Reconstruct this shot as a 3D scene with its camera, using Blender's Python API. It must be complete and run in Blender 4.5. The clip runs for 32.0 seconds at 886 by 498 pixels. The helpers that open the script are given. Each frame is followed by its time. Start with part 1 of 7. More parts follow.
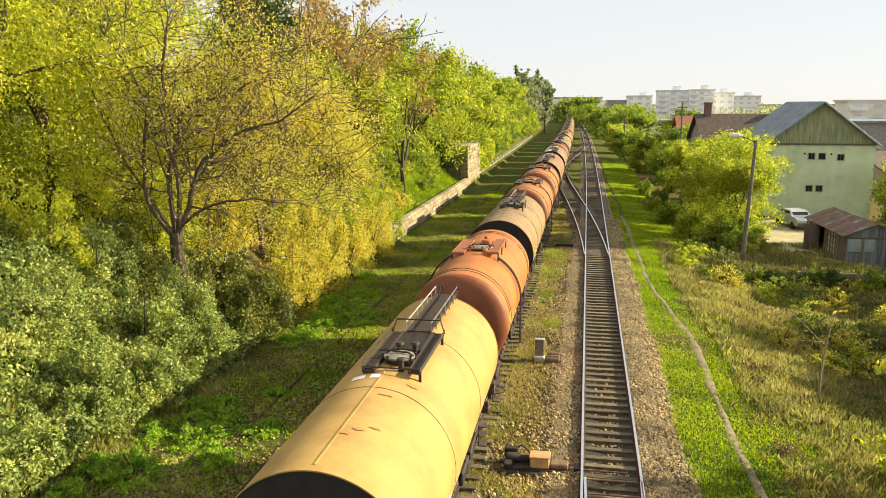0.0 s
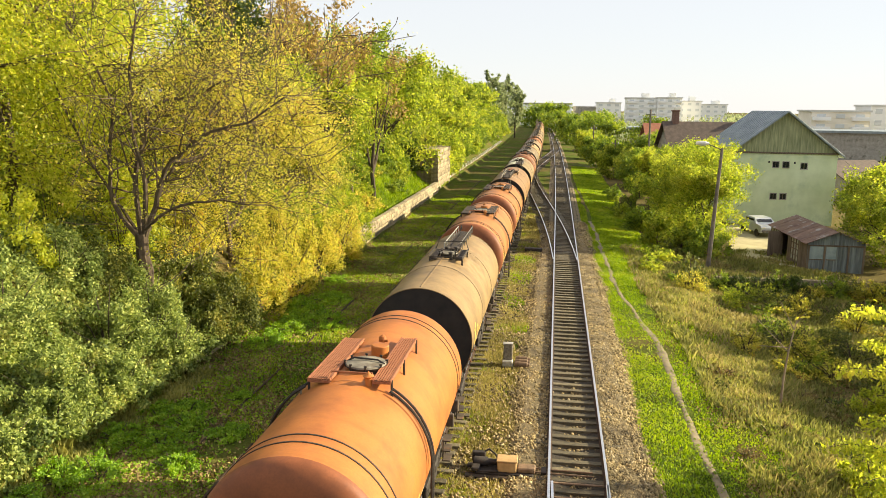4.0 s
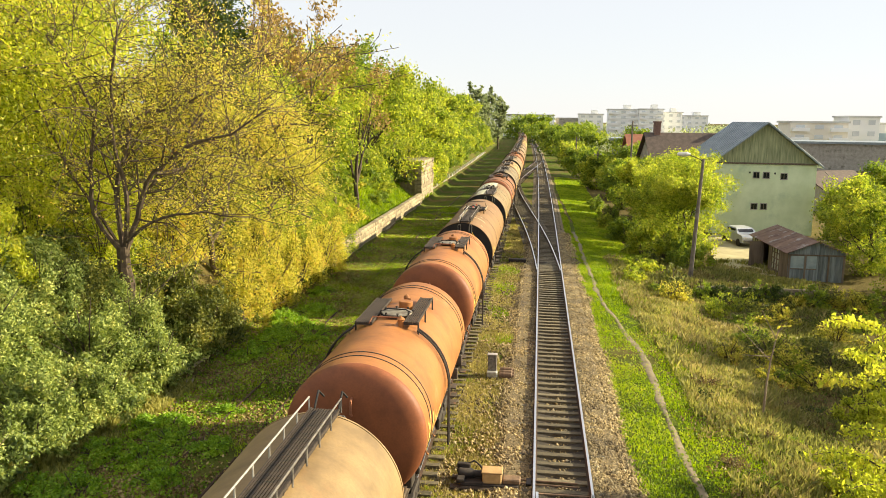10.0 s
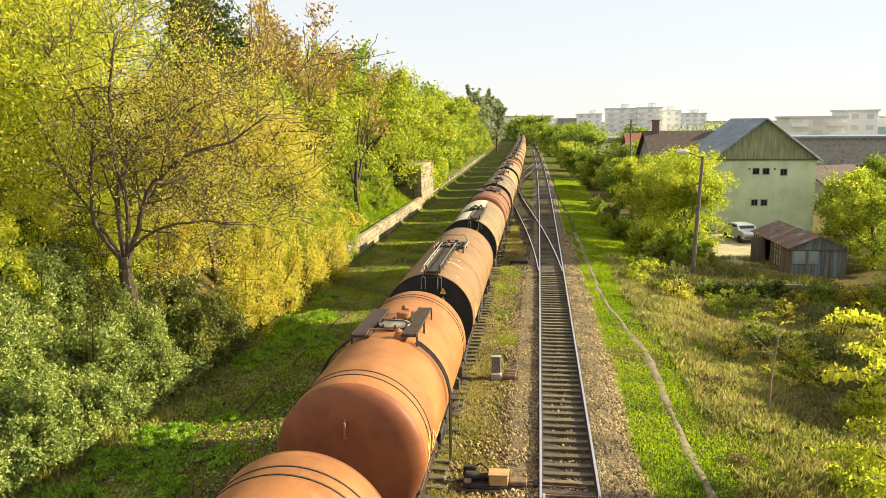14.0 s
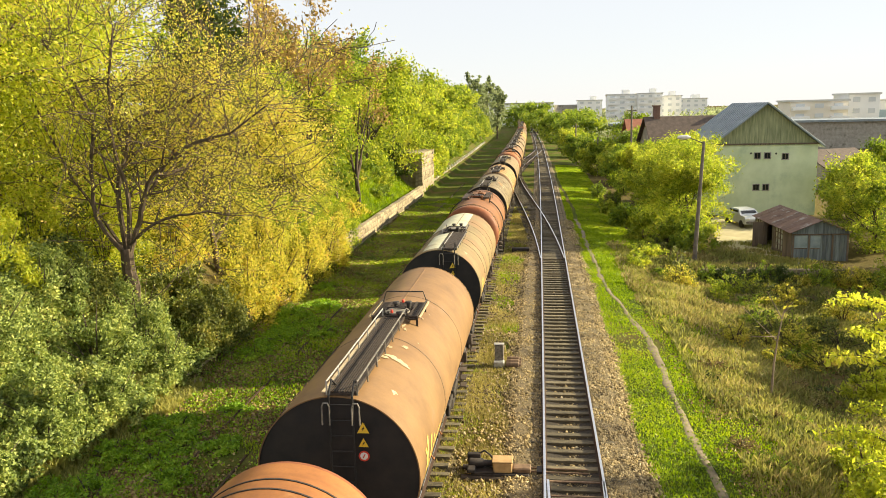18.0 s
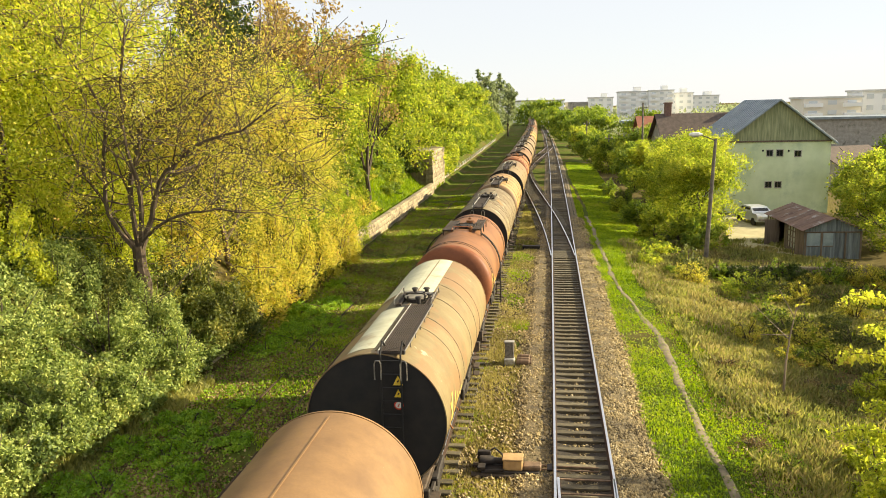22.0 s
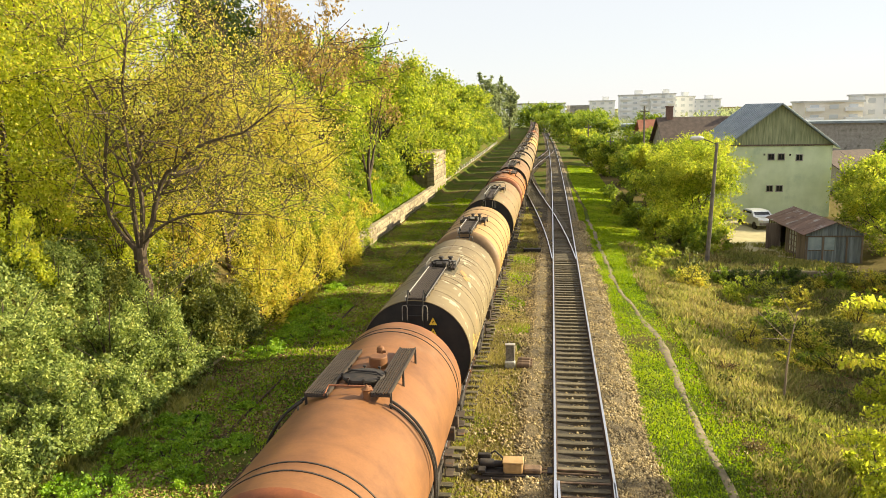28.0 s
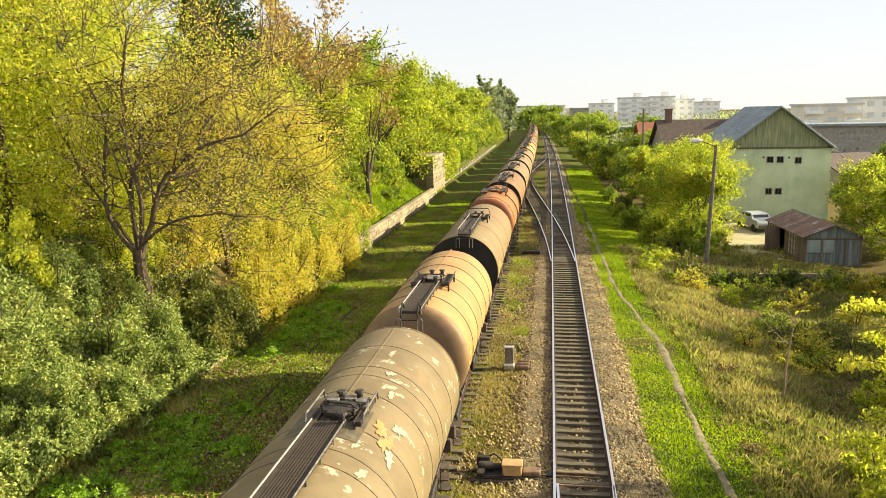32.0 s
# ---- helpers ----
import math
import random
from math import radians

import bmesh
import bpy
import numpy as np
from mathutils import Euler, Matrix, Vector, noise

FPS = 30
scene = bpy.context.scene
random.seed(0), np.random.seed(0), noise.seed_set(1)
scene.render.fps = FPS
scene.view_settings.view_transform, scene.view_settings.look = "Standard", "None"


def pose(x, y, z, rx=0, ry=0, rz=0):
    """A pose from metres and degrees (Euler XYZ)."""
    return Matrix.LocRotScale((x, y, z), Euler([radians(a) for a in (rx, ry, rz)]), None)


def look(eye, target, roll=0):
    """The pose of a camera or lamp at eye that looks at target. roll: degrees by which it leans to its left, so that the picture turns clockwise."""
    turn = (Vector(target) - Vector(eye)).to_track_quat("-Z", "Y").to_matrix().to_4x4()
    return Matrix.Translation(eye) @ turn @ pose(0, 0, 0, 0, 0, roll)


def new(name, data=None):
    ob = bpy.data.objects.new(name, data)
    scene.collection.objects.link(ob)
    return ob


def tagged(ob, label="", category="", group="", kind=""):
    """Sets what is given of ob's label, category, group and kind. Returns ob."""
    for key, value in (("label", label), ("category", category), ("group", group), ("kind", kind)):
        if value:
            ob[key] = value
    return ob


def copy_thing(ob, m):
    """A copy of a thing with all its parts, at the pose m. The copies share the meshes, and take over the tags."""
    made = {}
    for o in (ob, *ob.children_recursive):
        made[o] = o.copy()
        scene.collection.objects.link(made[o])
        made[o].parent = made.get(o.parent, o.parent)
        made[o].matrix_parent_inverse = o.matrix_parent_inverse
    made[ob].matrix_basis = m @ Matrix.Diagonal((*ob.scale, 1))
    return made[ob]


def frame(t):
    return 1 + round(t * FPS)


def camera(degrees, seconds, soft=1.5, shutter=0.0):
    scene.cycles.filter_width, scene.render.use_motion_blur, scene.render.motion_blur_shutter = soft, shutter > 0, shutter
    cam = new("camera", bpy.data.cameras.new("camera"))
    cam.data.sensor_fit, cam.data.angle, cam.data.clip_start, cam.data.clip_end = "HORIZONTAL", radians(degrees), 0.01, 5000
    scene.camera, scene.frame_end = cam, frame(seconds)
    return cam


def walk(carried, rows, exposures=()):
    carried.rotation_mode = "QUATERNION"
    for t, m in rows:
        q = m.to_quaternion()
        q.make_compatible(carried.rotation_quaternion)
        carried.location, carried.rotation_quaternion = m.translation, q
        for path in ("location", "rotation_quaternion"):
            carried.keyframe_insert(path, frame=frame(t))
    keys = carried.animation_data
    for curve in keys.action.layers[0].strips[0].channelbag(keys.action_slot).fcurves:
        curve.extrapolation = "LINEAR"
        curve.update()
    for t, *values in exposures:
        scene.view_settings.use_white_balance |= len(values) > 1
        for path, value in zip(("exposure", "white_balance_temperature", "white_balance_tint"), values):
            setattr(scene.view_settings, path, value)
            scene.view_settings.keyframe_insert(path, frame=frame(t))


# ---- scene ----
cam = camera(57.81, 32.0, soft=0.6)
EYE = (0.0, 0.0, 9.47)
walk(cam, [
    (0.0, pose(*EYE, 79.69, 0.15, 10.09)),
    (0.5, pose(*EYE, 79.70, 0.19, 9.76)),
    (1.0, pose(*EYE, 79.68, -0.09, 9.52)),
    (1.5, pose(*EYE, 79.71, -0.22, 9.25)),
    (2.0, pose(*EYE, 79.74, -0.37, 9.01)),
    (2.5, pose(*EYE, 79.77, -0.47, 8.74)),
    (3.0, pose(*EYE, 79.82, -0.47, 8.49)),
    (3.5, pose(*EYE, 79.88, -0.60, 8.26)),
    (5.5, pose(*EYE, 80.29, -0.76, 7.44)),
    (6.0, pose(*EYE, 80.37, -0.61, 7.30)),
    (6.5, pose(*EYE, 80.45, -0.66, 7.15)),
    (7.0, pose(*EYE, 80.53, -0.68, 7.08)),
    (7.5, pose(*EYE, 80.60, -0.71, 6.99)),
    (8.0, pose(*EYE, 80.66, -0.72, 6.94)),
    (8.5, pose(*EYE, 80.72, -0.67, 6.90)),
    (9.0, pose(*EYE, 80.73, -0.73, 6.88)),
    (9.5, pose(*EYE, 80.76, -0.67, 6.86)),
    (10.0, pose(*EYE, 80.78, -0.68, 6.86)),
    (10.5, pose(*EYE, 80.80, -0.68, 6.89)),
    (11.0, pose(*EYE, 80.83, -0.67, 6.90)),
    (11.5, pose(*EYE, 80.84, -0.80, 6.94)),
    (12.0, pose(*EYE, 80.90, -0.85, 6.95)),
    (12.5, pose(*EYE, 80.96, -0.87, 6.97)),
    (13.0, pose(*EYE, 80.99, -0.59, 6.94)),
    (13.5, pose(*EYE, 81.03, -0.17, 6.86)),
    (14.0, pose(*EYE, 81.01, 0.60, 6.75)),
    (14.5, pose(*EYE, 80.94, 1.11, 6.66)),
    (16.5, pose(*EYE, 80.38, 1.40, 6.59)),
    (17.0, pose(*EYE, 80.27, 1.44, 6.58)),
    (17.5, pose(*EYE, 80.19, 1.37, 6.65)),
    (18.0, pose(*EYE, 80.18, 1.27, 6.76)),
    (18.5, pose(*EYE, 80.10, 1.26, 6.87)),
    (19.0, pose(*EYE, 80.07, 1.23, 6.99)),
    (19.5, pose(*EYE, 80.07, 1.26, 7.10)),
    (20.0, pose(*EYE, 80.04, 1.27, 7.18)),
    (20.5, pose(*EYE, 80.03, 1.28, 7.27)),
    (21.0, pose(*EYE, 80.02, 1.28, 7.37)),
    (21.5, pose(*EYE, 80.04, 1.31, 7.43)),
    (22.0, pose(*EYE, 80.02, 1.35, 7.50)),
    (22.5, pose(*EYE, 80.01, 1.31, 7.56)),
    (23.0, pose(*EYE, 80.01, 1.34, 7.60)),
    (23.5, pose(*EYE, 79.99, 1.24, 7.65)),
    (24.0, pose(*EYE, 79.98, 1.20, 7.68)),
    (24.5, pose(*EYE, 80.02, 1.21, 7.69)),
    (25.0, pose(*EYE, 80.02, 1.08, 7.71)),
    (25.5, pose(*EYE, 80.08, 1.13, 7.70)),
    (27.5, pose(*EYE, 80.19, 1.13, 7.62)),
    (28.0, pose(*EYE, 80.21, 1.14, 7.61)),
    (28.5, pose(*EYE, 80.25, 1.09, 7.59)),
    (29.0, pose(*EYE, 80.26, 1.13, 7.55)),
    (29.5, pose(*EYE, 80.31, 1.14, 7.55)),
    (30.0, pose(*EYE, 80.32, 1.12, 7.55)),
    (30.5, pose(*EYE, 80.33, 1.15, 7.54)),
    (31.0, pose(*EYE, 80.37, 1.12, 7.55)),
    (31.5, pose(*EYE, 80.38, 1.11, 7.56)),
    (32.0, pose(*EYE, 80.38, 1.09, 7.56)),
], [(0.0, 1.24, 6900, 6), (5.0, 1.31, 6900, 6), (32.0, 1.32, 6900, 6)])

# ---- world, sun ----
SUN_EL, SUN_AZ = radians(23.5), radians(18)          # height; angle ahead of +x
SUN = Vector((math.cos(SUN_EL) * math.cos(SUN_AZ), math.cos(SUN_EL) * math.sin(SUN_AZ), math.sin(SUN_EL)))
world = bpy.data.worlds.new("sky")
scene.world = world
world.use_nodes = True
wn = world.node_tree
sky = wn.nodes.new("ShaderNodeTexSky")
sky.sky_type, sky.sun_disc = "NISHITA", False
sky.sun_elevation, sky.sun_rotation = SUN_EL, radians(90) - SUN_AZ
sky.air_density, sky.dust_density, sky.ozone_density = 1.0, 0.2, 2.0
bg = wn.nodes["Background"]
bg.inputs["Strength"].default_value = 0.096
haze = wn.nodes.new("ShaderNodeMix")                      # milky autumn haze evens out the sky
haze.data_type = "RGBA"
haze.inputs[0].default_value = 0.88
haze.inputs[7].default_value = (3.75, 3.8, 4.2, 1)
wn.links.new(sky.outputs[0], haze.inputs[6])
wn.links.new(haze.outputs[2], bg.inputs["Color"])
sun = new("sun", bpy.data.lights.new("sun", "SUN"))
sun.data.energy, sun.data.angle, sun.data.color = 5.0, radians(0.6), (1.0, 0.88, 0.64)
sun.matrix_world = look(SUN * 100, (0, 0, 0))


# ---- materials ----
def node_mat(name):
    m = bpy.data.materials.new(name)
    m.use_nodes = True
    nt = m.node_tree
    return m, nt, nt.nodes["Principled BSDF"]


def ramp(nt, fac, stops):
    r = nt.nodes.new("ShaderNodeValToRGB")
    while len(r.color_ramp.elements) < len(stops):
        r.color_ramp.elements.new(0.5)
    for e, (p, c) in zip(r.color_ramp.elements, stops):
        e.position, e.color = p, (*c, 1)
    nt.links.new(fac, r.inputs[0])
    return r.outputs[0]


def coords(nt, scale=(1, 1, 1)):
    tc = nt.nodes.new("ShaderNodeTexCoord")
    mp = nt.nodes.new("ShaderNodeMapping")
    mp.inputs["Scale"].default_value = scale
    nt.links.new(tc.outputs["Object"], mp.inputs[0])
    return mp.outputs[0]


def noise_tex(nt, vec, scale, detail=4, rough=0.6):
    n = nt.nodes.new("ShaderNodeTexNoise")
    n.inputs["Scale"].default_value, n.inputs["Detail"].default_value, n.inputs["Roughness"].default_value = scale, detail, rough
    nt.links.new(vec, n.inputs["Vector"])
    return n.outputs["Fac"]


def mix_col(nt, fac, a, b, mode="MIX"):
    m = nt.nodes.new("ShaderNodeMix")
    m.data_type, m.blend_type = "RGBA", mode
    for i, s in ((0, fac), (6, a), (7, b)):
        if hasattr(s, "is_linked"):
            nt.links.new(s, m.inputs[i])
        else:
            m.inputs[i].default_value = (*s, 1) if isinstance(s, tuple) else s
    return m.outputs[2]


def thresh(nt, fac, lo, hi):
    m = nt.nodes.new("ShaderNodeMapRange")
    m.interpolation_type = "SMOOTHSTEP"
    m.inputs[1].default_value, m.inputs[2].default_value = lo, hi
    nt.links.new(fac, m.inputs[0])
    return m.outputs[0]


def bump(nt, bsdf, height, strength, dist=0.02):
    b = nt.nodes.new("ShaderNodeBump")
    b.inputs["Strength"].default_value, b.inputs["Distance"].default_value = strength, dist
    nt.links.new(height, b.inputs["Height"])
    nt.links.new(b.outputs[0], bsdf.inputs["Normal"])


def rough_mat(name, c1, c2, scale=3.0, rough=0.85, metal=0.0, bump_s=0.3, stretch=(1, 1, 1), stain=None, stain_at=(0.55, 0.7), stain_scale=0.8, vary=0.0):
    """Two-tone surface with grain, relief and an optional third colour in large patches; vary: brightness from piece to piece."""
    m, nt, b = node_mat(name)
    v = coords(nt, stretch)
    n = noise_tex(nt, v, scale, 6)
    col = ramp(nt, n, [(0.32, c1), (0.68, c2)])
    if stain:
        s = thresh(nt, noise_tex(nt, v, stain_scale, 5, 0.65), *stain_at)
        col = mix_col(nt, s, col, stain)
    if vary:
        oi = nt.nodes.new("ShaderNodeObjectInfo")
        k = nt.nodes.new("ShaderNodeMapRange")
        k.inputs[3].default_value, k.inputs[4].default_value = 1 - vary, 1 + vary
        nt.links.new(oi.outputs["Random"], k.inputs[0])
        hs = nt.nodes.new("ShaderNodeHueSaturation")
        nt.links.new(k.outputs[0], hs.inputs["Value"])
        nt.links.new(col, hs.inputs["Color"])
        col = hs.outputs[0]
    nt.links.new(col, b.inputs["Base Color"])
    b.inputs["Roughness"].default_value, b.inputs["Metallic"].default_value = rough, metal
    if bump_s:
        bump(nt, b, noise_tex(nt, v, scale * 6, 4), bump_s, 0.01)
    return m


def leaf_mat(name, stops, trans=0.45):
    """Thin leaves: each takes its colour from a ramp, and light comes through."""
    m, nt, b = node_mat(name)
    g = nt.nodes.new("ShaderNodeNewGeometry")
    n = noise_tex(nt, coords(nt), 0.35, 3)
    mx = nt.nodes.new("ShaderNodeMath")
    mx.operation = "MULTIPLY_ADD"
    mx.inputs[1].default_value = 0.55
    nt.links.new(g.outputs["Random Per Island"], mx.inputs[0])
    k = nt.nodes.new("ShaderNodeMath")
    k.operation = "MULTIPLY_ADD"
    k.inputs[1].default_value, k.inputs[2].default_value = 1.3, -0.42
    nt.links.new(n, k.inputs[0])
    nt.links.new(k.outputs[0], mx.inputs[2])
    col = ramp(nt, mx.outputs[0], stops)
    nt.links.new(col, b.inputs["Base Color"])
    b.inputs["Roughness"].default_value = 0.55
    b.inputs["Specular IOR Level"].default_value = 0.3
    t = nt.nodes.new("ShaderNodeBsdfTranslucent")
    hs = nt.nodes.new("ShaderNodeHueSaturation")
    hs.inputs["Saturation"].default_value, hs.inputs["Value"].default_value = 1.1, 1.5
    nt.links.new(col, hs.inputs["Color"])
    nt.links.new(hs.outputs[0], t.inputs["Color"])
    mixs = nt.nodes.new("ShaderNodeMixShader")
    mixs.inputs[0].default_value = trans
    nt.links.new(b.outputs[0], mixs.inputs[1])
    nt.links.new(t.outputs[0], mixs.inputs[2])
    nt.links.new(mixs.outputs[0], nt.nodes["Material Output"].inputs[0])
    return m


def ground_mat():
    """Grass, dry grass, soil and fallen leaves, by large and small patches."""
    m, nt, b = node_mat("meadow_ground")
    v = coords(nt)
    big, mid, fine = noise_tex(nt, v, 0.16, 4), noise_tex(nt, v, 0.9, 5), noise_tex(nt, v, 14, 4)
    green = ramp(nt, mid, [(0.3, (0.06, 0.085, 0.012)), (0.7, (0.13, 0.165, 0.022))])
    dry = ramp(nt, mid, [(0.3, (0.10, 0.078, 0.028)), (0.7, (0.19, 0.145, 0.055))])
    col = mix_col(nt, thresh(nt, big, 0.47, 0.62), green, dry)
    sx = nt.nodes.new("ShaderNodeSeparateXYZ")               # rough dry ground east of the footpath
    nt.links.new(v, sx.inputs[0])
    wob = nt.nodes.new("ShaderNodeMath")
    wob.operation = "MULTIPLY_ADD"
    wob.inputs[1].default_value = 5.0
    nt.links.new(big, wob.inputs[0])
    nt.links.new(sx.outputs["X"], wob.inputs[2])
    col = mix_col(nt, thresh(nt, wob.outputs[0], 7.2, 10.0), col, dry)
    col = mix_col(nt, thresh(nt, mid, 0.58, 0.68), col, (0.105, 0.075, 0.036))
    col = mix_col(nt, ramp(nt, fine, [(0.3, (0, 0, 0)), (0.7, (0.5, 0.5, 0.5))]), col, (0.03, 0.035, 0.012))
    nt.links.new(col, b.inputs["Base Color"])
    b.inputs["Roughness"].default_value = 1.0
    b.inputs["Specular IOR Level"].default_value = 0.05
    bump(nt, b, fine, 0.9, 0.06)
    return m


M = {}
M["ground"] = ground_mat()
M["path"] = rough_mat("trodden_earth", (0.12, 0.095, 0.055), (0.25, 0.20, 0.12), 4, 0.95, bump_s=0.4)
M["ballast"] = rough_mat("ballast_bed", (0.07, 0.054, 0.027), (0.25, 0.185, 0.09), 16, 0.95, bump_s=1.0, stain=(0.07, 0.055, 0.04), stain_scale=0.5)
M["ballast_oily"] = rough_mat("oily_ballast", (0.014, 0.011, 0.008), (0.065, 0.048, 0.029), 16, 0.9, bump_s=1.0)
M["stone"] = rough_mat("ballast_stone", (0.16, 0.12, 0.085), (0.38, 0.30, 0.20), 9, 0.9, bump_s=0.3)
M["sleeper"] = rough_mat("weathered_oak", (0.042, 0.035, 0.02), (0.205, 0.165, 0.095), 5, 0.85, stretch=(1, 9, 9), bump_s=0.5, vary=0.35)
M["rail_side"] = rough_mat("rusty_rail", (0.03, 0.017, 0.011), (0.085, 0.045, 0.024), 12, 0.8, metal=0.3)
M["rail_top"] = rough_mat("polished_rail", (0.68, 0.68, 0.69), (0.80, 0.80, 0.80), 8, 0.30, metal=1.0, bump_s=0.0)
M["rust"] = rough_mat("rusted_iron", (0.16, 0.06, 0.02), (0.38, 0.17, 0.06), 6, 0.8, metal=0.2)
M["dark_iron"] = rough_mat("greasy_dark_iron", (0.012, 0.010, 0.009), (0.05, 0.037, 0.028), 7, 0.7, metal=0.1)
M["grate"] = rough_mat("walkway_grating", (0.022, 0.016, 0.012), (0.075, 0.052, 0.036), 20, 0.75, metal=0.2)
M["steel_pale"] = rough_mat("worn_pale_steel", (0.30, 0.28, 0.25), (0.55, 0.52, 0.47), 8, 0.5, metal=0.4)
M["steel_dim"] = rough_mat("grimy_steel_tube", (0.10, 0.09, 0.08), (0.30, 0.27, 0.23), 9, 0.55, metal=0.4)
M["bark"] = rough_mat("bark", (0.035, 0.025, 0.017), (0.12, 0.09, 0.06), 6, 0.95, stretch=(1, 1, 0.3), bump_s=0.8)
M["black"] = rough_mat("sooty_black_paint", (0.006, 0.006, 0.006), (0.022, 0.017, 0.014), 2.5, 0.75, bump_s=0.1)
M["yellow_sign"] = rough_mat("yellow_sign", (0.75, 0.48, 0.03), (0.82, 0.55, 0.06), 5, 0.5, bump_s=0)
M["red_sign"] = rough_mat("red_sign", (0.55, 0.04, 0.02), (0.65, 0.06, 0.03), 5, 0.5, bump_s=0)
M["white_paint"] = rough_mat("dirty_white_paint", (0.62, 0.60, 0.54), (0.80, 0.78, 0.72), 4, 0.6, bump_s=0.05)
M["ochre_paint"] = rough_mat("ochre_lettering", (0.56, 0.37, 0.08), (0.68, 0.47, 0.13), 6, 0.6, bump_s=0)

M["pale_patch"] = rough_mat("pale_tan_paint", (0.40, 0.30, 0.17), (0.50, 0.39, 0.24), 5, 0.6, bump_s=0)


# ---- mesh building ----
class Build:
    """Collects vertices and faces of one mesh."""

    def __init__(self):
        self.v, self.f, self.mi, self.cur = [], [], [], 0

    def face(self, idx):
        self.f.append(idx)
        self.mi.append(self.cur)

    def add(self, verts, faces, centre=None):
        o = len(self.v)
        self.v += [tuple(p) for p in verts]
        for f in faces:
            if centre is not None:
                a, b, c = (Vector(verts[i]) for i in f[:3])
                mid = sum((Vector(verts[i]) for i in f), Vector()) / len(f)
                if (b - a).cross(c - a).dot(mid - Vector(centre)) < 0:
                    f = f[::-1]
            self.face(tuple(o + i for i in f))

    def box(self, c, s, bev=0.0, m=None):
        hx, hy, hz = (q / 2 for q in s)
        m = m or Matrix()
        cc = Vector(c)
        if bev <= 0:
            vs = [Vector((x, y, z)) for x in (-hx, hx) for y in (-hy, hy) for z in (-hz, hz)]
            fs = [(0, 1, 3, 2), (4, 6, 7, 5), (0, 4, 5, 1), (2, 3, 7, 6), (0, 2, 6, 4), (1, 5, 7, 3)]
        else:
            vs, fs = [], []
            for x in (-1, 1):
                for y in (-1, 1):
                    for z in (-1, 1):
                        vs += [Vector((x * hx, y * (hy - bev), z * (hz - bev))), Vector((x * (hx - bev), y * hy, z * (hz - bev))), Vector((x * (hx - bev), y * (hy - bev), z * hz))]
            k = lambda x, y, z, a: ((x * 2 + y) * 2 + z) * 3 + a
            for q in (0, 1):
                fs += [(k(q, 0, 0, 0), k(q, 1, 0, 0), k(q, 1, 1, 0), k(q, 0, 1, 0)), (k(0, q, 0, 1), k(1, q, 0, 1), k(1, q, 1, 1), k(0, q, 1, 1)), (k(0, 0, q, 2), k(1, 0, q, 2), k(1, 1, q, 2), k(0, 1, q, 2))]
                for r in (0, 1):
                    fs += [(k(q, r, 0, 0), k(q, r, 1, 0), k(q, r, 1, 1), k(q, r, 0, 1)), (k(q, 0, r, 0), k(q, 1, r, 0), k(q, 1, r, 2), k(q, 0, r, 2)), (k(0, q, r, 1), k(1, q, r, 1), k(1, q, r, 2), k(0, q, r, 2))]
                    for t in (0, 1):
                        fs.append((k(q, r, t, 0), k(q, r, t, 1), k(q, r, t, 2)))
        self.add([m @ (cc + p) for p in vs], fs, m @ cc)
        return self

    def tube(self, pts, radii, n=8, cap=True):
        """A round bar along pts."""
        pts = [Vector(p) for p in pts]
        if not hasattr(radii, "__len__"):
            radii = [radii] * len(pts)
        o = len(self.v)
        up = None
        for i, p in enumerate(pts):
            d = (pts[min(i + 1, len(pts) - 1)] - pts[max(i - 1, 0)]).normalized()
            if up is None:
                up = Vector((0, 0, 1)) if abs(d.z) < 0.9 else Vector((1, 0, 0))
            u = d.cross(up).normalized()
            w = u.cross(d)
            up = w
            for j in range(n):
                a = 2 * math.pi * j / n
                self.v.append(tuple(p + (u * math.cos(a) + w * math.sin(a)) * radii[i]))
        for i in range(len(pts) - 1):
            for j in range(n):
                k = (j + 1) % n
                self.face((o + i * n + j, o + i * n + k, o + (i + 1) * n + k, o + (i + 1) * n + j))
        if cap:
            self.face(tuple(o + j for j in range(n))[::-1])
            self.face(tuple(o + (len(pts) - 1) * n + j for j in range(n)))
        return self

    def lathe(self, prof, n=32, axis="y", c=(0, 0, 0), arc=(0, 2 * math.pi)):
        """Turns a profile of (along, radius) about an axis through c."""
        o = len(self.v)
        full = abs(arc[1] - arc[0] - 2 * math.pi) < 1e-6
        cols = n if full else n + 1
        for a, r in prof:
            for j in range(cols):
                t = arc[0] + (arc[1] - arc[0]) * j / n
                p = {"y": (r * math.cos(t), a, r * math.sin(t)), "z": (r * math.cos(t), r * math.sin(t), a), "x": (a, r * math.cos(t), r * math.sin(t))}[axis]
                self.v.append((p[0] + c[0], p[1] + c[1], p[2] + c[2]))
        flip = axis == "z"
        for i in range(len(prof) - 1):
            for j in range(n):
                k = (j + 1) % cols
                f = (o + i * cols + j, o + (i + 1) * cols + j, o + (i + 1) * cols + k, o + i * cols + k)
                self.face(f[::-1] if flip else f)
        return self

    def obj(self, name, mats, parent=None, label="", smooth=False, angle=35):
        me = bpy.data.meshes.new(name)
        me.from_pydata(self.v, [], self.f)
        for m in (mats if isinstance(mats, (list, tuple)) else [mats]):
            me.materials.append(m)
        if any(self.mi):
            me.polygons.foreach_set("material_index", self.mi)
        if smooth:
            me.polygons.foreach_set("use_smooth", [True] * len(self.f))
            me.set_sharp_from_angle(angle=radians(angle))
        me.update()
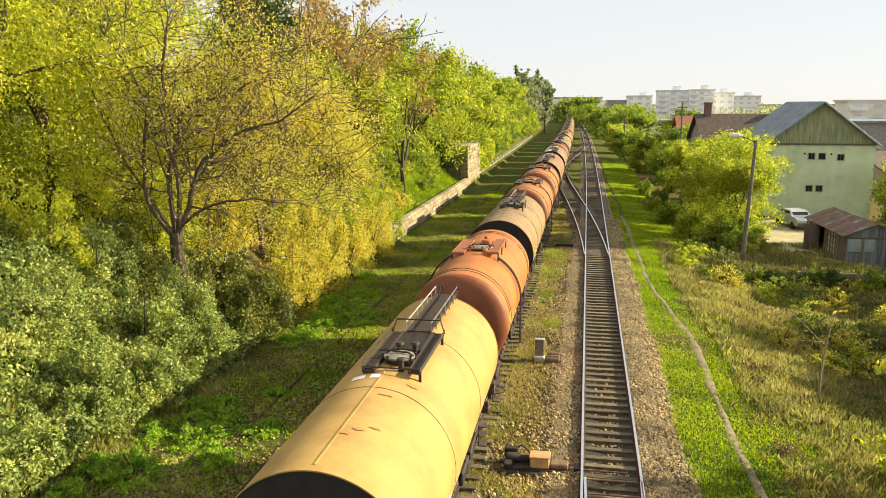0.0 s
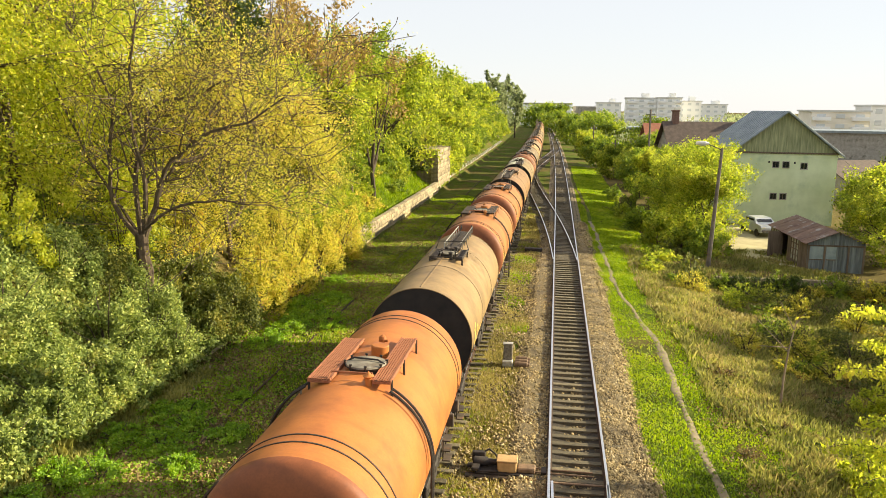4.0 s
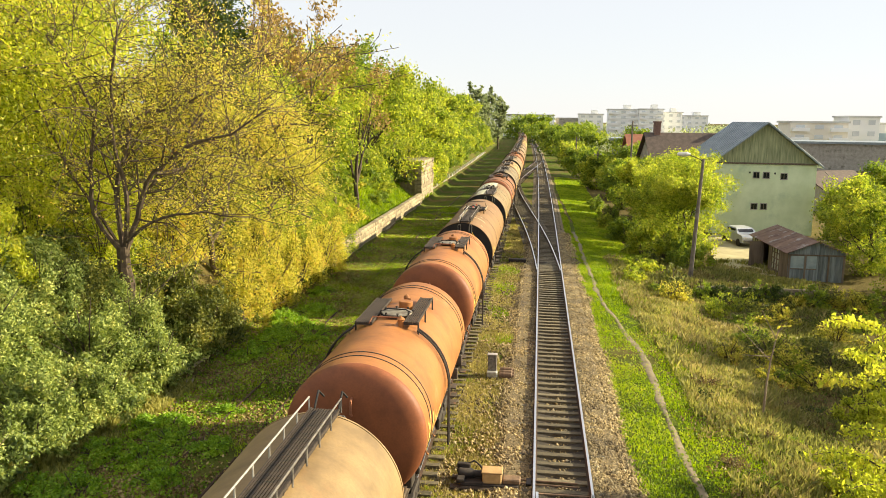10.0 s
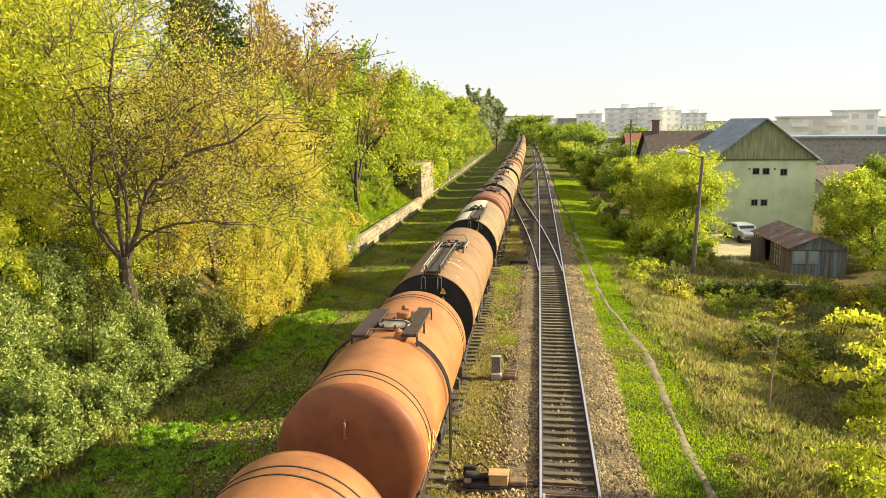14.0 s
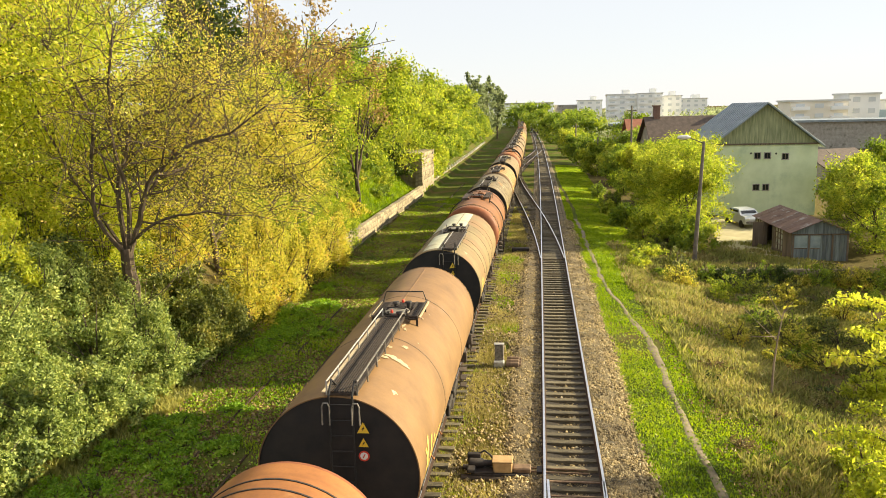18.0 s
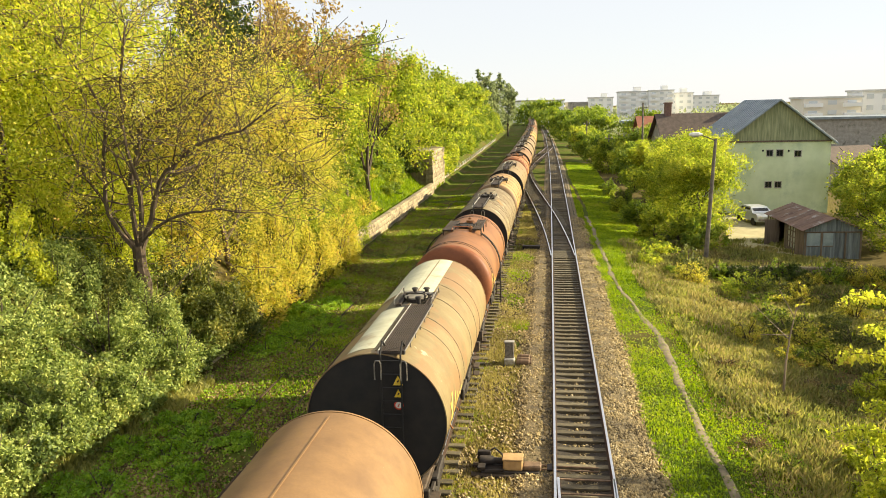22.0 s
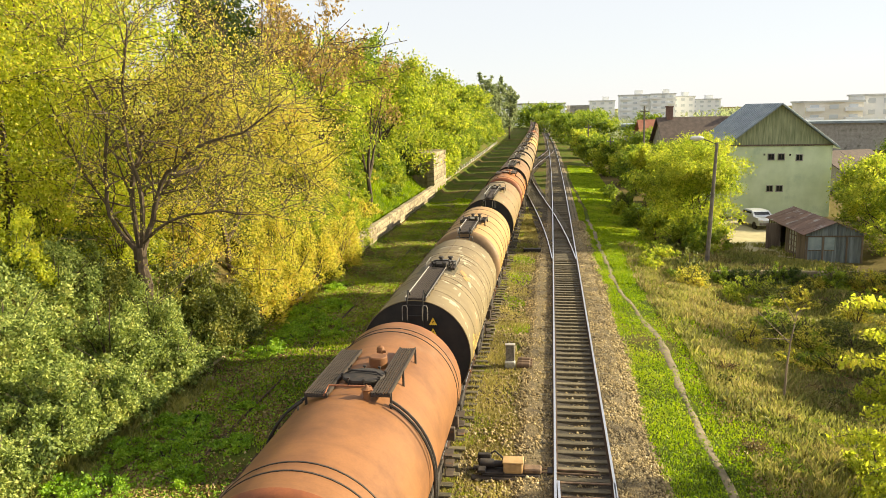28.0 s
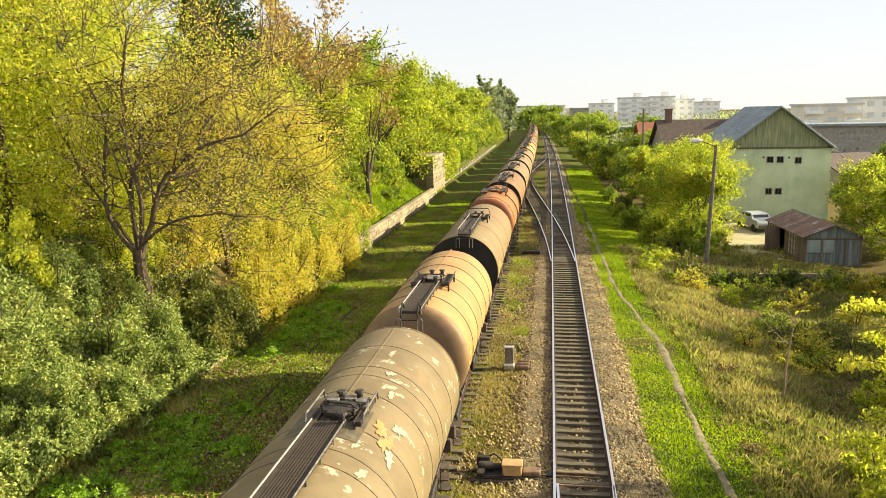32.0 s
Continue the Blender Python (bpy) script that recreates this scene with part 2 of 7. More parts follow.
        return place(name, me, parent, label)


def place(name, me, parent=None, label=""):
    ob = new(name, me)
    if parent is not None:
        ob.parent = parent
    if label:
        ob["label"] = label
    return ob


def empty(name, m=None):
    ob = new(name)
    ob.empty_display_size = 0.2
    if m is not None:
        ob.matrix_basis = m
    return ob


def mesh_np(name, verts, faces, mat, smooth=False):
    """A mesh from arrays: verts (n, 3), faces (m, 3 or 4)."""
    me = bpy.data.meshes.new(name)
    k = faces.shape[1]
    me.vertices.add(len(verts))
    me.vertices.foreach_set("co", np.asarray(verts, np.float32).ravel())
    me.loops.add(faces.size)
    me.loops.foreach_set("vertex_index", np.asarray(faces, np.int32).ravel())
    me.polygons.add(len(faces))
    me.polygons.foreach_set("loop_start", np.arange(0, faces.size, k, dtype=np.int32))
    if smooth:
        me.polygons.foreach_set("use_smooth", np.ones(len(faces), bool))
    me.update(calc_edges=True)
    me.materials.append(mat)
    return me


# ---- the lie of the land; rail tops are z = 0, the tracks run along +y ----
MAIN_X, TRAIN_X = 0.87, -3.76


def smooth(a, b, x):
    t = np.clip((np.asarray(x, float) - a) / (b - a), 0, 1)
    return t * t * (3 - 2 * t)


def bend(y):
    """Sideways drift of the tracks in the distance."""
    return -4.5e-5 * np.maximum(0, np.asarray(y, float) - 60) ** 2 * (1 - 0.5 * smooth(400, 900, y))


def ground_z(x, y):
    """Height of the ground: flat by the tracks, a bank on the left, a dip before the yard on the right."""
    y = np.asarray(y, float)
    x = np.asarray(x, float) - bend(y)
    z = -0.32 - 0.30 * smooth(2.6, 8.0, x) - 0.5 * smooth(30, 70, x)
    z = z - 0.75 * smooth(6.5, 10.5, x) * (1 - smooth(49.5, 50.5, y)) * smooth(10, 20, y)
    z = z + (0.55 * smooth(-12.7, -13.5, x) + 3.4 * smooth(-13.5, -18.5, x) + 3.2 * smooth(-18, -34, x)) * (1 - 0.75 * smooth(260, 420, y))
    z = z + 0.06 * np.sin(x * 1.3 + y * 0.31) * np.sin(y * 0.77 - x * 0.4) * smooth(2.6, 4, np.abs(x + 1))
    return z


# ---- ground ----
def lay_ground():
    xs = np.unique(np.concatenate([-np.geomspace(60, 3000, 18), np.arange(-60, -20, 2.0), np.arange(-20, 14, 0.4), np.arange(14, 60, 2.0), np.geomspace(60, 3000, 18)]))
    ys = np.unique(np.concatenate([-np.geomspace(8, 600, 10), np.arange(-8, 70, 0.6), np.arange(70, 200, 3.0), np.geomspace(200, 4500, 30)]))
    gx, gy = np.meshgrid(xs, ys)
    gx = gx + bend(gy) * (np.abs(gx) < 100)
    v = np.stack([gx, gy, ground_z(gx, gy)], -1).reshape(-1, 3)
    w = len(xs)
    i = (np.arange(len(ys) - 1)[:, None] * w + np.arange(w - 1)).ravel()
    return tagged(new("ground", mesh_np("ground", v, np.stack([i, i + 1, i + w + 1, i + w], 1), M["ground"], True)), "grassy trackside ground with dry patches and fallen leaves", "ground", kind="structure")


def strip(name, mat, centre, half, lift, y0, y1, step, wob=0.0):
    """A ribbon that lies on the ground along the line x = centre(y)."""
    ys = np.arange(y0, y1, step)
    cx = np.array([centre(y) for y in ys])
    cols = np.linspace(-1, 1, 7)
    w = half * (1 + wob * np.array([noise.noise((y * 0.8, 3.3, 0)) for y in ys]))
    gx = cx[:, None] + cols * w[:, None]
    gy = np.repeat(ys[:, None], 7, 1)
    gz = ground_z(gx, gy) + lift * (1 - np.abs(cols) ** 3 * 1.6)
    i = (np.arange(len(ys) - 1)[:, None] * 7 + np.arange(6)).ravel()
    return new(name, mesh_np(name, np.stack([gx, gy, gz], -1).reshape(-1, 3), np.stack([i, i + 1, i + 8, i + 7], 1), mat, True))


def path_x(y):
    y = np.asarray(y, float)
    return 4.6 + 0.05 * np.sin(y * 0.42) + 0.03 * np.sin(y * 1.3) - 1.1 * smooth(32, 48, y) - 0.3 * smooth(50, 75, y) - 0.8 * smooth(75, 115, y)


def bed(name, x0, y0, y1, top=-0.2, half=1.75, oily=False, dip=0.1, crown=0.0):
    """Ballast bed with sloping shoulders."""
    ys = np.concatenate([np.arange(y0, min(y1, 90), 0.8), np.arange(90, y1, 8.0)])
    off = np.array([-half - 0.75, -half + 0.2, -0.9, 0, 0.9, half - 0.2, half + 0.75])
    narrow = 1 - 0.28 * smooth(42, 75, ys)[:, None] * (np.abs(off) > 1)
    gx = x0 + bend(ys)[:, None] + off * narrow
    gy = np.repeat(ys[:, None], 7, 1)
    h = np.array([-0.4, top - 0.02 + crown * 0.6, top - dip * 0.8 + crown, top - dip, top - dip * 0.8 + crown, top - 0.02 + crown * 0.6, -0.4])
    gz = np.repeat(h[None, :], len(ys), 0) + 0.02 * np.sin(gx * 7 + gy * 3)
    gz[:, 0] = ground_z(gx[:, 0], ys) - 0.1
    gz[:, -1] = ground_z(gx[:, -1], ys) - 0.1
    i = (np.arange(len(ys) - 1)[:, None] * 7 + np.arange(6)).ravel()
    ob = new(name, mesh_np(name, np.stack([gx, gy, gz], -1).reshape(-1, 3), np.stack([i, i + 1, i + 8, i + 7], 1), M["ballast"], True))
    if oily:                                            # oil and rust dust lie thick between the rails
        ob.data.materials.append(M["ballast_oily"])
        ob.data.polygons.foreach_set("material_index", np.tile(np.array([0, 0, 1, 1, 0, 0], np.int32), len(ys) - 1))
    return ob


RAIL = [(-0.075, -0.172), (0.075, -0.172), (0.075, -0.158), (0.012, -0.135), (0.010, -0.048), (0.036, -0.038), (0.036, -0.006), (0.028, 0.0), (-0.028, 0.0), (-0.036, -0.006), (-0.036, -0.038), (-0.010, -0.048), (-0.012, -0.135), (-0.075, -0.158)]


def rail(name, line, parent, label="", mats=None):
    """A rail swept along line, a list of (x, y); its head is worn bright."""
    b = Build()
    n = len(RAIL)
    for i, (x, y) in enumerate(line):
        a, c = line[max(i - 1, 0)], line[min(i + 1, len(line) - 1)]
        d = Vector((c[0] - a[0], c[1] - a[1])).normalized()
        for px, pz in RAIL:
            b.v.append((x + d.y * px, y - d.x * px, pz))
    for i in range(len(line) - 1):
        for j in range(n):
            k = (j + 1) % n
            b.cur = 1 if j in (6, 7, 8) else 0
            b.face((i * n + j, i * n + k, (i + 1) * n + k, (i + 1) * n + j))
    return b.obj(name, mats or [M["rail_side"], M["rail_top"]], parent, label)


def line_of(x0, y0, y1, fn=None):
    ys = np.concatenate([np.arange(y0, min(y1, 60), 4.0), np.arange(max(y0, 60), y1, 3.0)]) if y1 < 140 else np.concatenate([np.arange(y0, 60, 6.0), np.arange(60, y1, 8.0)])
    return [(x0 + float(bend(y)) + (fn(y) if fn else 0.0), float(y)) for y in ys]


def sleeper_mesh(length, w=0.25, seed=0):
    r = random.Random(seed)
    b = Build()
    b.box((0, 0, -0.24), (length, w, 0.14), 0.012)
    b.v = [(x + r.uniform(-0.012, 0.012), y + r.uniform(-0.012, 0.012), z + r.uniform(-0.006, 0.006)) for x, y, z in b.v]
    me_ob = b.obj("sleeper", M["sleeper"])
    me = me_ob.data
    bpy.data.objects.remove(me_ob)
    return me


def track(name, x0, y0, y1, label, pieces, near, mats=None, spacing=0.585):
    t = tagged(empty(name), label, "railway track", kind="structure")
    for s in (-0.7525, 0.7525):
        rail("rail", line_of(x0 + s, y0, y1), t, mats=mats)
    far = Build()
    y, k, r = y0, 0, random.Random(len(name))
    while y < min(y1, 260):
        x = x0 + float(bend(y))
        if near[0] <= y < near[1]:
            ob = place("sleeper", pieces[k % len(pieces)], t)
            ob.matrix_basis = pose(x + r.uniform(-0.06, 0.06), y + r.uniform(-0.03, 0.03), r.uniform(-0.012, 0.0), 0, 0, r.uniform(-0.9, 0.9))
        else:
            far.box((x, y, -0.24), (2.5, 0.25, 0.14))
        y += spacing
        k += 1
    if far.v:
        tagged(far.obj("sleepers_in_the_distance", M["sleeper"], t), kind="stuff")
    return t


def crossover(name, x0, x1, y0, y1, label):
    """Curved rails that lead from the line at x0 to the line at x1."""
    t = tagged(empty(name), label, "railway track", kind="structure")
    fn = lambda y: (x1 - x0) * float(smooth(y0, y1, y) * 0.55 + 0.45 * np.clip((y - y0) / (y1 - y0), 0, 1))
    for s in (-0.7525, 0.7525):
        rail("rail", line_of(x0 + s, y0 + 2.0, y1 - 2.0, fn), t)
    timber = Build()
    for y in np.arange(y0 + 3, y1 - 2, 0.6):
        timber.box((x0 + fn(y) + float(bend(y)), y, -0.245), (2.6, 0.25, 0.12))
    timber.obj("timbers", M["sleeper"], t)
    return t


def stones():
    """Loose ballast between and beside the sleepers."""
    rng = np.random.default_rng(5)
    base = np.array([(1, 0, 0), (-1, 0, 0), (0, 1, 0), (0, -1, 0), (0, 0, 1), (0, 0, -1)], float)
    tri = np.array([(0, 2, 4), (2, 1, 4), (1, 3, 4), (3, 0, 4), (2, 0, 5), (1, 2, 5), (3, 1, 5), (0, 3, 5)])
    pts = []
    n = 64000
    y = 15 + 55 * rng.random(n) ** 1.9
    x = MAIN_X + rng.choice((-1, 1, 1), n) * np.abs(rng.normal(0.9, 0.85, n))
    keep = (np.abs(x - MAIN_X) < 2.6 - 0.7 * smooth(42, 75, y)) & ((np.abs(x - MAIN_X) > 0.8) | (rng.random(n) < 0.3))
    x, y = x[keep], y[keep]
    a = np.abs(x - MAIN_X)
    z = np.where(a < 0.8, -0.285, np.where(a < 1.75, -0.185 + 0.01 * np.sin(y * 5 + x * 9), -0.19 - (a - 1.75) * 0.34))
    x = x + bend(y)
    pts.append(np.stack([x, y, z], 1))
    m = 5000
    y2 = 15 + 45 * rng.random(m) ** 1.7
    x2 = TRAIN_X + 1.2 + 1.9 * rng.random(m)
    pts.append(np.stack([x2, y2, np.full(m, -0.24)], 1))
    p = np.concatenate(pts)
    s = rng.uniform(0.022, 0.066, (len(p), 1)) * rng.uniform(0.6, 1.3, (len(p), 3))
    ang = rng.random(len(p)) * 6.28
    jit = base[None] * (1 + rng.uniform(-0.35, 0.35, (len(p), 6, 1)))
    v = jit * s[:, None, :]
    c, q = np.cos(ang)[:, None], np.sin(ang)[:, None]
    v = np.stack([v[..., 0] * c - v[..., 1] * q, v[..., 0] * q + v[..., 1] * c, v[..., 2]], -1) + p[:, None, :]
    f = (np.arange(len(p))[:, None, None] * 6 + tri[None]).reshape(-1, 3)
    return tagged(new("ballast_stones", mesh_np("ballast_stones", v.reshape(-1, 3), f, M["stone_isl"])), "loose brown ballast stones along the rails", "ballast", kind="stuff")


def island_mat(name, stops, rough=0.9, scale=0.5):
    m, nt, b = node_mat(name)
    g = nt.nodes.new("ShaderNodeNewGeometry")
    col = ramp(nt, g.outputs["Random Per Island"], stops)
    big = thresh(nt, noise_tex(nt, coords(nt), scale, 4), 0.35, 0.65)
    col = mix_col(nt, big, col, mix_col(nt, 0.55, col, (0.05, 0.04, 0.03)))
    nt.links.new(col, b.inputs["Base Color"])
    b.inputs["Roughness"].default_value = rough
    return m


M["stone_isl"] = island_mat("ballast_pieces", [(0, (0.10, 0.075, 0.033)), (0.45, (0.32, 0.235, 0.10)), (0.85, (0.50, 0.38, 0.18)), (1, (0.58, 0.48, 0.29))])
lay_ground()
tagged(strip("footpath", M["path"], path_x, 0.18, 0.03, 6, 72, 0.35, 0.9), "narrow trodden earth footpath through the grass", "path", kind="structure")
tagged(bed("ballast_main", MAIN_X, -8, 420, oily=True, crown=0.09), "brown ballast bed under the open track", "ballast", kind="structure")
tagged(bed("ballast_train", TRAIN_X, -8, 420, -0.24, 1.5, dip=0.03), "weedy ballast bed under the tank train", "ballast", kind="structure")
SLEEPERS = [sleeper_mesh(2.55, 0.24, s) for s in range(5)]
track("track_main", MAIN_X, -8, 700, "open track with bright rails on old wooden sleepers", SLEEPERS, (12, 110))
track("track_train", TRAIN_X, -8, 700, "track under the tank train, on wooden sleepers", SLEEPERS, (8, 60))
crossover("crossover_1", MAIN_X, TRAIN_X, 49, 121, "curved turnout rails leading to the neighbouring track")
crossover("crossover_2", TRAIN_X, MAIN_X, 122, 196, "far curved turnout rails between the two tracks")
SIDING_RAIL = [M["rail_side"], M["rail_side"]]
track("track_siding", -9.22, 12, 110, "overgrown disused siding with rusty rails", SLEEPERS[:2], (14, 40), SIDING_RAIL, 3.7).location.z = -0.26
stones()


# ---- point machines and rods beside the open track ----
def machine(name, x, y, label):
    t = tagged(empty(name, pose(x, y, -0.3)), label, "point machine")
    for q in (-0.34, 0.26):
        Build().box((0.75, q, 0.03), (3.3, 0.24, 0.14), 0.02).obj("timber", M["timber_dark"], t, "dark oil-soaked timber")
    Build().box((0.15, -0.04, 0.13), (1.55, 0.62, 0.06), 0.015).obj("bed_plate", M["dark_iron"], t)
    h = Build().box((0.22, -0.06, 0.30), (0.52, 0.42, 0.30), 0.03).obj("housing", M["rust_box"], t, "ochre painted iron housing")
    Build().box((0.22, -0.06, 0.465), (0.56, 0.46, 0.04), 0.015).obj("cover", M["rust_box"], h)
    Build().box((0.74, -0.06, 0.22), (0.48, 0.34, 0.14), 0.03).obj("gear_case", M["old_iron"], t)
    Build().lathe([(-0.72, 0.001), (-0.72, 0.10), (-0.68, 0.13), (-0.34, 0.13), (-0.28, 0.09), (-0.05, 0.09), (-0.05, 0.001)], 16, "x", (0, 0.1, 0.27)).obj("motor", M["dark_iron"], t, smooth=True)
    Build().box((-0.58, 0.3, 0.34), (0.36, 0.16, 0.26), 0.02).obj("cable_box", M["dark_iron"], t)
    Build().box((-0.62, -0.2, 0.22), (0.22, 0.3, 0.1), 0.02).obj("foot", M["dark_iron"], t)
    Build().tube([(-0.5, 0.3, 0.42), (-0.3, 0.36, 0.52), (-0.12, 0.32, 0.4), (0.0, 0.2, 0.25)], 0.028, 7).obj("cable", M["dark_iron"], t)
    Build().tube([(-0.7, -0.2, 0.2), (-0.5, -0.3, 0.16), (0.0, -0.32, 0.2)], 0.03, 7).obj("cable", M["dark_iron"], t)
    for q in (-0.16, 0.06):
        Build().tube([(0.9, q, 0.2), (1.3, q, 0.18), (2.5, q, 0.17)], 0.024, 6).obj("point_rod", M["old_iron"], t)
    Build().box((1.2, -0.05, 0.19), (0.14, 0.36, 0.06), 0.01).obj("rod_clamp", M["dark_iron"], t)
    return t


M["timber_dark"] = rough_mat("oil_soaked_timber", (0.022, 0.016, 0.011), (0.09, 0.062, 0.038), 5, 0.8, stretch=(1, 9, 9), bump_s=0.5)
M["old_iron"] = rough_mat("brown_cast_iron", (0.10, 0.062, 0.035), (0.24, 0.15, 0.085), 7, 0.8)
M["rust_box"] = rough_mat("rusty_orange_paint", (0.36, 0.22, 0.09), (0.50, 0.32, 0.14), 5, 0.7)
machine("point_machine", -1.22, 20.42, "low rusty point machine on timbers beside the rail")
sig = tagged(empty("cable_cabinet", pose(-1.5, 29.5, -0.32)), "grey metal cabinet with a pale base beside the track", "cabinet")
Build().box((-0.05, 0.12, 0.62), (0.34, 0.22, 0.62), 0.02).obj("door_panel", M["steel_dim"], sig, "weathered grey door panel")
Build().box((-0.05, 0.02, 0.20), (0.40, 0.36, 0.24), 0.03).obj("base", M["steel_pale"], sig, "pale worn metal base")
Build().box((-0.05, 0.12, 0.945), (0.38, 0.26, 0.03), 0.01).obj("cap", M["steel_pale"], sig)
Build().box((-0.05, 0.0, 0.05), (0.46, 0.5, 0.1), 0.01).obj("plinth", M["timber_dark"], sig)
for q in (-0.32, 0.0, 0.34):
    blk = tagged(empty("iron_block", pose(-0.98, 29.75 + q, -0.32)), "rusty cast iron casting lying on the ballast", "iron block", "rusty iron blocks")
    Build().lathe([(-0.3, 0.001), (-0.3, 0.10), (-0.24, 0.125), (0.16, 0.125), (0.2, 0.09), (0.26, 0.09), (0.27, 0.001)], 14, "x", (0, 0, 0.17)).obj("casting", M["old_iron"], blk, smooth=True)
    Build().box((0.0, 0, 0.04), (0.6, 0.2, 0.08), 0.015).obj("foot", M["rust"], blk)
far_m = tagged(empty("point_machine", pose(-1.3, 54.6, -0.32)), "dark point machine lying low between the tracks", "point machine")
Build().box((0, 0, 0.2), (1.2, 0.4, 0.3), 0.03).obj("housing", M["dark_iron"], far_m)
Build().tube([(0.5, 0, 0.15), (2.0, 0, 0.14)], 0.03, 6).obj("point_rod", M["dark_iron"], far_m)
# switch tongues at the near points
points = tagged(empty("point_blades"), "bright switch blades between the rails of the open track", "railway points", kind="structure")
for sx in (-0.60, 0.66):
    rail("blade", [(MAIN_X + sx * 0.92, 12.0), (MAIN_X + sx, 16.0), (MAIN_X + sx * 1.12, 19.6)], points)
for yy in (18.0, 18.9, 19.7):
    Build().box((MAIN_X, yy, -0.10), (1.35, 0.07, 0.03)).obj("stretcher_bar", M["old_iron"], points)


# ---- tank wagons: each stands at z = 0 on the rails, its tank runs along +y from 0 ----
def tank_paint(name, main, dark, patch, patch_at, streak=0.5, pale=None, pale_at=(0.66, 0.7)):
    """Weathered tank paint: mottling, rust streaks that run down the sides, flaked patches."""
    m, nt, b = node_mat(name)
    v = coords(nt)
    n = noise_tex(nt, v, 0.9, 6, 0.65)
    col = ramp(nt, n, [(0.3, dark), (0.55, main), (0.8, tuple(min(1, c * 1.18) for c in main))])
    st = thresh(nt, noise_tex(nt, coords(nt, (0.25, 3.2, 0.25)), 1.0, 5), 0.5, 0.75)
    k = nt.nodes.new("ShaderNodeMath")
    k.operation = "MULTIPLY"
    k.inputs[1].default_value = streak
    nt.links.new(st, k.inputs[0])
    col = mix_col(nt, k.outputs[0], col, dark)
    col = mix_col(nt, thresh(nt, noise_tex(nt, v, 0.55, 7, 0.7), *patch_at), col, patch)
    if pale:
        col = mix_col(nt, thresh(nt, noise_tex(nt, v, 1.6, 6, 0.7), *pale_at), col, pale)
    col = mix_col(nt, ramp(nt, noise_tex(nt, v, 26, 3), [(0.4, (0, 0, 0)), (0.75, (0.35, 0.35, 0.35))]), col, dark)
    nt.links.new(col, b.inputs["Base Color"])
    b.inputs["Roughness"].default_value = 0.58
    b.inputs["Specular IOR Level"].default_value = 0.3
    bump(nt, b, noise_tex(nt, v, 1.7, 3), 0.12, 0.05)
    return m


M["tank_yellow"] = tank_paint("tank_ochre_yellow", (0.44, 0.275, 0.085), (0.31, 0.185, 0.06), (0.40, 0.19, 0.075), (0.66, 0.72), 0.3)
M["tank_orange"] = tank_paint("tank_faded_orange", (0.42, 0.145, 0.035), (0.25, 0.082, 0.024), (0.33, 0.135, 0.05), (0.6, 0.75), 0.5)
M["tank_rust"] = tank_paint("tank_rust_orange", (0.35, 0.142, 0.042), (0.20, 0.078, 0.026), (0.34, 0.19, 0.08), (0.6, 0.72), 0.5)
M["tank_russet"] = tank_paint("tank_dark_russet", (0.24, 0.105, 0.04), (0.14, 0.06, 0.026), (0.22, 0.12, 0.06), (0.58, 0.72), 0.5)
M["tank_grey"] = tank_paint("tank_grey_beige", (0.27, 0.18, 0.085), (0.15, 0.10, 0.05), (0.25, 0.15, 0.07), (0.58, 0.7), 0.4)
M["tank_brown"] = tank_paint("tank_brown", (0.24, 0.138, 0.06), (0.16, 0.09, 0.042), (0.25, 0.15, 0.09), (0.6, 0.72), 0.35, (0.62, 0.47, 0.30), (0.70, 0.715))
M["tank_worn"] = tank_paint("tank_worn_grey_brown", (0.235, 0.18, 0.088), (0.16, 0.11, 0.052), (0.24, 0.145, 0.068), (0.49, 0.56), 0.7, (0.44, 0.38, 0.24), (0.66, 0.69))
M["tank_tan"] = tank_paint("tank_tan", (0.39, 0.24, 0.095), (0.27, 0.155, 0.065), (0.42, 0.20, 0.08), (0.6, 0.75), 0.4)
M["tank_flaked"] = tank_paint("tank_flaked_grey", (0.205, 0.155, 0.082), (0.14, 0.10, 0.052), (0.26, 0.165, 0.08), (0.60, 0.72), 0.5, (0.38, 0.345, 0.24), (0.60, 0.63))
RAD, TANK_Z = 1.55, 2.76
TOP_X = 0.14        # hatches and walkways stand a little off the middle line
TOP_FITTINGS = {"manhole", "walkway", "hatch_platform", "side_walkway", "handrail", "platform_rail", "vent_dome", "valve", "valve_cap", "bracket", "cross_bar", "ladder", "edge_board"}


def ring_profile(y, r, w=0.05, h=0.018):
    return [(y - w / 2, r - 0.002), (y - w / 2, r + h), (y + w / 2, r + h), (y + w / 2, r - 0.002)]


def wheelset_mesh():
    b = Build()
    b.tube([(-1.05, 0, 0), (1.05, 0, 0)], 0.07, 10)
    for s in (-1, 1):
        pr = [(-0.065, 0.10), (-0.065, 0.46), (0.0, 0.46), (0.01, 0.44), (0.068, 0.435), (0.068, 0.38), (0.03, 0.34), (0.03, 0.14), (0.09, 0.12), (0.09, 0.0)]
        pr = [(a * s, r) for a, r in pr]
        b.lathe(pr if s > 0 else pr, 24, "x", (0.75 * s, 0, 0))
        for k in range(4):
            b.box((0.79 * s, 0.22 * math.cos(k * math.pi / 2), 0.22 * math.sin(k * math.pi / 2)), (0.02, 0.05, 0.05))
    ob = b.obj("wheelset", M["dark_iron"], smooth=True)
    me = ob.data
    bpy.data.objects.remove(ob)
    return me


WHEELSET = wheelset_mesh()


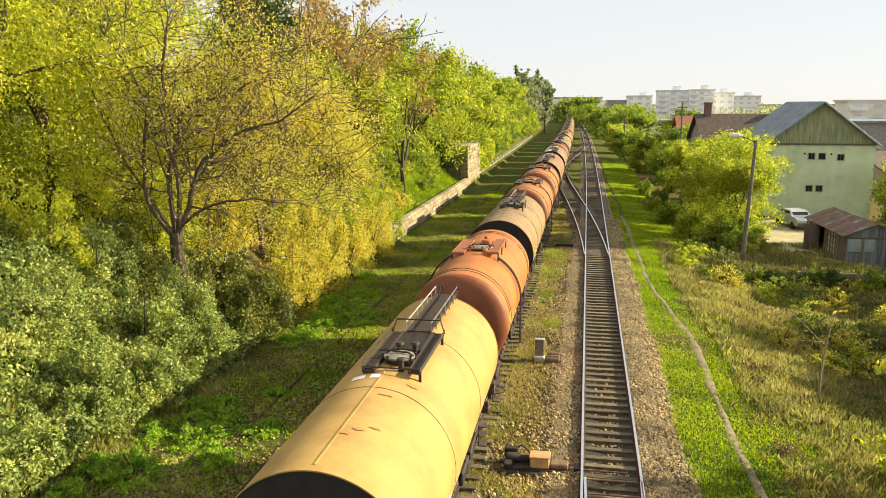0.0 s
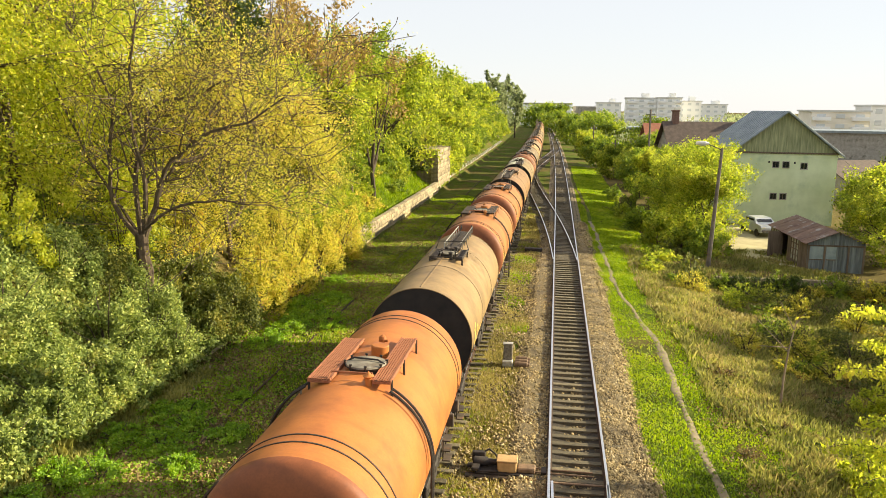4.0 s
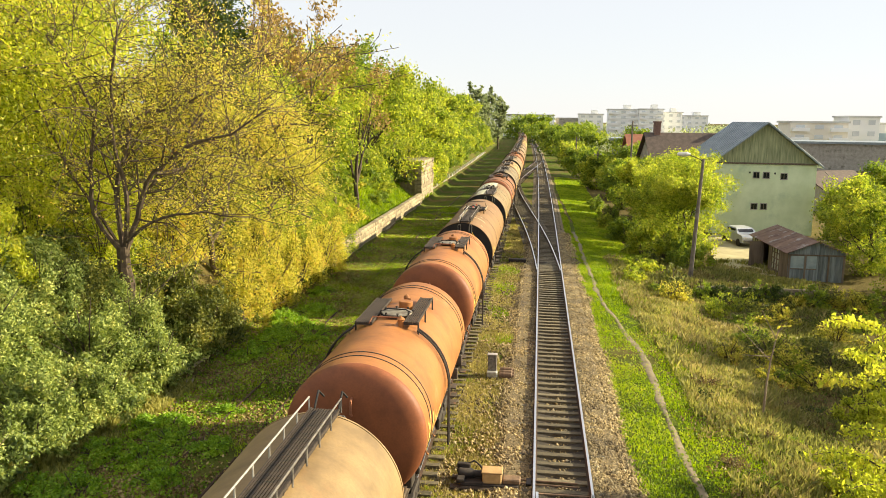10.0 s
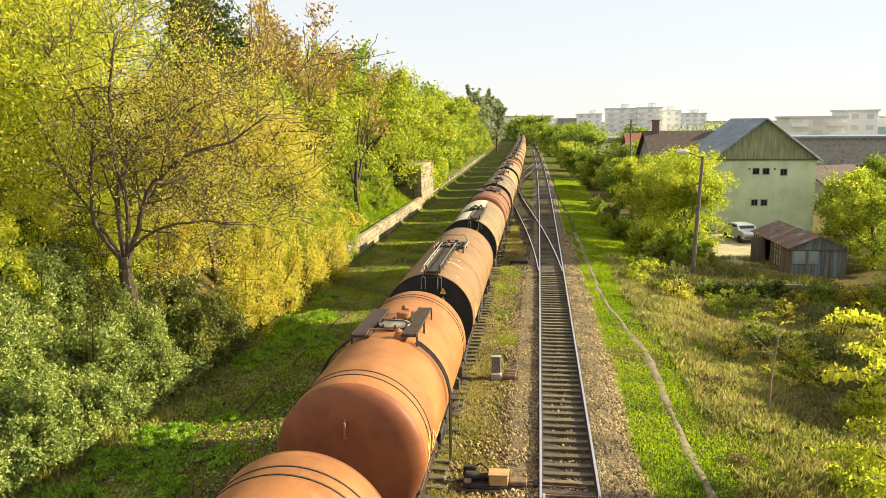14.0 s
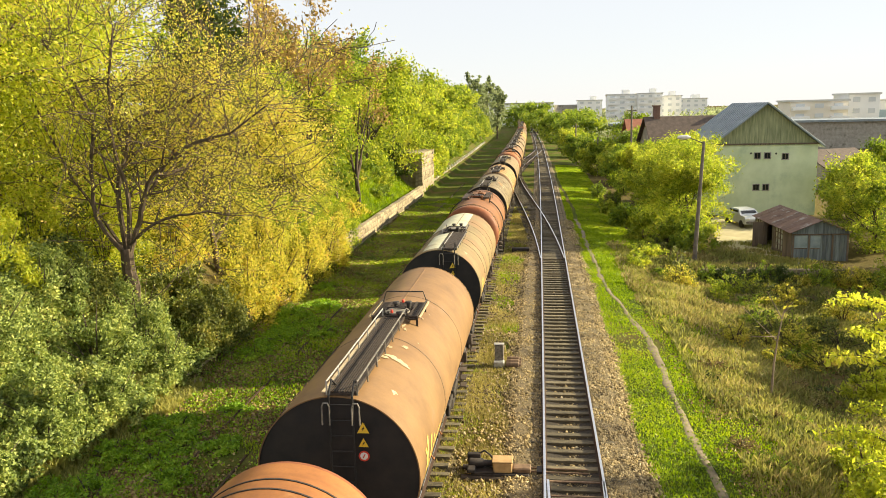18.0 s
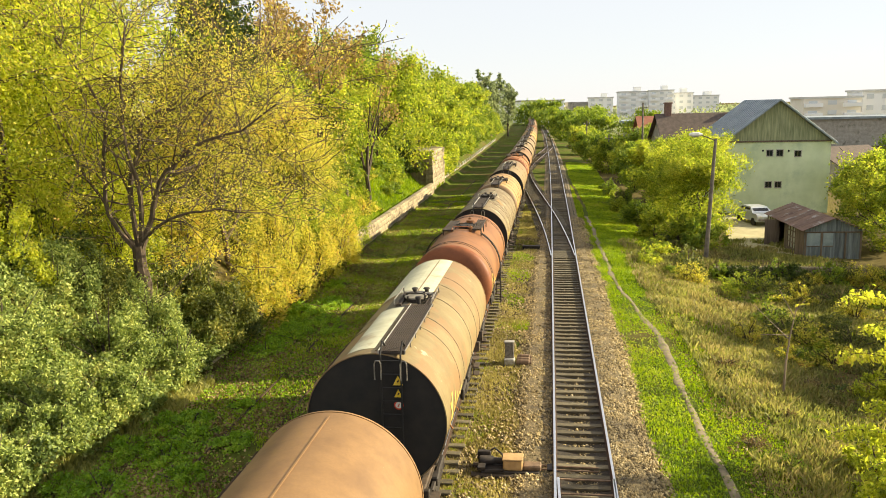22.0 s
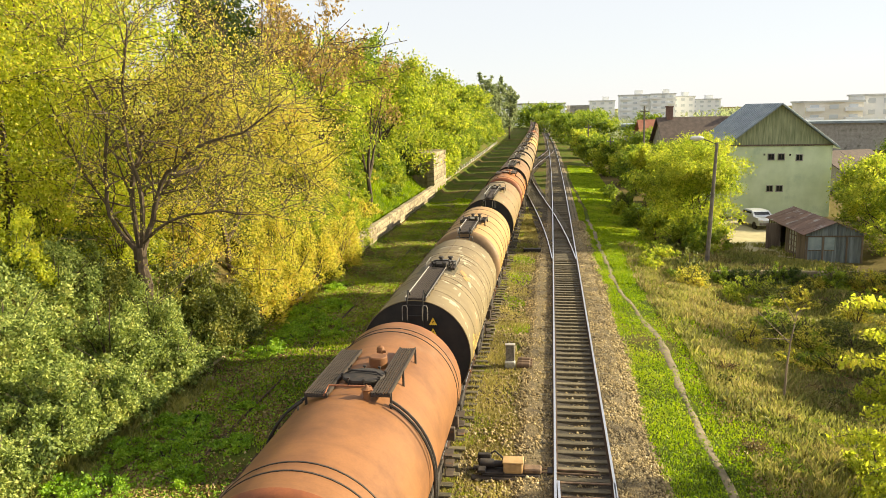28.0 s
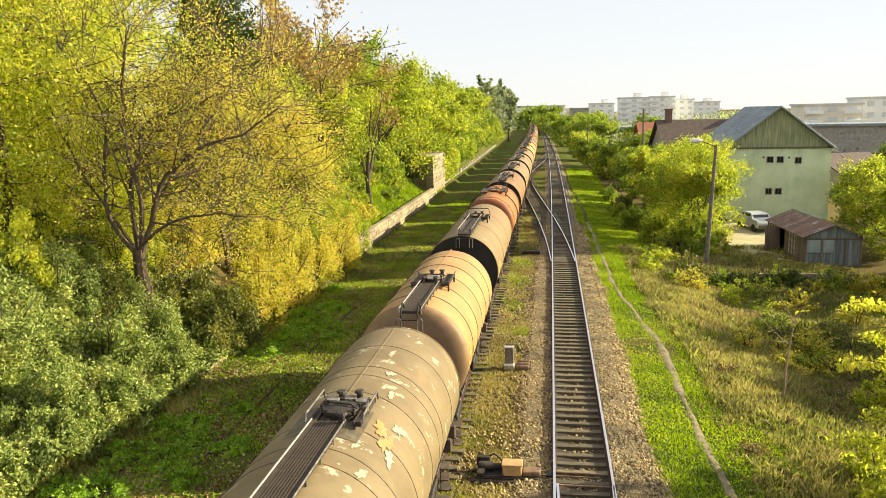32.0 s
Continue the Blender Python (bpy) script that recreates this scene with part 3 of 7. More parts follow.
def bogie(parent, y):
    """Two-axle bogie: side frames with spring nests, a bolster, two wheelsets."""
    e = empty("bogie", pose(0, y, 0))
    e.parent = parent
    b = Build()
    for s in (-1, 1):
        x = 1.0 * s
        b.box((x, 0, 0.62), (0.10, 2.5, 0.16), 0.02)
        b.box((x, 0, 0.42), (0.12, 0.8, 0.34), 0.03)
        for q in (-0.9, 0.9):
            b.box((x - 0.03 * s, q, 0.44), (0.15, 0.28, 0.24), 0.03)
            b.tube([(x, q - 0.3, 0.36), (x, q - 0.3, 0.62)], 0.06, 8)
            b.tube([(x, q + 0.3, 0.36), (x, q + 0.3, 0.62)], 0.06, 8)
    b.box((0, 0, 0.66), (2.2, 0.42, 0.22), 0.03)
    me = b.obj("bogie_frame", M["dark_iron"], e)
    for q in (-0.9, 0.9):
        w = place("wheelset", WHEELSET, e)
        w.matrix_basis = pose(0, q, 0.46)
    return e


def dished(y, r, depth, sgn, n=12, p=2.5):
    """Profile of a domed end, from the middle to the rim."""
    q = [math.sin(math.pi / 2 * k / n) for k in range(n + 1)]
    return [(y + sgn * depth * max(0, 1 - t ** p) ** (1 / p), max(r * t, 0.001)) for t in q]


def bar_text(b, x_side, y, z, w, h):
    """Plain slanted bars on the flank, as a faded emblem."""
    n = 5
    for oy, lean, ww, z0, z1 in ((0.0, 0.42, 0.16, 0.0, h), (0.36, -0.30, 0.13, 0.1, h * 0.85), (0.52, 0.36, 0.15, 0.0, h * 0.8), (0.95, 0.30, 0.12, 0.1, h * 0.62), (1.35, 0.0, 0.5, 0.2, h * 0.38), (2.0, 0.0, 0.35, 0.2, h * 0.38)):
        a0, a1 = (math.asin(max(-0.95, min(0.95, (q - TANK_Z) / RAD))) for q in (z + z0, z + z1))
        v = [((RAD + 0.009) * math.cos(a0 + (a1 - a0) * i / n), y + oy + e + lean * i / n, TANK_Z + (RAD + 0.009) * math.sin(a0 + (a1 - a0) * i / n)) for e in (0, ww) for i in range(n + 1)]
        b.add(v, [(i, i + 1, n + 2 + i, n + 1 + i)[::-1] for i in range(n)])


def patch(b, y0, y1, a0, a1, r, n=10):
    """A curved panel on the tank skin; angles from +x over the top."""
    v = [(r * math.cos(a0 + (a1 - a0) * i / n), y, TANK_Z + r * math.sin(a0 + (a1 - a0) * i / n)) for y in (y0, y1) for i in range(n + 1)]
    b.add(v, [(i, n + 1 + i, n + 2 + i, i + 1) for i in range(n)])


def flake(b, y, a, w, h, r, rng, n=22):
    """A flaked spot with a ragged edge on the tank skin."""
    v = [(r * math.cos(a), y, TANK_Z + r * math.sin(a))]
    for k in range(n):
        t = 2 * math.pi * k / n
        q = rng.uniform(0.75, 1.05) * (0.75 + 0.22 * math.sin(2 * t + y * 9) + 0.16 * math.sin(5 * t + y * 23) + 0.1 * math.sin(7 * t + a * 40))
        aa = a + q * h * math.sin(t) / r
        v.append((r * math.cos(aa), y + q * w * math.cos(t), TANK_Z + r * math.sin(aa)))
    b.add(v, [(0, 1 + (k + 1) % n, 1 + k) for k in range(n)])


def railing(b, x, y0, y1, z, h=0.28, r=0.018, posts=5):
    b.tube([(x, y0, z), (x, y0, z + h), (x, y1, z + h), (x, y1, z)], r, 6)
    for k in range(1, posts):
        y = y0 + (y1 - y0) * k / posts
        b.tube([(x, y, z - 0.05), (x, y, z + h)], r, 6)


def grating(name, w, mat, x0, x1, y0, y1, z, along="y", slat=0.03, gap=0.02):
    """Walkway: a frame with bearers, and each bar on it a piece of its own."""
    fr = Build()
    n = max(2, int((y1 - y0) / 0.9))
    for k in range(n + 1):
        fr.box(((x0 + x1) / 2, y0 + 0.03 + (y1 - y0 - 0.06) * k / n, z - 0.035), (x1 - x0, 0.05, 0.045))
    for x in (x0 + 0.015, x1 - 0.015):
        fr.box((x, (y0 + y1) / 2, z - 0.01), (0.03, y1 - y0, 0.07))
    f = fr.obj(name, mat, w)
    size = (y1 - y0, slat) if along == "y" else (x1 - x0, slat)
    key = (round(size[0], 3), along, mat.name)
    if key not in SLATS:
        ob = Build().box((0, 0, 0), (slat, size[0] - 0.04, 0.03) if along == "y" else (size[0] - 0.06, slat, 0.03)).obj("slat", mat)
        SLATS[key] = ob.data
        bpy.data.objects.remove(ob)
    a, b = (x0, x1) if along == "y" else (y0, y1)
    m = max(2, round((b - a - 0.06) / (slat + gap)))
    for k in range(m):
        q = a + 0.03 + (b - a - 0.06) * (k + 0.5) / m
        o = place("slat", SLATS[key], f)
        o.matrix_basis = pose(q, (y0 + y1) / 2, z) if along == "y" else pose((x0 + x1) / 2, q, z)
    return f


SLATS = {}


def manhole(parent, y, r=0.30, pale=True, z=None):
    """Domed hatch with a lid and swing bolts."""
    z = z or TANK_Z + RAD
    b = Build().lathe([(z - 0.10, r * 0.98), (z + 0.05, r * 0.98), (z + 0.05, r * 1.14), (z + 0.08, r * 1.16), (z + 0.08, r * 1.0)], 28, "z", (0, y, 0))
    hm = b.obj("manhole", M["dark_iron"], parent, smooth=True)
    c = Build().lathe([(z + 0.08, r * 1.14), (z + 0.11, r * 1.12), (z + 0.135, r * 0.7), (z + 0.15, r * 0.3), (z + 0.152, 0.001)], 28, "z", (0, y, 0))
    c.obj("lid", M["lid_paint"] if pale else M["dark_iron"], hm, "pale worn hatch lid" if pale else "", smooth=True)
    for k in range(8):
        a = k * math.pi / 4 + 0.2
        d = Build().tube([(r * 1.12 * math.cos(a), y + r * 1.12 * math.sin(a), z + 0.02), (r * 1.2 * math.cos(a), y + r * 1.2 * math.sin(a), z + 0.14)], 0.018, 6)
        d.box((r * 1.16 * math.cos(a), y + r * 1.16 * math.sin(a), z + 0.145), (0.06, 0.04, 0.03), 0.006)
        d.obj("swing_bolt", M["dark_iron"], hm)
    Build().tube([(-r * 1.1, y + 0.05, z + 0.1), (-r * 0.7, y + 0.04, z + 0.18), (r * 0.7, y - 0.04, z + 0.18), (r * 1.1, y - 0.05, z + 0.1)], 0.02, 6).obj("hatch_bar", M["dark_iron"], hm)
    return hm


def underframe(w, L, over=0.55):
    y0, y1 = -over, L + over
    for s in (-1, 1):
        b = Build()
        b.box((0.9 * s, (y0 + y1) / 2, 1.05), (0.10, y1 - y0, 0.26), 0.015)
        b.box((0.93 * s, (y0 + y1) / 2, 1.17), (0.12, y1 - y0, 0.025))
        b.box((0.93 * s, (y0 + y1) / 2, 0.93), (0.12, y1 - y0, 0.025))
        b.obj("solebar", M["solebar"], w)
    b = Build()
    b.box((0, (y0 + y1) / 2, 1.02), (0.4, y1 - y0, 0.2), 0.02)
    for k in range(5):
        b.box((0, y0 + 0.8 + (y1 - y0 - 1.6) * k / 4, 1.02), (2.2, 0.14, 0.18), 0.02)
    b.obj("centre_sill", M["dark_iron"], w)
    for k in (0.16, 0.84):
        b = Build()
        for s in (-1, 1):
            b.box((0.95 * s, L * k, 1.36), (0.3, 0.5, 0.5), 0.03)
        b.box((0, L * k, 1.2), (1.9, 0.4, 0.16), 0.02)
        b.obj("saddle", M["dark_iron"], w)
        bogie(w, L * k)
    for e, sg in ((y0, -1), (y1, 1)):
        b = Build()
        b.box((0, e, 1.04), (2.5, 0.14, 0.36), 0.02)
        hs = b.obj("headstock", M["solebar"], w)
        for s in (-0.875, 0.875):
            q = Build()
            q.lathe([(e + sg * 0.05, 0.10), (e + sg * 0.34, 0.10), (e + sg * 0.34, 0.075), (e + sg * 0.56, 0.075), (e + sg * 0.56, 0.23), (e + sg * 0.60, 0.23), (e + sg * 0.62, 0.001)], 18, "y", (s, 0, 1.05))
            q.obj("buffer", M["dark_iron"], hs, smooth=True)
        q = Build().tube([(0, e, 1.0), (0, e + sg * 0.45, 1.0), (0, e + sg * 0.5, 0.8)], 0.05, 8)
        q.obj("coupling", M["dark_iron"], hs)
    b = Build()
    b.box((-0.9, L * 0.5, 0.72), (0.4, 0.9, 0.34), 0.03)
    b.obj("brake_chest", M["dark_iron"], w)
    Build().lathe([(L * 0.36, 0.001), (L * 0.36, 0.2), (L * 0.36 + 0.9, 0.2), (L * 0.36 + 0.9, 0.001)], 14, "y", (0.7, 0, 0.75)).obj("air_tank", M["dark_iron"], w)
    for y in (L * 0.42, L * 0.55):
        Build().tube([(0.98, y, 0.95), (1.08, y + 0.05, 0.75), (1.04, y + 0.4, 0.62)], 0.025, 6).obj("brake_lever", M["rust"], w)
    Build().box((1.0, L * 0.68, 0.98), (0.03, 0.55, 0.34), 0.005).obj("data_plate", M["pale_patch"], w)
    # foot steps under the corners, and a grab bar
    for y in (0.35, L - 0.35):
        b = Build()
        for z in (0.9, 0.62, 0.36):
            b.box((1.2, y, z), (0.22, 0.45, 0.03))
        for q in (-0.22, 0.22):
            b.box((1.12, y + q, 0.65), (0.03, 0.03, 0.6))
        b.obj("foot_step", M["solebar"], w)


M["solebar"] = rough_mat("grimy_frame_paint", (0.045, 0.035, 0.028), (0.14, 0.10, 0.07), 4, 0.7, metal=0.2, stain=(0.22, 0.10, 0.04), stain_at=(0.58, 0.66), stain_scale=2.5)


def warning_signs(w, y, x=0.55, z=3.25, kinds="tts"):
    """Small warning signs on the end plate."""
    for i, k in enumerate(kinds):
        zz = z - 0.255 * i - (0.03 if i else 0)
        s = 0.115 if i == 0 else 0.095
        b = Build()
        if k == "t":
            for q, dy in ((1.25, 0.0), (1.0, -0.004)):
                b.cur = 1 if q == 1.0 else 0
                b.add([(x - s * q, y + dy, zz - s * 0.8 * q), (x + s * q, y + dy, zz - s * 0.8 * q), (x, y + dy, zz + s * 1.1 * q)], [(0, 1, 2)])
            b.cur = 0
            b.add([(x + 0.02, y - 0.008, zz + s * 0.5), (x - 0.03, y - 0.008, zz - 0.03), (x + 0.0, y - 0.008, zz - 0.01), (x - 0.03, y - 0.008, zz - s * 0.6), (x + 0.035, y - 0.008, zz + 0.02), (x + 0.01, y - 0.008, zz + 0.02)], [(0, 1, 2, 5), (5, 2, 3, 4)])
            b.obj("warning_sign", [M["black"], M["yellow_sign"]], w, "yellow triangular warning sign")
        else:
            for c_, (q, dy) in enumerate(((1.1, 0.0), (0.78, -0.004))):
                b.cur = c_
                b.add([(x + s * q * math.cos(i * math.pi / 8), y + dy, zz + s * q * math.sin(i * math.pi / 8)) for i in range(16)], [tuple(range(16))])
            b.cur = 0
            b.add([(x - s * 0.3, y - 0.008, zz - s * 0.4), (x - s * 0.05, y - 0.008, zz - s * 0.4), (x + s * 0.3, y - 0.008, zz + s * 0.4), (x + s * 0.05, y - 0.008, zz + s * 0.4)], [(0, 1, 2, 3)])
            b.obj("warning_sign", [M["red_sign"], M["white_paint"]], w, "round red and white sign")


def ladder(w, y, x=0.0, z0=1.2, z1=4.35, half=0.22):
    b = Build()
    for s in (-half, half):
        b.tube([(x + s, y, z0), (x + s, y, z1), (x + s, y + 0.25, z1 + 0.22), (x + s, y + 0.6, z1)], 0.022, 6)
    z = z0 + 0.2
    while z < z1 - 0.05:
        b.tube([(x - half, y, z), (x + half, y, z)], 0.016, 6)
        z += 0.3
    b.obj("ladder", M["black"], w)
    for s in (-half - 0.06, half + 0.06):
        Build().tube([(x + s - 0.07, y - 0.03, z1 - 0.55), (x + s - 0.07, y - 0.03, z1 - 0.2), (x + s - 0.04, y - 0.03, z1 - 0.13), (x + s + 0.04, y - 0.03, z1 - 0.13), (x + s + 0.07, y - 0.03, z1 - 0.2), (x + s + 0.07, y - 0.03, z1 - 0.55)], 0.016, 6).obj("ladder", M["steel_dim"], w, "pale steel grab hoop")


def dent(p, L, hy, r, depth):
    """A point of the shell pushed in by the dents of the plate."""
    x, y, z = p[0], p[1], p[2] - TANK_Z
    a = math.atan2(z, x)
    edge = min(1.0, max(0.0, y - 0.06), max(0.0, L - 0.06 - y))
    near = math.exp(-((y - hy - 0.6) / 1.9) ** 2) * math.exp(-((a - radians(62)) / 0.45) ** 2)
    n = noise.noise((y * 0.9 + L, a * 2.2, 1.7))
    crease = 1 - abs(noise.noise((y * 1.6 + a * 3.0, a * 4.5 - y * 0.7, L)))
    q = 1 - edge * depth * (0.16 * (0.5 + n) + near * (crease ** 3 - 0.1)) / r
    return (x * q, y, TANK_Z + z * q)


def wagon(label, L, paint, kind, hatch=0.5, walk_to="rear", rings=(), signs="", plat=(-0.8, 0.8), panels=(), flakes=(), plank=False, rail_h=0.26, mark="ochre_paint", walk_x=0.0, lid=True, dents=0.0):
    w = tagged(empty("tank_wagon"), label, "rail wagon", "wagons of the tank train")
    r = RAD
    top = TANK_Z + r
    # shell and ends
    if kind == "flat":
        prof = [(0.0, r - 0.01), (0.0, r + 0.012), (0.05, r + 0.012), (0.05, r), (L - 0.05, r), (L - 0.05, r + 0.012), (L, r + 0.012), (L, r - 0.01)]
        if dents:                                       # beaten plate: hollows and creases, deepest beside the hatch
            prof = prof[:4] + [(0.05 + (L - 0.1) * k / 90, r) for k in range(1, 90)] + prof[4:]
        b = Build().lathe(prof, 160 if dents else 64, "y", (0, 0, TANK_Z))
        if dents:
            b.v = [dent(p, L, L * hatch, r, dents) for p in b.v]
        b.obj("tank_shell", paint, w, smooth=True)
        for y, sg in ((0.03, -1), (L - 0.03, 1)):
            Build().lathe([(y + sg * d * -1 + sg * 0.03, max(0.001, q)) for q, d in ((0, 0.0), (r * 0.6, 0.01), (r - 0.01, 0.03))], 48, "y", (0, 0, TANK_Z)).obj("tank_end", M["black"], w, "sooty black end plate", smooth=True)
        for k in (0.33, 0.66):
            Build().lathe(ring_profile(L * k, r, 0.02, 0.006), 56, "y", (0, 0, TANK_Z)).obj("weld_seam", M["solebar"], w)
    else:
        d = 0.42
        Build().lathe([(d, r), (L - d, r)], 64, "y", (0, 0, TANK_Z)).obj("tank_shell", paint, w, smooth=True)
        front = dished(d, r, d, -1)
        for pr in (front, [(L - a, q) for a, q in front]):
            Build().lathe(pr, 64, "y", (0, 0, TANK_Z)).obj("tank_end", M["shade_grime_end"] if kind == "round" else M["grimy_tan"], w, "domed tank end, grime and shade in its paint", smooth=True)
        if kind == "round":
            Build().tube([(0, 0.02, TANK_Z + 0.52), (0, -0.06, TANK_Z + 0.56), (0, -0.06, TANK_Z + 0.86), (0, 0.05, TANK_Z + 0.9)], 0.028, 6).obj("grab_bar", M["walk_rust"], w)
    for y in rings:
        Build().lathe(ring_profile(y, r, 0.032 if kind != "flat" else 0.018, 0.012 if kind != "flat" else 0.007), 64, "y", (0, 0, TANK_Z)).obj("hoop", M["dark_iron"] if kind != "flat" else M["solebar"], w)
    underframe(w, L)
    hy = L * hatch
    # top fittings
    if kind == "round":
        manhole(w, hy, 0.36, lid)
        wm = M["walk_rust"] if paint in (M["tank_orange"],) else M["grate"]
        for x0, x1, y1 in ((-0.92, -0.48, hy + 1.85), (0.34, 0.70, hy + 1.95)):
            zz = TANK_Z + math.sqrt(r * r - min(abs(x0), abs(x1)) ** 2) + 0.10
            f = grating("side_walkway", w, wm, x0, x1, hy - 0.95, y1, zz)
            xo = x0 if x0 < 0 else x1
            for y in (hy - 0.85, hy + 0.4, y1 - 0.1):
                Build().tube([(xo, y, zz - 0.4), (xo, y, zz)], 0.025, 6).obj("bracket", M["dark_iron"], f)
        Build().lathe([(top - 0.05, 0.19), (top + 0.17, 0.19), (top + 0.19, 0.17), (top + 0.19, 0.001)], 20, "z", (0.08, hy + 0.95, 0)).obj("vent_dome", paint, w, smooth=True)
        b = Build().lathe([(top - 0.03, 0.05), (top + 0.14, 0.05), (top + 0.14, 0.09), (top + 0.20, 0.07), (top + 0.24, 0.001)], 12, "z", (0.0, hy + 1.55, 0))
        b.tube([(-0.08, hy + 1.55, top + 0.1), (0.12, hy + 1.55, top + 0.1)], 0.03, 6)
        b.obj("valve", paint, w)
        Build().lathe([(top - 0.15, 0.07), (top + 0.12, 0.07), (top + 0.16, 0.11), (top + 0.2, 0.05), (top + 0.26, 0.001)], 12, "z", (0.26, hy - 0.9, -0.02)).obj("valve", paint, w)
        b = Build()
        railing(b, -1.05, hy - 0.95, hy + 1.85, TANK_Z + 1.12, 0.24, 0.016, 3)
        b.obj("handrail", M["steel_dim"], w)
        Build().tube([(-0.55, hy - 0.95, top), (-0.5, hy - 0.75, top + 0.14), (0.3, hy - 0.75, top + 0.14), (0.4, hy - 0.9, top)], 0.02, 6).obj("cross_bar", M["walk_rust"], w)
        for s in (1, -1):
            for q in (0.0, 0.17):
                pts = [(s * (r + 0.10) * math.cos(a), hy - 0.95 + q, TANK_Z + (r + 0.10) * math.sin(a)) for a in np.linspace(radians(60), radians(6), 9)]
                Build().tube(pts + [(s * (r + 0.10), hy - 0.95 + q, 1.2)], 0.028, 6).obj("ladder_rail", M["dark_iron"], w)
    else:
        z = top + 0.06
        p0, p1 = hy + plat[0], hy + plat[1]
        low = rail_h < 0.1                              # fittings sunk in a well
        z = top + (0.025 if low else 0.06)
        for x0, x1 in ((-0.46, -0.32), (0.32, 0.46)) if low else ((-0.58, -0.34), (0.34, 0.58)):
            grating("hatch_platform", w, M["grate"], x0, x1, p0, p1, z, "x")
        if plat[1] > 1.0:
            grating("hatch_platform", w, M["grate"], -0.34, 0.34, hy + 0.55, p1, z, "x")
        for x in () if low else (-0.56, 0.56):
            for y in (p0 + 0.1, p1 - 0.1):
                Build().box((x, y, z - 0.14), (0.05, 0.05, 0.22)).obj("bracket", M["dark_iron"], w)
        if low:
            for x in (-0.5, 0.5):
                Build().tube([(x, p0, z), (x, p0 + 0.05, z + 0.14), (x, p1 - 0.05, z + 0.16), (x, p1, z)], 0.018, 6).obj("handrail", M["steel_dim"], w)
            for x, y in ((-0.25, 0.42), (0.05, 0.5), (0.3, 0.38)):
                q = Build().lathe([(top - 0.02, 0.09), (top + 0.08, 0.09), (top + 0.1, 0.12), (top + 0.14, 0.12), (top + 0.15, 0.001)], 14, "z", (x, hy + y, 0))
                q.tube([(x, hy + y, top + 0.1), (x + 0.12, hy + y - 0.14, top + 0.12), (x + 0.14, hy + y - 0.3, top + 0.02)], 0.03, 6)
                q.obj("valve", M["steel_dim"], w)
        manhole(w, hy, 0.28, lid, top + 0.03)
        b = Build()
        b.tube([(-0.6, p1, z), (-0.6, p1, z + 0.08), (-0.6, p0 + 0.2, z + 0.08), (-0.58, p0, z + 0.05), (0.58, p0, z + 0.05), (0.6, p0 + 0.2, z + 0.08), (0.6, p1, z + 0.08)], 0.018, 6)
        if not low:
            b.obj("platform_rail", M["dark_iron"], w)
        if rail_h > 0.2:
            Build().tube([(-0.6, p1, z), (-0.5, p1, z + 0.3), (0.5, p1, z + 0.3), (0.6, p1, z)], 0.018, 6).obj("platform_rail", M["dark_iron"], w)
        for x, y in ((-0.12, 0.55), (0.15, -0.5), (0.2, 0.6)):
            Build().lathe([(top - 0.03, 0.06), (top + 0.2, 0.06), (top + 0.2, 0.10), (top + 0.24, 0.08), (top + 0.25, 0.001)], 12, "z", (x, hy + y, 0)).obj("valve", M["dark_iron"], w)
        ya, yb = (p1, L - 0.02) if walk_to == "rear" else (0.02 if kind == "flat" else -0.75, p0)
        hw = 0.27
        f = grating("walkway", w, M["grate"], walk_x - hw, walk_x + hw, ya, yb, z + 0.02)
        for x in (walk_x - hw - 0.02, walk_x + hw + 0.02):
            b = Build()
            railing(b, x, ya, yb, z - 0.03, rail_h, 0.016, 6)
            b.obj("handrail", M["steel_pale"] if x < walk_x else M["steel_dim"], w)
        ladder(w, L + 0.1 if walk_to == "rear" else ya - 0.14, walk_x, 1.3, z)
        Build().box((0.0, L * 0.5, top + 0.004), (0.03, L * 0.96, 0.02)).obj("weld_seam", paint, w)
    for y0, y1, a0, a1, mat, lab in panels:
        b = Build()
        patch(b, y0, y1, radians(a0), radians(a1), r + 0.008)
        b.obj("paint_patch", M[mat], w, lab)
    fr = random.Random(len(label))
    for y0, a0, fw, fh, *fm in flakes:
        b = Build()
        flake(b, y0, radians(a0), fw, fh, r + 0.012, fr)
        b.obj("paint_patch", M[fm[0]] if fm else M["pale_patch"], w, "orange rust stain" if fm and fm[0] == "rust_stain" else "pale flaked patch")
    if plank:                                           # pale edge board beside the walkway
        Build().box((walk_x - 0.36, (0.02 + p0) / 2, z + 0.0), (0.09, p0 - 0.1, 0.03), 0.005).obj("edge_board", M["pale_patch"], w, "pale wooden edge board")
        for sx in (-0.64, 0.64):
            Build().box((sx, (p0 + p1) / 2, z + 0.02), (0.05, p1 - p0, 0.04), 0.005).obj("edge_board", M["pale_patch"], w)
        for vx, vy in ((0.05, 0.62), (-0.05, -0.48)):
            Build().lathe([(top + 0.2, 0.035), (top + 0.25, 0.04), (top + 0.28, 0.025), (top + 0.285, 0.001)], 10, "z", (vx, hy + vy, 0)).obj("valve_cap", M["red_sign"], w, "small red valve cap")
    for c in w.children:
        if c.name.split(".")[0] in TOP_FITTINGS:
            c.location.x += TOP_X
    if signs:
        warning_signs(w, -0.03, 0.52, 3.72, signs)
    if mark:
        b = Build()
        bar_text(b, 1, L * 0.06, 2.35, 2.5, 0.72)
        b.obj("lettering", M[mark], w, "faded lettering as plain bars")
    return w


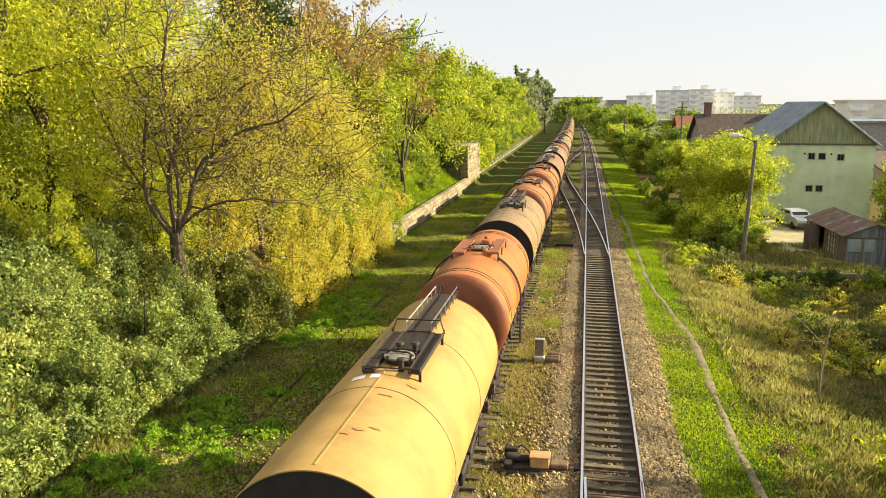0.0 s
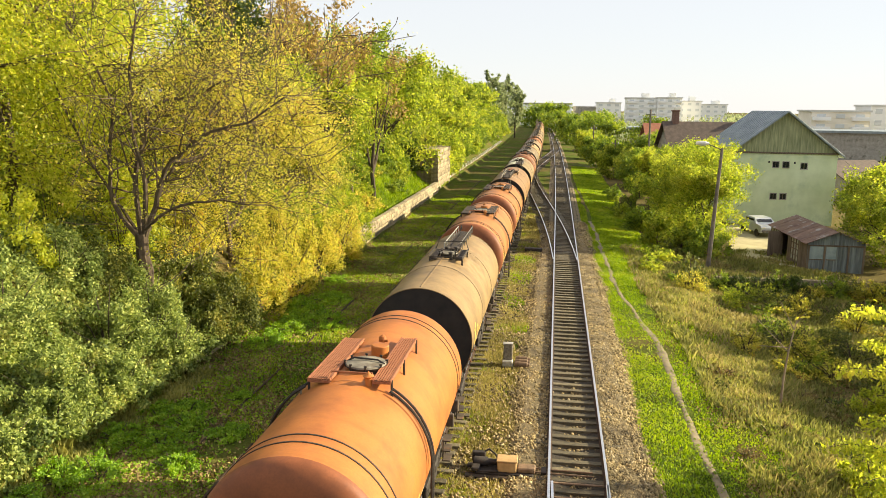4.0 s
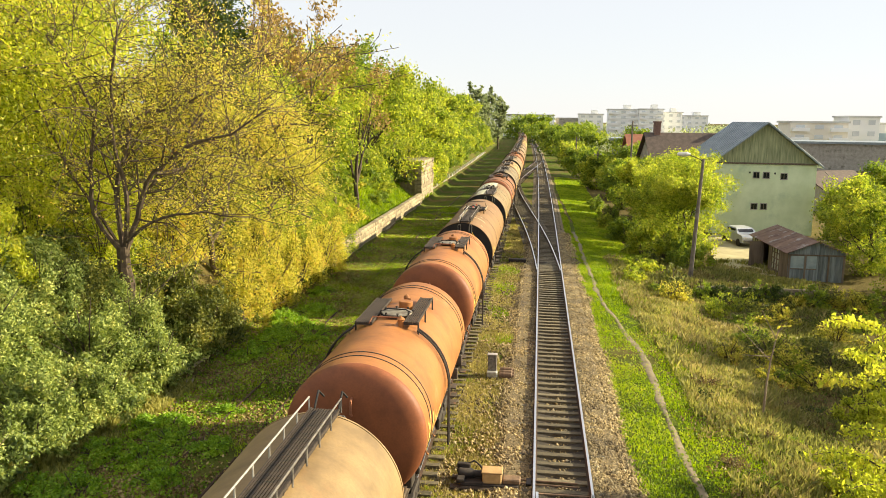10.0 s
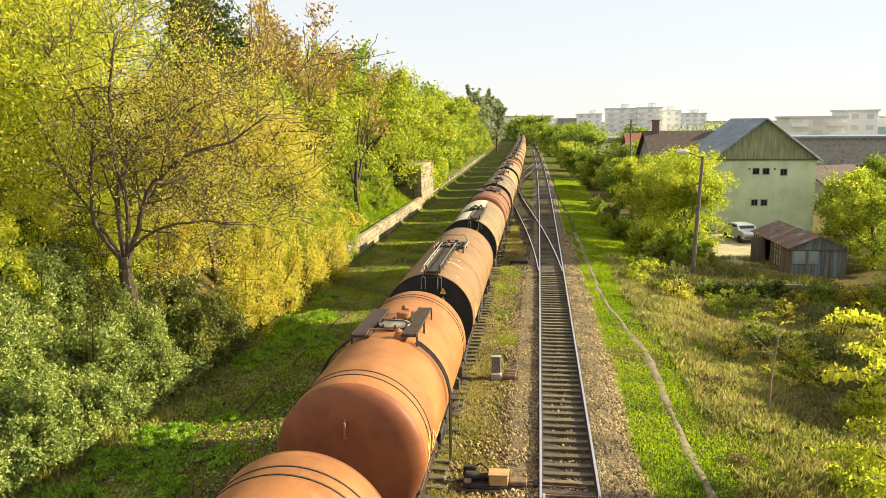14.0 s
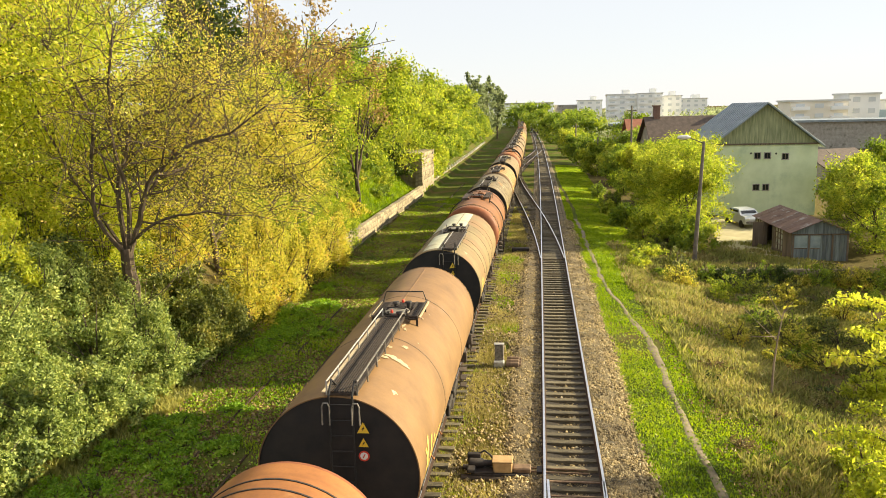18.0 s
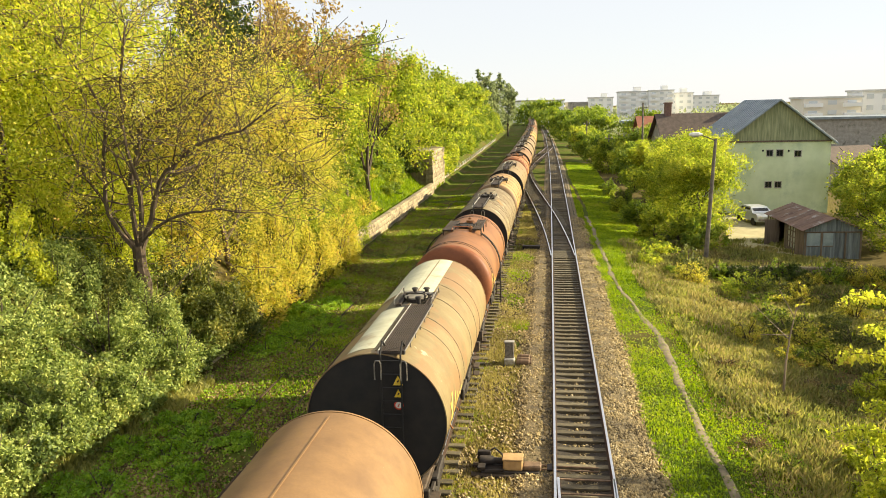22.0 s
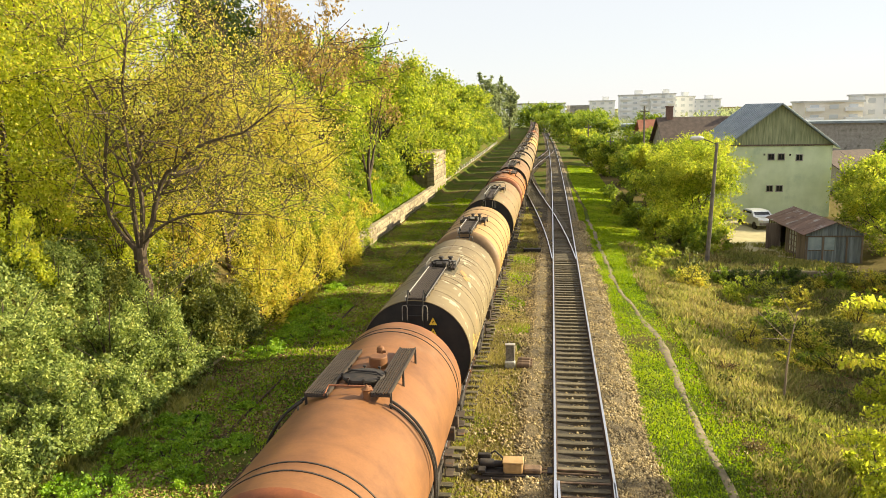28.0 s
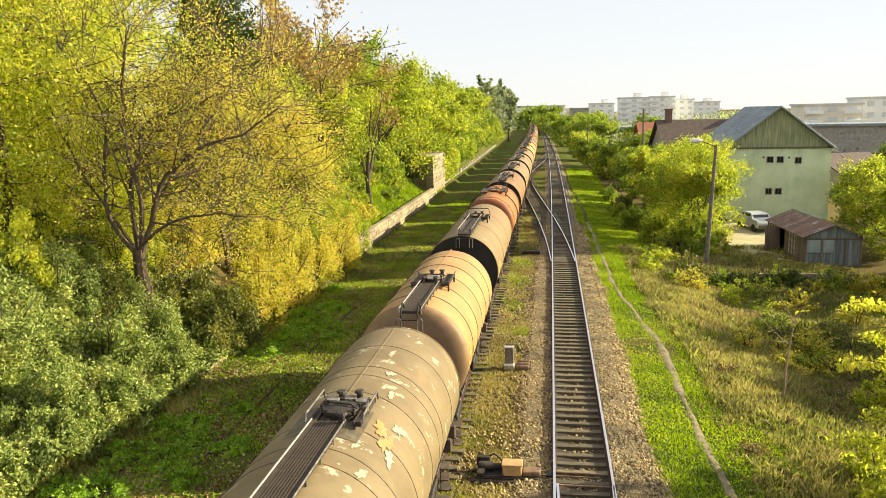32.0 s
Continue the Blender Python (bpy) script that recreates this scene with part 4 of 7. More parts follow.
M["hatch_well"] = rough_mat("grimy_olive_plate", (0.05, 0.042, 0.026), (0.15, 0.12, 0.07), 4, 0.7, bump_s=0.2)
M["lid_paint"] = rough_mat("worn_lid_paint", (0.11, 0.09, 0.065), (0.29, 0.26, 0.20), 5, 0.6, bump_s=0.2, stain=(0.12, 0.09, 0.06), stain_scale=3.0)
M["cream_paint"] = rough_mat("dirty_cream_paint", (0.43, 0.41, 0.27), (0.57, 0.55, 0.39), 2.2, 0.65, bump_s=0.05, stain=(0.34, 0.28, 0.18), stain_at=(0.58, 0.7))
M["pale_worn"] = rough_mat("pale_grey_primer", (0.30, 0.26, 0.17), (0.42, 0.37, 0.25), 6, 0.7, bump_s=0)
M["rust_stain"] = rough_mat("orange_rust_stain", (0.30, 0.14, 0.045), (0.44, 0.235, 0.085), 2.5, 0.7, bump_s=0.1)
M["walk_rust"] = rough_mat("rusty_walkway", (0.22, 0.08, 0.04), (0.38, 0.15, 0.07), 18, 0.8, metal=0.2)
TRAIN = []          # (wagon, place of its tank's front along the train at 16 s)


def couple(w, s):
    TRAIN.append((w, s))
    return w


def double(L):
    return (0.95, 1.25, L - 1.25, L - 0.95)


# ends darker than the shells: shade put into the paint, along with grime
M["shade_grime_end"] = tank_paint("shade_grime_rust_end", (0.25, 0.08, 0.03), (0.13, 0.042, 0.018), (0.17, 0.055, 0.025), (0.55, 0.7), 0.3)
M["grimy_tan"] = tank_paint("shade_grime_tan_end", (0.26, 0.16, 0.08), (0.15, 0.09, 0.05), (0.2, 0.12, 0.06), (0.55, 0.7), 0.3)
couple(wagon("ochre yellow tank wagon with a mesh platform on top", 10.6, M["tank_yellow"], "flat", 0.475, "rear", dents=0.012, plat=(-0.75, 1.9), mark="white_paint", flakes=((1.4, 88, 0.07, 0.15, "rust_stain"), (1.62, 80, 0.06, 0.17, "rust_stain"), (1.8, 72, 0.05, 0.13, "rust_stain"), (3.2, 78, 0.05, 0.16, "rust_stain"), (4.0, 66, 0.12, 0.12, "rust_stain")), panels=((4.0, 4.22, 102, 112, "white_paint", "small white plate"), (4.0, 4.22, 90, 98, "white_paint", "small white plate"))), -42.05)
couple(wagon("faded orange domed tank wagon with rusty twin walkways", 9.7, M["tank_orange"], "round", 0.482, rings=double(9.7)), -28.82)
couple(wagon("grey-beige dented tank wagon with a black end", 10.5, M["tank_grey"], "flat", 0.5, "rear", dents=0.07, plat=(-0.8, 1.0)), -16.95)
couple(wagon("rust-orange domed tank wagon with dark side ladders", 9.5, M["tank_rust"], "round", 0.49, rings=double(9.5)), -3.9)
couple(wagon("rust-orange domed tank wagon with a white hatch lid", 9.7, M["tank_rust"], "round", 0.50, rings=double(9.7)), 8.22)
couple(wagon("brown tank wagon with a long walkway and flaked paint", 12.3, M["tank_brown"], "flat", 0.48, "front", dents=0.008, signs="tts", plat=(-0.45, 1.2), plank=True, flakes=((2.75, 66, 0.17, 0.27), (2.7, 58, 0.17, 0.2), (2.62, 74, 0.15, 0.12), (3.35, 75, 0.13, 0.09), (3.7, 63, 0.1, 0.12), (2.3, 77, 0.1, 0.07), (4.9, 71, 0.12, 0.05), (5.15, 74, 0.2, 0.05), (6.3, 62, 0.07, 0.05), (6.9, 58, 0.06, 0.04), (4.4, 55, 0.03, 0.03), (5.6, 63, 0.03, 0.03))), 20.32)
couple(wagon("worn grey-brown tank wagon with whitewashed top panels", 10.8, M["tank_worn"], "flat", 0.444, "front", dents=0.012, signs="tts", plat=(-0.6, 0.9), walk_x=0.25, rail_h=0.07, panels=((4.05, 5.95, 70, 112, "hatch_well", "grimy olive hatch well"), (6.0, 10.75, 74, 132, "cream_paint", "whitewashed panel"), (0.4, 4.1, 92, 116, "cream_paint", "whitewashed panel")), rings=(2.6, 5.6, 8.2)), 35.92)
couple(wagon("rusty domed tank wagon with twin walkways and hoops", 9.7, M["tank_russet"], "round", 0.515, rings=double(9.7), lid=False), 49.2)
couple(wagon("grey tank wagon with flaked paint and yellow warning signs", 10.7, M["tank_flaked"], "flat", 0.458, "front", dents=0.006, walk_x=-0.1, rings=(1.5, 3.0, 4.5, 6.1, 7.6, 9.1), signs="tts", plat=(-0.45, 0.75), lid=False, rail_h=0.09, panels=((4.0, 5.35, 66, 114, "hatch_well", "dark sunken hatch well"), ), flakes=((4.9, 57, 0.34, 0.2, "rust_stain"), (4.55, 50, 0.4, 0.16, "rust_stain"), (5.3, 46, 0.25, 0.16, "pale_worn"), (4.2, 44, 0.3, 0.14, "pale_worn"), (6.4, 62, 0.22, 0.1, "pale_worn"), (3.2, 55, 0.25, 0.1, "pale_worn"), (2.3, 50, 0.3, 0.06, "pale_worn"), (7.4, 70, 0.2, 0.12, "pale_worn"), (8.6, 78, 0.25, 0.1, "pale_worn"), (3.9, 66, 0.16, 0.07, "pale_worn"))), 60.82)
couple(wagon("tan domed tank wagon with a ribbed shell and walkway", 9.5, M["tank_tan"], "dome", 0.37, "front", rings=(1.6, 3.1, 4.6, 6.2, 7.8), rail_h=0.14), 73.5)
FAR = [("flat", "tank_yellow", 11.0), ("flat", "tank_worn", 12.0), ("round", "tank_rust", 9.7), ("flat", "tank_brown", 11.0), ("round", "tank_orange", 9.7), ("flat", "tank_grey", 11.5)]
plan_s, far_rng = 86.2, random.Random(8)
far_first = {}
while plan_s < 470:
    i = far_rng.randrange(len(FAR))
    kd, mt, ln = FAR[i]
    if i in far_first:
        wg = copy_thing(far_first[i], pose(0, 0, 0))
    else:
        wg = wagon({"flat": "weathered tank wagon with a black end plate", "round": "rusty domed tank wagon with rings"}[kd], ln, M[mt], kd, 0.5, "front", rings=double(ln) if kd == "round" else ())
        far_first[i] = wg
    couple(wg, plan_s)
    plan_s += ln + 2.6


# ---- plants ----
LEAF_RNG = np.random.default_rng(11)


def leaf_mesh(name, centres, size, mat, droop=0.4, narrow=0.5):
    """Leaves as bent diamonds, one small mesh island each."""
    rng = LEAF_RNG
    n = len(centres)
    d = rng.normal(0, 1, (n, 3))
    d[:, 2] -= droop
    d /= np.linalg.norm(d, axis=1, keepdims=True)
    u = np.cross(d, rng.normal(0, 1, (n, 3)))
    u /= np.linalg.norm(u, axis=1, keepdims=True)
    w = np.cross(d, u)
    s = size * rng.uniform(0.6, 1.35, (n, 1))
    a = centres - d * s * 0.5
    b = centres + d * s * 0.5
    m1 = centres + u * s * narrow * 0.5 + w * s * 0.12
    m2 = centres - u * s * narrow * 0.5 + w * s * 0.12
    v = np.stack([a, m1, b, m2], 1).reshape(-1, 3)
    i = np.arange(n)[:, None] * 4
    return mesh_np(name, v, np.concatenate([i + np.array([[0, 1, 2]]), i + np.array([[0, 2, 3]])]), mat)


def limb_paths(rng, base, height, spread, levels=3, first=4, lean=(0, 0, 0), start=0.25, girth=0.018):
    """Trunk and limbs as lists of points with radii, and the twig ends."""
    paths, tips = [], []
    limb = [0]

    def grow(p, d, length, r, lev):
        if lev == 1:
            limb[0] += 1
        pts, rad = [p.copy()], [r]
        n = 5
        for k in range(n):
            d = d + rng.normal(0, 0.13, 3)
            d[2] += 0.04 if lev else 0.02
            d /= np.linalg.norm(d)
            p = p + d * length / n
            pts.append(p.copy())
            rad.append(r * (1 - 0.55 * (k + 1) / n))
        paths.append((pts, rad, limb[0]))
        if lev >= levels:
            tips.extend(pts[2:])
            return
        kids = first if lev == 0 else 3
        for k in range(kids):
            i = n if k == 0 else int(rng.integers(2, n + 1))
            a = rng.random() * 6.283
            side = np.array([math.cos(a), math.sin(a), 0.0])
            q = d * (0.75 if lev else 0.9) + side * spread * rng.uniform(0.6, 1.2)
            q /= np.linalg.norm(q)
            grow(pts[i], q, length * rng.uniform(0.6, 0.82), rad[i] * 0.72, lev + 1)

    d0 = np.array([lean[0], lean[1], 1.0])
    grow(np.array(base, float), d0 / np.linalg.norm(d0), height * start, height * girth, 0)
    return paths, np.array(tips)


def stem_paths(rng, stems, levels):
    """Given stems, grown out into boughs and twigs; the same answer as limb_paths."""
    paths, tips = [], []

    def grow(p, d, length, r, lev, k):
        pts, rad = [p.copy()], [r]
        for i in range(4):
            d = d + rng.normal(0, 0.17, 3)
            d[2] += 0.03
            d /= np.linalg.norm(d)
            p = p + d * length / 4
            pts.append(p.copy())
            rad.append(r * (1 - 0.16 * (i + 1)))
        paths.append((pts, rad, k))
        if lev >= levels:
            tips.extend(pts[1:])
            return
        for i in (2, 3, 4):
            q = d * 0.8 + rng.normal(0, 0.75, 3) * np.array([1, 1, 0.6])
            grow(pts[i], q / np.linalg.norm(q), length * rng.uniform(0.55, 0.75), rad[i] * 0.62, lev + 1, k)

    for k, (r0, r1, line) in enumerate(stems):
        c = [np.array(p, float) for p in line]
        pts = []
        for i in range(len(c) - 1):                          # rounded through the given bends
            a, b, e, f = c[max(i - 1, 0)], c[i], c[i + 1], c[min(i + 2, len(c) - 1)]
            for u in (0.0, 0.34, 0.67):
                pts.append(b + 0.5 * u * ((e - a) + u * (2 * a - 5 * b + 4 * e - f) + u * u * (3 * (b - e) + f - a)) + rng.normal(0, 0.03, 3) * (i > 0))
        pts.append(c[-1])
        rad = list(np.linspace(r0, r1, len(pts)) * (0.8 if k else 1.0))
        paths.append((pts, rad, k))
        if k == 0:
            continue
        for i in range(3, len(pts)):
            for _ in range((i % 2) + 1 if i < len(pts) - 1 else 4):
                d = (pts[i] - pts[i - 1]) / np.linalg.norm(pts[i] - pts[i - 1])
                q = d * 0.55 + rng.normal(0, 0.8, 3) * np.array([1, 1, 0.75])
                q[1] = abs(q[1]) * 1.2 if rng.random() < 0.75 else q[1]     # most boughs reach back over the bank
                grow(pts[i], q / np.linalg.norm(q), rng.uniform(1.8, 3.4), rad[i] * 0.45, 2, k)
    return paths, np.array(tips)


def tree(name, x, y, height, radius, leaves, size, mat, label, seed, crown_low=0.25, spread=0.75, bare=0.0, squash=1.0, z=None, levels=3, parts_min=0.012, lean=(0, 0, 0), fill=0.75, bark="bark", clump=0.085, girth=0.018, start=0.30, stems=None):
    """Trunk, limbs and a crown of single leaves gathered in clumps round the twigs."""
    global LEAF_RNG
    rng = np.random.default_rng(seed)
    LEAF_RNG = rng
    gz = float(ground_z(x, y)) if z is None else z
    t = tagged(empty(name, pose(x, y, gz - 0.1)), label, "tree" if name != "bush" else "bush")
    paths, tips = limb_paths(rng, (0, 0, 0), height, spread, levels, 5, lean, start, girth) if stems is None else stem_paths(rng, stems, levels)
    tops = tips[:, 2].max()
    sc = np.array([1, 1, height / tops])
    rr = np.percentile(np.hypot(tips[:, 0], tips[:, 1]), 92)
    sc[:2] = radius / rr
    if stems:
        sc[:] = 1
    limbs = {}
    for pts, rad, k in paths:
        f = 0.35 + 0.65 * np.clip(np.array([p[2] for p in pts]) / tops * 2, 0, 1)
        pp = [p * np.array([1 + (sc[0] - 1) * g, 1 + (sc[1] - 1) * g, sc[2]]) for p, g in zip(pts, f)]
        limbs.setdefault(k, Build()).tube(pp, [max(q, parts_min) for q in rad], 8 if k == 0 else 5, False)
    for k, b in limbs.items():
        b.obj("limb" if k else "trunk", M[bark], t, smooth=True)
    tp = tips * sc
    # clumps at the twigs, filled out to an uneven outline
    n1 = int(leaves * fill)
    c = tp[rng.integers(0, len(tp), n1)] + rng.normal(0, 1, (n1, 3)) * np.array([1, 1, 0.8]) * radius * clump
    n2 = leaves - n1
    nc = 130
    cl = rng.normal(0, 1, (nc, 3))
    cl /= np.linalg.norm(cl, axis=1, keepdims=True)
    zc = height * (crown_low + 1) / 2
    cl = cl * np.array([radius, radius, height * (1 - crown_low) / 2 * squash]) * rng.uniform(0.5, 1.0, (nc, 1)) + np.array([0, 0, zc])
    c2 = cl[rng.integers(0, nc, n2)] + rng.normal(0, 1, (n2, 3)) * radius * np.array([0.085, 0.085, 0.06])
    c = np.concatenate([c, c2])
    c = c[c[:, 2] > height * crown_low * rng.uniform(0.7, 1.2, len(c))]
    if bare:
        c = c[rng.random(len(c)) > bare * np.clip((c[:, 2] / height - 0.35) * 1.8, 0, 1)]
    place("crown", leaf_mesh("crown", c, size, mat), t)
    return t


def bush(x, y, rx, ry, h, leaves, size, mat, label, seed, z=None, name="bush", twigs=10):
    """A low plant: stems from the ground and leaves in an uneven mound."""
    rng = np.random.default_rng(seed)
    global LEAF_RNG
    LEAF_RNG = rng
    gz = float(ground_z(x, y)) if z is None else z
    t = tagged(empty(name, pose(x, y, gz - 0.05)), label, "bush")
    b = Build()
    for k in range(twigs):
        a, q = rng.random() * 6.283, rng.uniform(0.3, 0.9)
        e = np.array([math.cos(a) * rx * q, math.sin(a) * ry * q, h * rng.uniform(0.6, 1.0) * (1.1 - q * 0.5)])
        b.tube([(0.1 * e[0], 0.1 * e[1], 0), tuple(e * np.array([0.5, 0.5, 0.6])), tuple(e)], [0.03, 0.02, 0.008], 5, False)
    b.obj("twig_work", M["bark"], t)
    nc = 55
    cl = rng.normal(0, 1, (nc, 3))
    cl /= np.linalg.norm(cl, axis=1, keepdims=True)
    cl[:, 2] = np.abs(cl[:, 2])
    cl = cl * np.array([rx, ry, h * 0.9]) * rng.uniform(0.4, 1.0, (nc, 1))
    c = cl[rng.integers(0, nc, leaves)] + rng.normal(0, 1, (leaves, 3)) * np.array([rx, ry, h * 0.8]) * 0.08
    c = c[c[:, 2] > 0.02]
    place("foliage", leaf_mesh("foliage", c, size, mat), t)
    return t


M["leaf_walnut"] = leaf_mat("yellowing_walnut_leaves", [(0.05, (0.05, 0.055, 0.012)), (0.25, (0.18, 0.19, 0.035)), (0.45, (0.47, 0.45, 0.08)), (0.72, (0.66, 0.55, 0.13)), (0.9, (0.48, 0.30, 0.085)), (1.0, (0.20, 0.11, 0.04))], 0.55)
M["bark_pale"] = rough_mat("pale_bark", (0.05, 0.035, 0.024), (0.15, 0.108, 0.072), 6, 0.95, stretch=(1, 1, 0.3), bump_s=0.8)
M["bark_light"] = rough_mat("light_grey_bark", (0.16, 0.12, 0.085), (0.34, 0.26, 0.18), 6, 0.95, stretch=(1, 1, 0.3), bump_s=0.8)
M["leaf_ivy"] = leaf_mat("grey_green_ivy", [(0.1, (0.045, 0.07, 0.018)), (0.4, (0.18, 0.24, 0.06)), (0.75, (0.42, 0.46, 0.13)), (1.0, (0.62, 0.55, 0.19))], 0.32)
M["leaf_green"] = leaf_mat("fresh_green_leaves", [(0.1, (0.06, 0.10, 0.018)), (0.45, (0.19, 0.26, 0.04)), (0.8, (0.34, 0.39, 0.055)), (1.0, (0.46, 0.42, 0.075))])
M["leaf_lime"] = leaf_mat("lime_yellow_leaves", [(0.1, (0.09, 0.135, 0.022)), (0.45, (0.28, 0.34, 0.05)), (0.9, (0.54, 0.51, 0.09))], 0.58)
M["leaf_bright"] = leaf_mat("bright_yellow_green_leaves", [(0.1, (0.14, 0.18, 0.03)), (0.45, (0.42, 0.46, 0.065)), (0.9, (0.68, 0.62, 0.115))], 0.6)
M["leaf_brown"] = leaf_mat("russet_leaves", [(0.1, (0.14, 0.11, 0.04)), (0.5, (0.32, 0.22, 0.08)), (0.9, (0.46, 0.33, 0.13))], 0.45)
M["leaf_dusk"] = leaf_mat("olive_undergrowth_leaves", [(0.1, (0.035, 0.05, 0.012)), (0.5, (0.12, 0.14, 0.03)), (0.85, (0.30, 0.29, 0.06)), (1.0, (0.42, 0.33, 0.09))], 0.3)
M["gold"] = leaf_mat("golden_weed_blades", [(0.1, (0.15, 0.13, 0.045)), (0.5, (0.33, 0.28, 0.09)), (0.9, (0.52, 0.44, 0.17))], 0.4)
M["leaf_rough"] = leaf_mat("olive_weed_blades", [(0.1, (0.11, 0.12, 0.035)), (0.5, (0.25, 0.25, 0.07)), (0.9, (0.42, 0.38, 0.12))], 0.4)
M["leaf_weed"] = leaf_mat("lush_weed_leaves", [(0.1, (0.09, 0.17, 0.02)), (0.5, (0.24, 0.39, 0.04)), (0.9, (0.42, 0.52, 0.07))], 0.4)
M["litter"] = leaf_mat("fallen_leaves", [(0.1, (0.09, 0.06, 0.028)), (0.5, (0.25, 0.17, 0.065)), (0.9, (0.44, 0.33, 0.14))], 0.1)
# far leaves: greyed and lightened, the haze of distance put into their colour
M["leaf_haze"] = leaf_mat("hazed_green_leaves", [(0.1, (0.15, 0.19, 0.09)), (0.5, (0.28, 0.32, 0.16)), (0.9, (0.40, 0.42, 0.22))], 0.45)
M["leaf_dark"] = leaf_mat("dark_green_leaves", [(0.1, (0.025, 0.045, 0.012)), (0.6, (0.07, 0.10, 0.018)), (1.0, (0.15, 0.17, 0.03))], 0.3)
M["grass"] = leaf_mat("grass_blades", [(0.1, (0.10, 0.16, 0.016)), (0.5, (0.245, 0.34, 0.03)), (0.85, (0.38, 0.42, 0.05)), (1.0, (0.44, 0.39, 0.09))], 0.45)
M["straw"] = leaf_mat("dry_grass_blades", [(0.1, (0.14, 0.125, 0.04)), (0.5, (0.28, 0.24, 0.085)), (0.9, (0.45, 0.38, 0.16))], 0.35)



def carpet(x0, x1, y0, y1, n, size, mat, label, seed, depth=0.9, over=0.0, name="creeper"):
    """Creepers that cover a stretch of the bank in lumps."""
    global LEAF_RNG
    rng = np.random.default_rng(seed)
    LEAF_RNG = rng
    cx, cy = (x0 + x1) / 2, (y0 + y1) / 2
    t = tagged(empty(name, pose(cx, cy, float(ground_z(cx, cy)))), label, "creeper")
    x, y = rng.uniform(x0, x1, n), rng.uniform(y0, y1, n)
    lump = 0.5 + 0.5 * np.sin(x * 2.1 + 1.3 * np.sin(y * 1.7)) * np.sin(y * 1.9 + 1.1 * np.sin(x * 1.3))
    lump = 0.25 + 0.75 * lump + 0.25 * np.sin(x * 5.3) * np.sin(y * 4.7)
    z = ground_z(x, y) + depth * lump * (1 - 0.35 * rng.random(n) ** 2) + over * smooth(x0 + (x1 - x0) * 0.6, x0, x)
    c = np.stack([x - cx + rng.normal(0, 0.07, n), y - cy, z - float(ground_z(cx, cy))], 1)
    place("foliage", leaf_mesh("foliage", c, size, M[mat], 0.2, 0.7), t)
    for k in range(6):
        px, py = rng.uniform(x0 + 1, x1 - 1), rng.uniform(y0 + 0.5, y1 - 0.5)
        pts = []
        for i in range(6):
            pts.append((px - cx, py - cy, float(ground_z(px, py)) + 0.25 + 0.2 * math.sin(i * 1.7 + k) - float(ground_z(cx, cy))))
            px, py = px + rng.uniform(-0.1, 0.6), py + rng.uniform(-0.35, 0.35)
        Build().tube(pts, [0.03, 0.027, 0.024, 0.02, 0.015, 0.01], 5).obj("stem", M["bark"], t)
    return t


# left bank: walnuts, creepers, undergrowth
WAL = M["leaf_walnut"]
WALNUT_STEMS = (                                         # first the trunk, then the stems that part at its head
    (0.30, 0.24, ((-0.05, 0, -1.0), (-0.05, 0, 1.6), (-0.1, 0, 3.1))),
    (0.13, 0.04, ((-0.2, 0, 2.9), (-1.0, -0.3, 4.3), (-0.83, -0.6, 6.1), (-0.55, -0.8, 7.7), (-0.95, -1.0, 9.3), (-1.9, -1.2, 10.8))),
    (0.15, 0.04, ((-0.15, 0.1, 3.0), (-0.4, 0.3, 5.0), (-0.13, 0.4, 6.5), (0.3, 0.6, 7.9), (1.6, 0.8, 8.3), (3.0, 0.9, 8.9))),
    (0.09, 0.03, ((-0.1, 0.45, 6.6), (-0.55, 0.7, 8.4), (-0.7, 1.0, 10.1), (-0.4, 1.3, 11.6))),
    (0.14, 0.035, ((0.0, 0, 3.0), (0.42, -0.5, 5.1), (0.27, -0.9, 7.0), (0.42, -1.2, 9.2), (0.9, -1.4, 11.2))),
    (0.15, 0.035, ((0.05, 0, 3.0), (0.5, 0, 4.2), (1.08, -0.2, 5.6), (2.1, -0.5, 6.4), (3.3, -0.8, 7.05), (4.7, -1.1, 7.4), (6.2, -1.4, 8.3))),
    (0.11, 0.03, ((0.1, 0.2, 3.2), (0.4, 0.6, 4.6), (1.1, 0.9, 5.9), (2.1, 1.5, 7.6), (3.3, 2.0, 9.3))),
    (0.10, 0.03, ((-0.3, 0.2, 3.0), (-1.5, 0.8, 4.3), (-2.9, 1.2, 6.0), (-4.0, 1.4, 8.2), (-4.8, 1.6, 10.4))),
    (0.09, 0.03, ((0.2, -0.2, 3.3), (1.6, -0.9, 4.2), (3.2, -1.3, 4.6), (4.8, -1.2, 4.5))))
tree("walnut_tree", -15.6, 28.6, 12.6, 6.6, 33000, 0.112, WAL, "large yellowing walnut tree with several stems on the bank", 3, 0.2, 0.62, 0.3, bark="bark_pale", clump=0.034, fill=0.93, levels=4, parts_min=0.011, stems=WALNUT_STEMS)
tree("walnut_tree", -15.8, 37.5, 10.2, 5.0, 48000, 0.132, WAL, "yellowing walnut tree with leaves down to the ground", 5, 0.02, 0.8, 0.3, bark="bark_pale", fill=0.75, levels=4, parts_min=0.02, clump=0.05)
tree("walnut_tree", -16.0, 45.0, 8.8, 4.6, 42000, 0.135, WAL, "yellowing walnut tree over the retaining wall", 6, 0.02, 0.8, 0.2, bark="bark_pale", fill=0.75, levels=4, parts_min=0.02, clump=0.05)
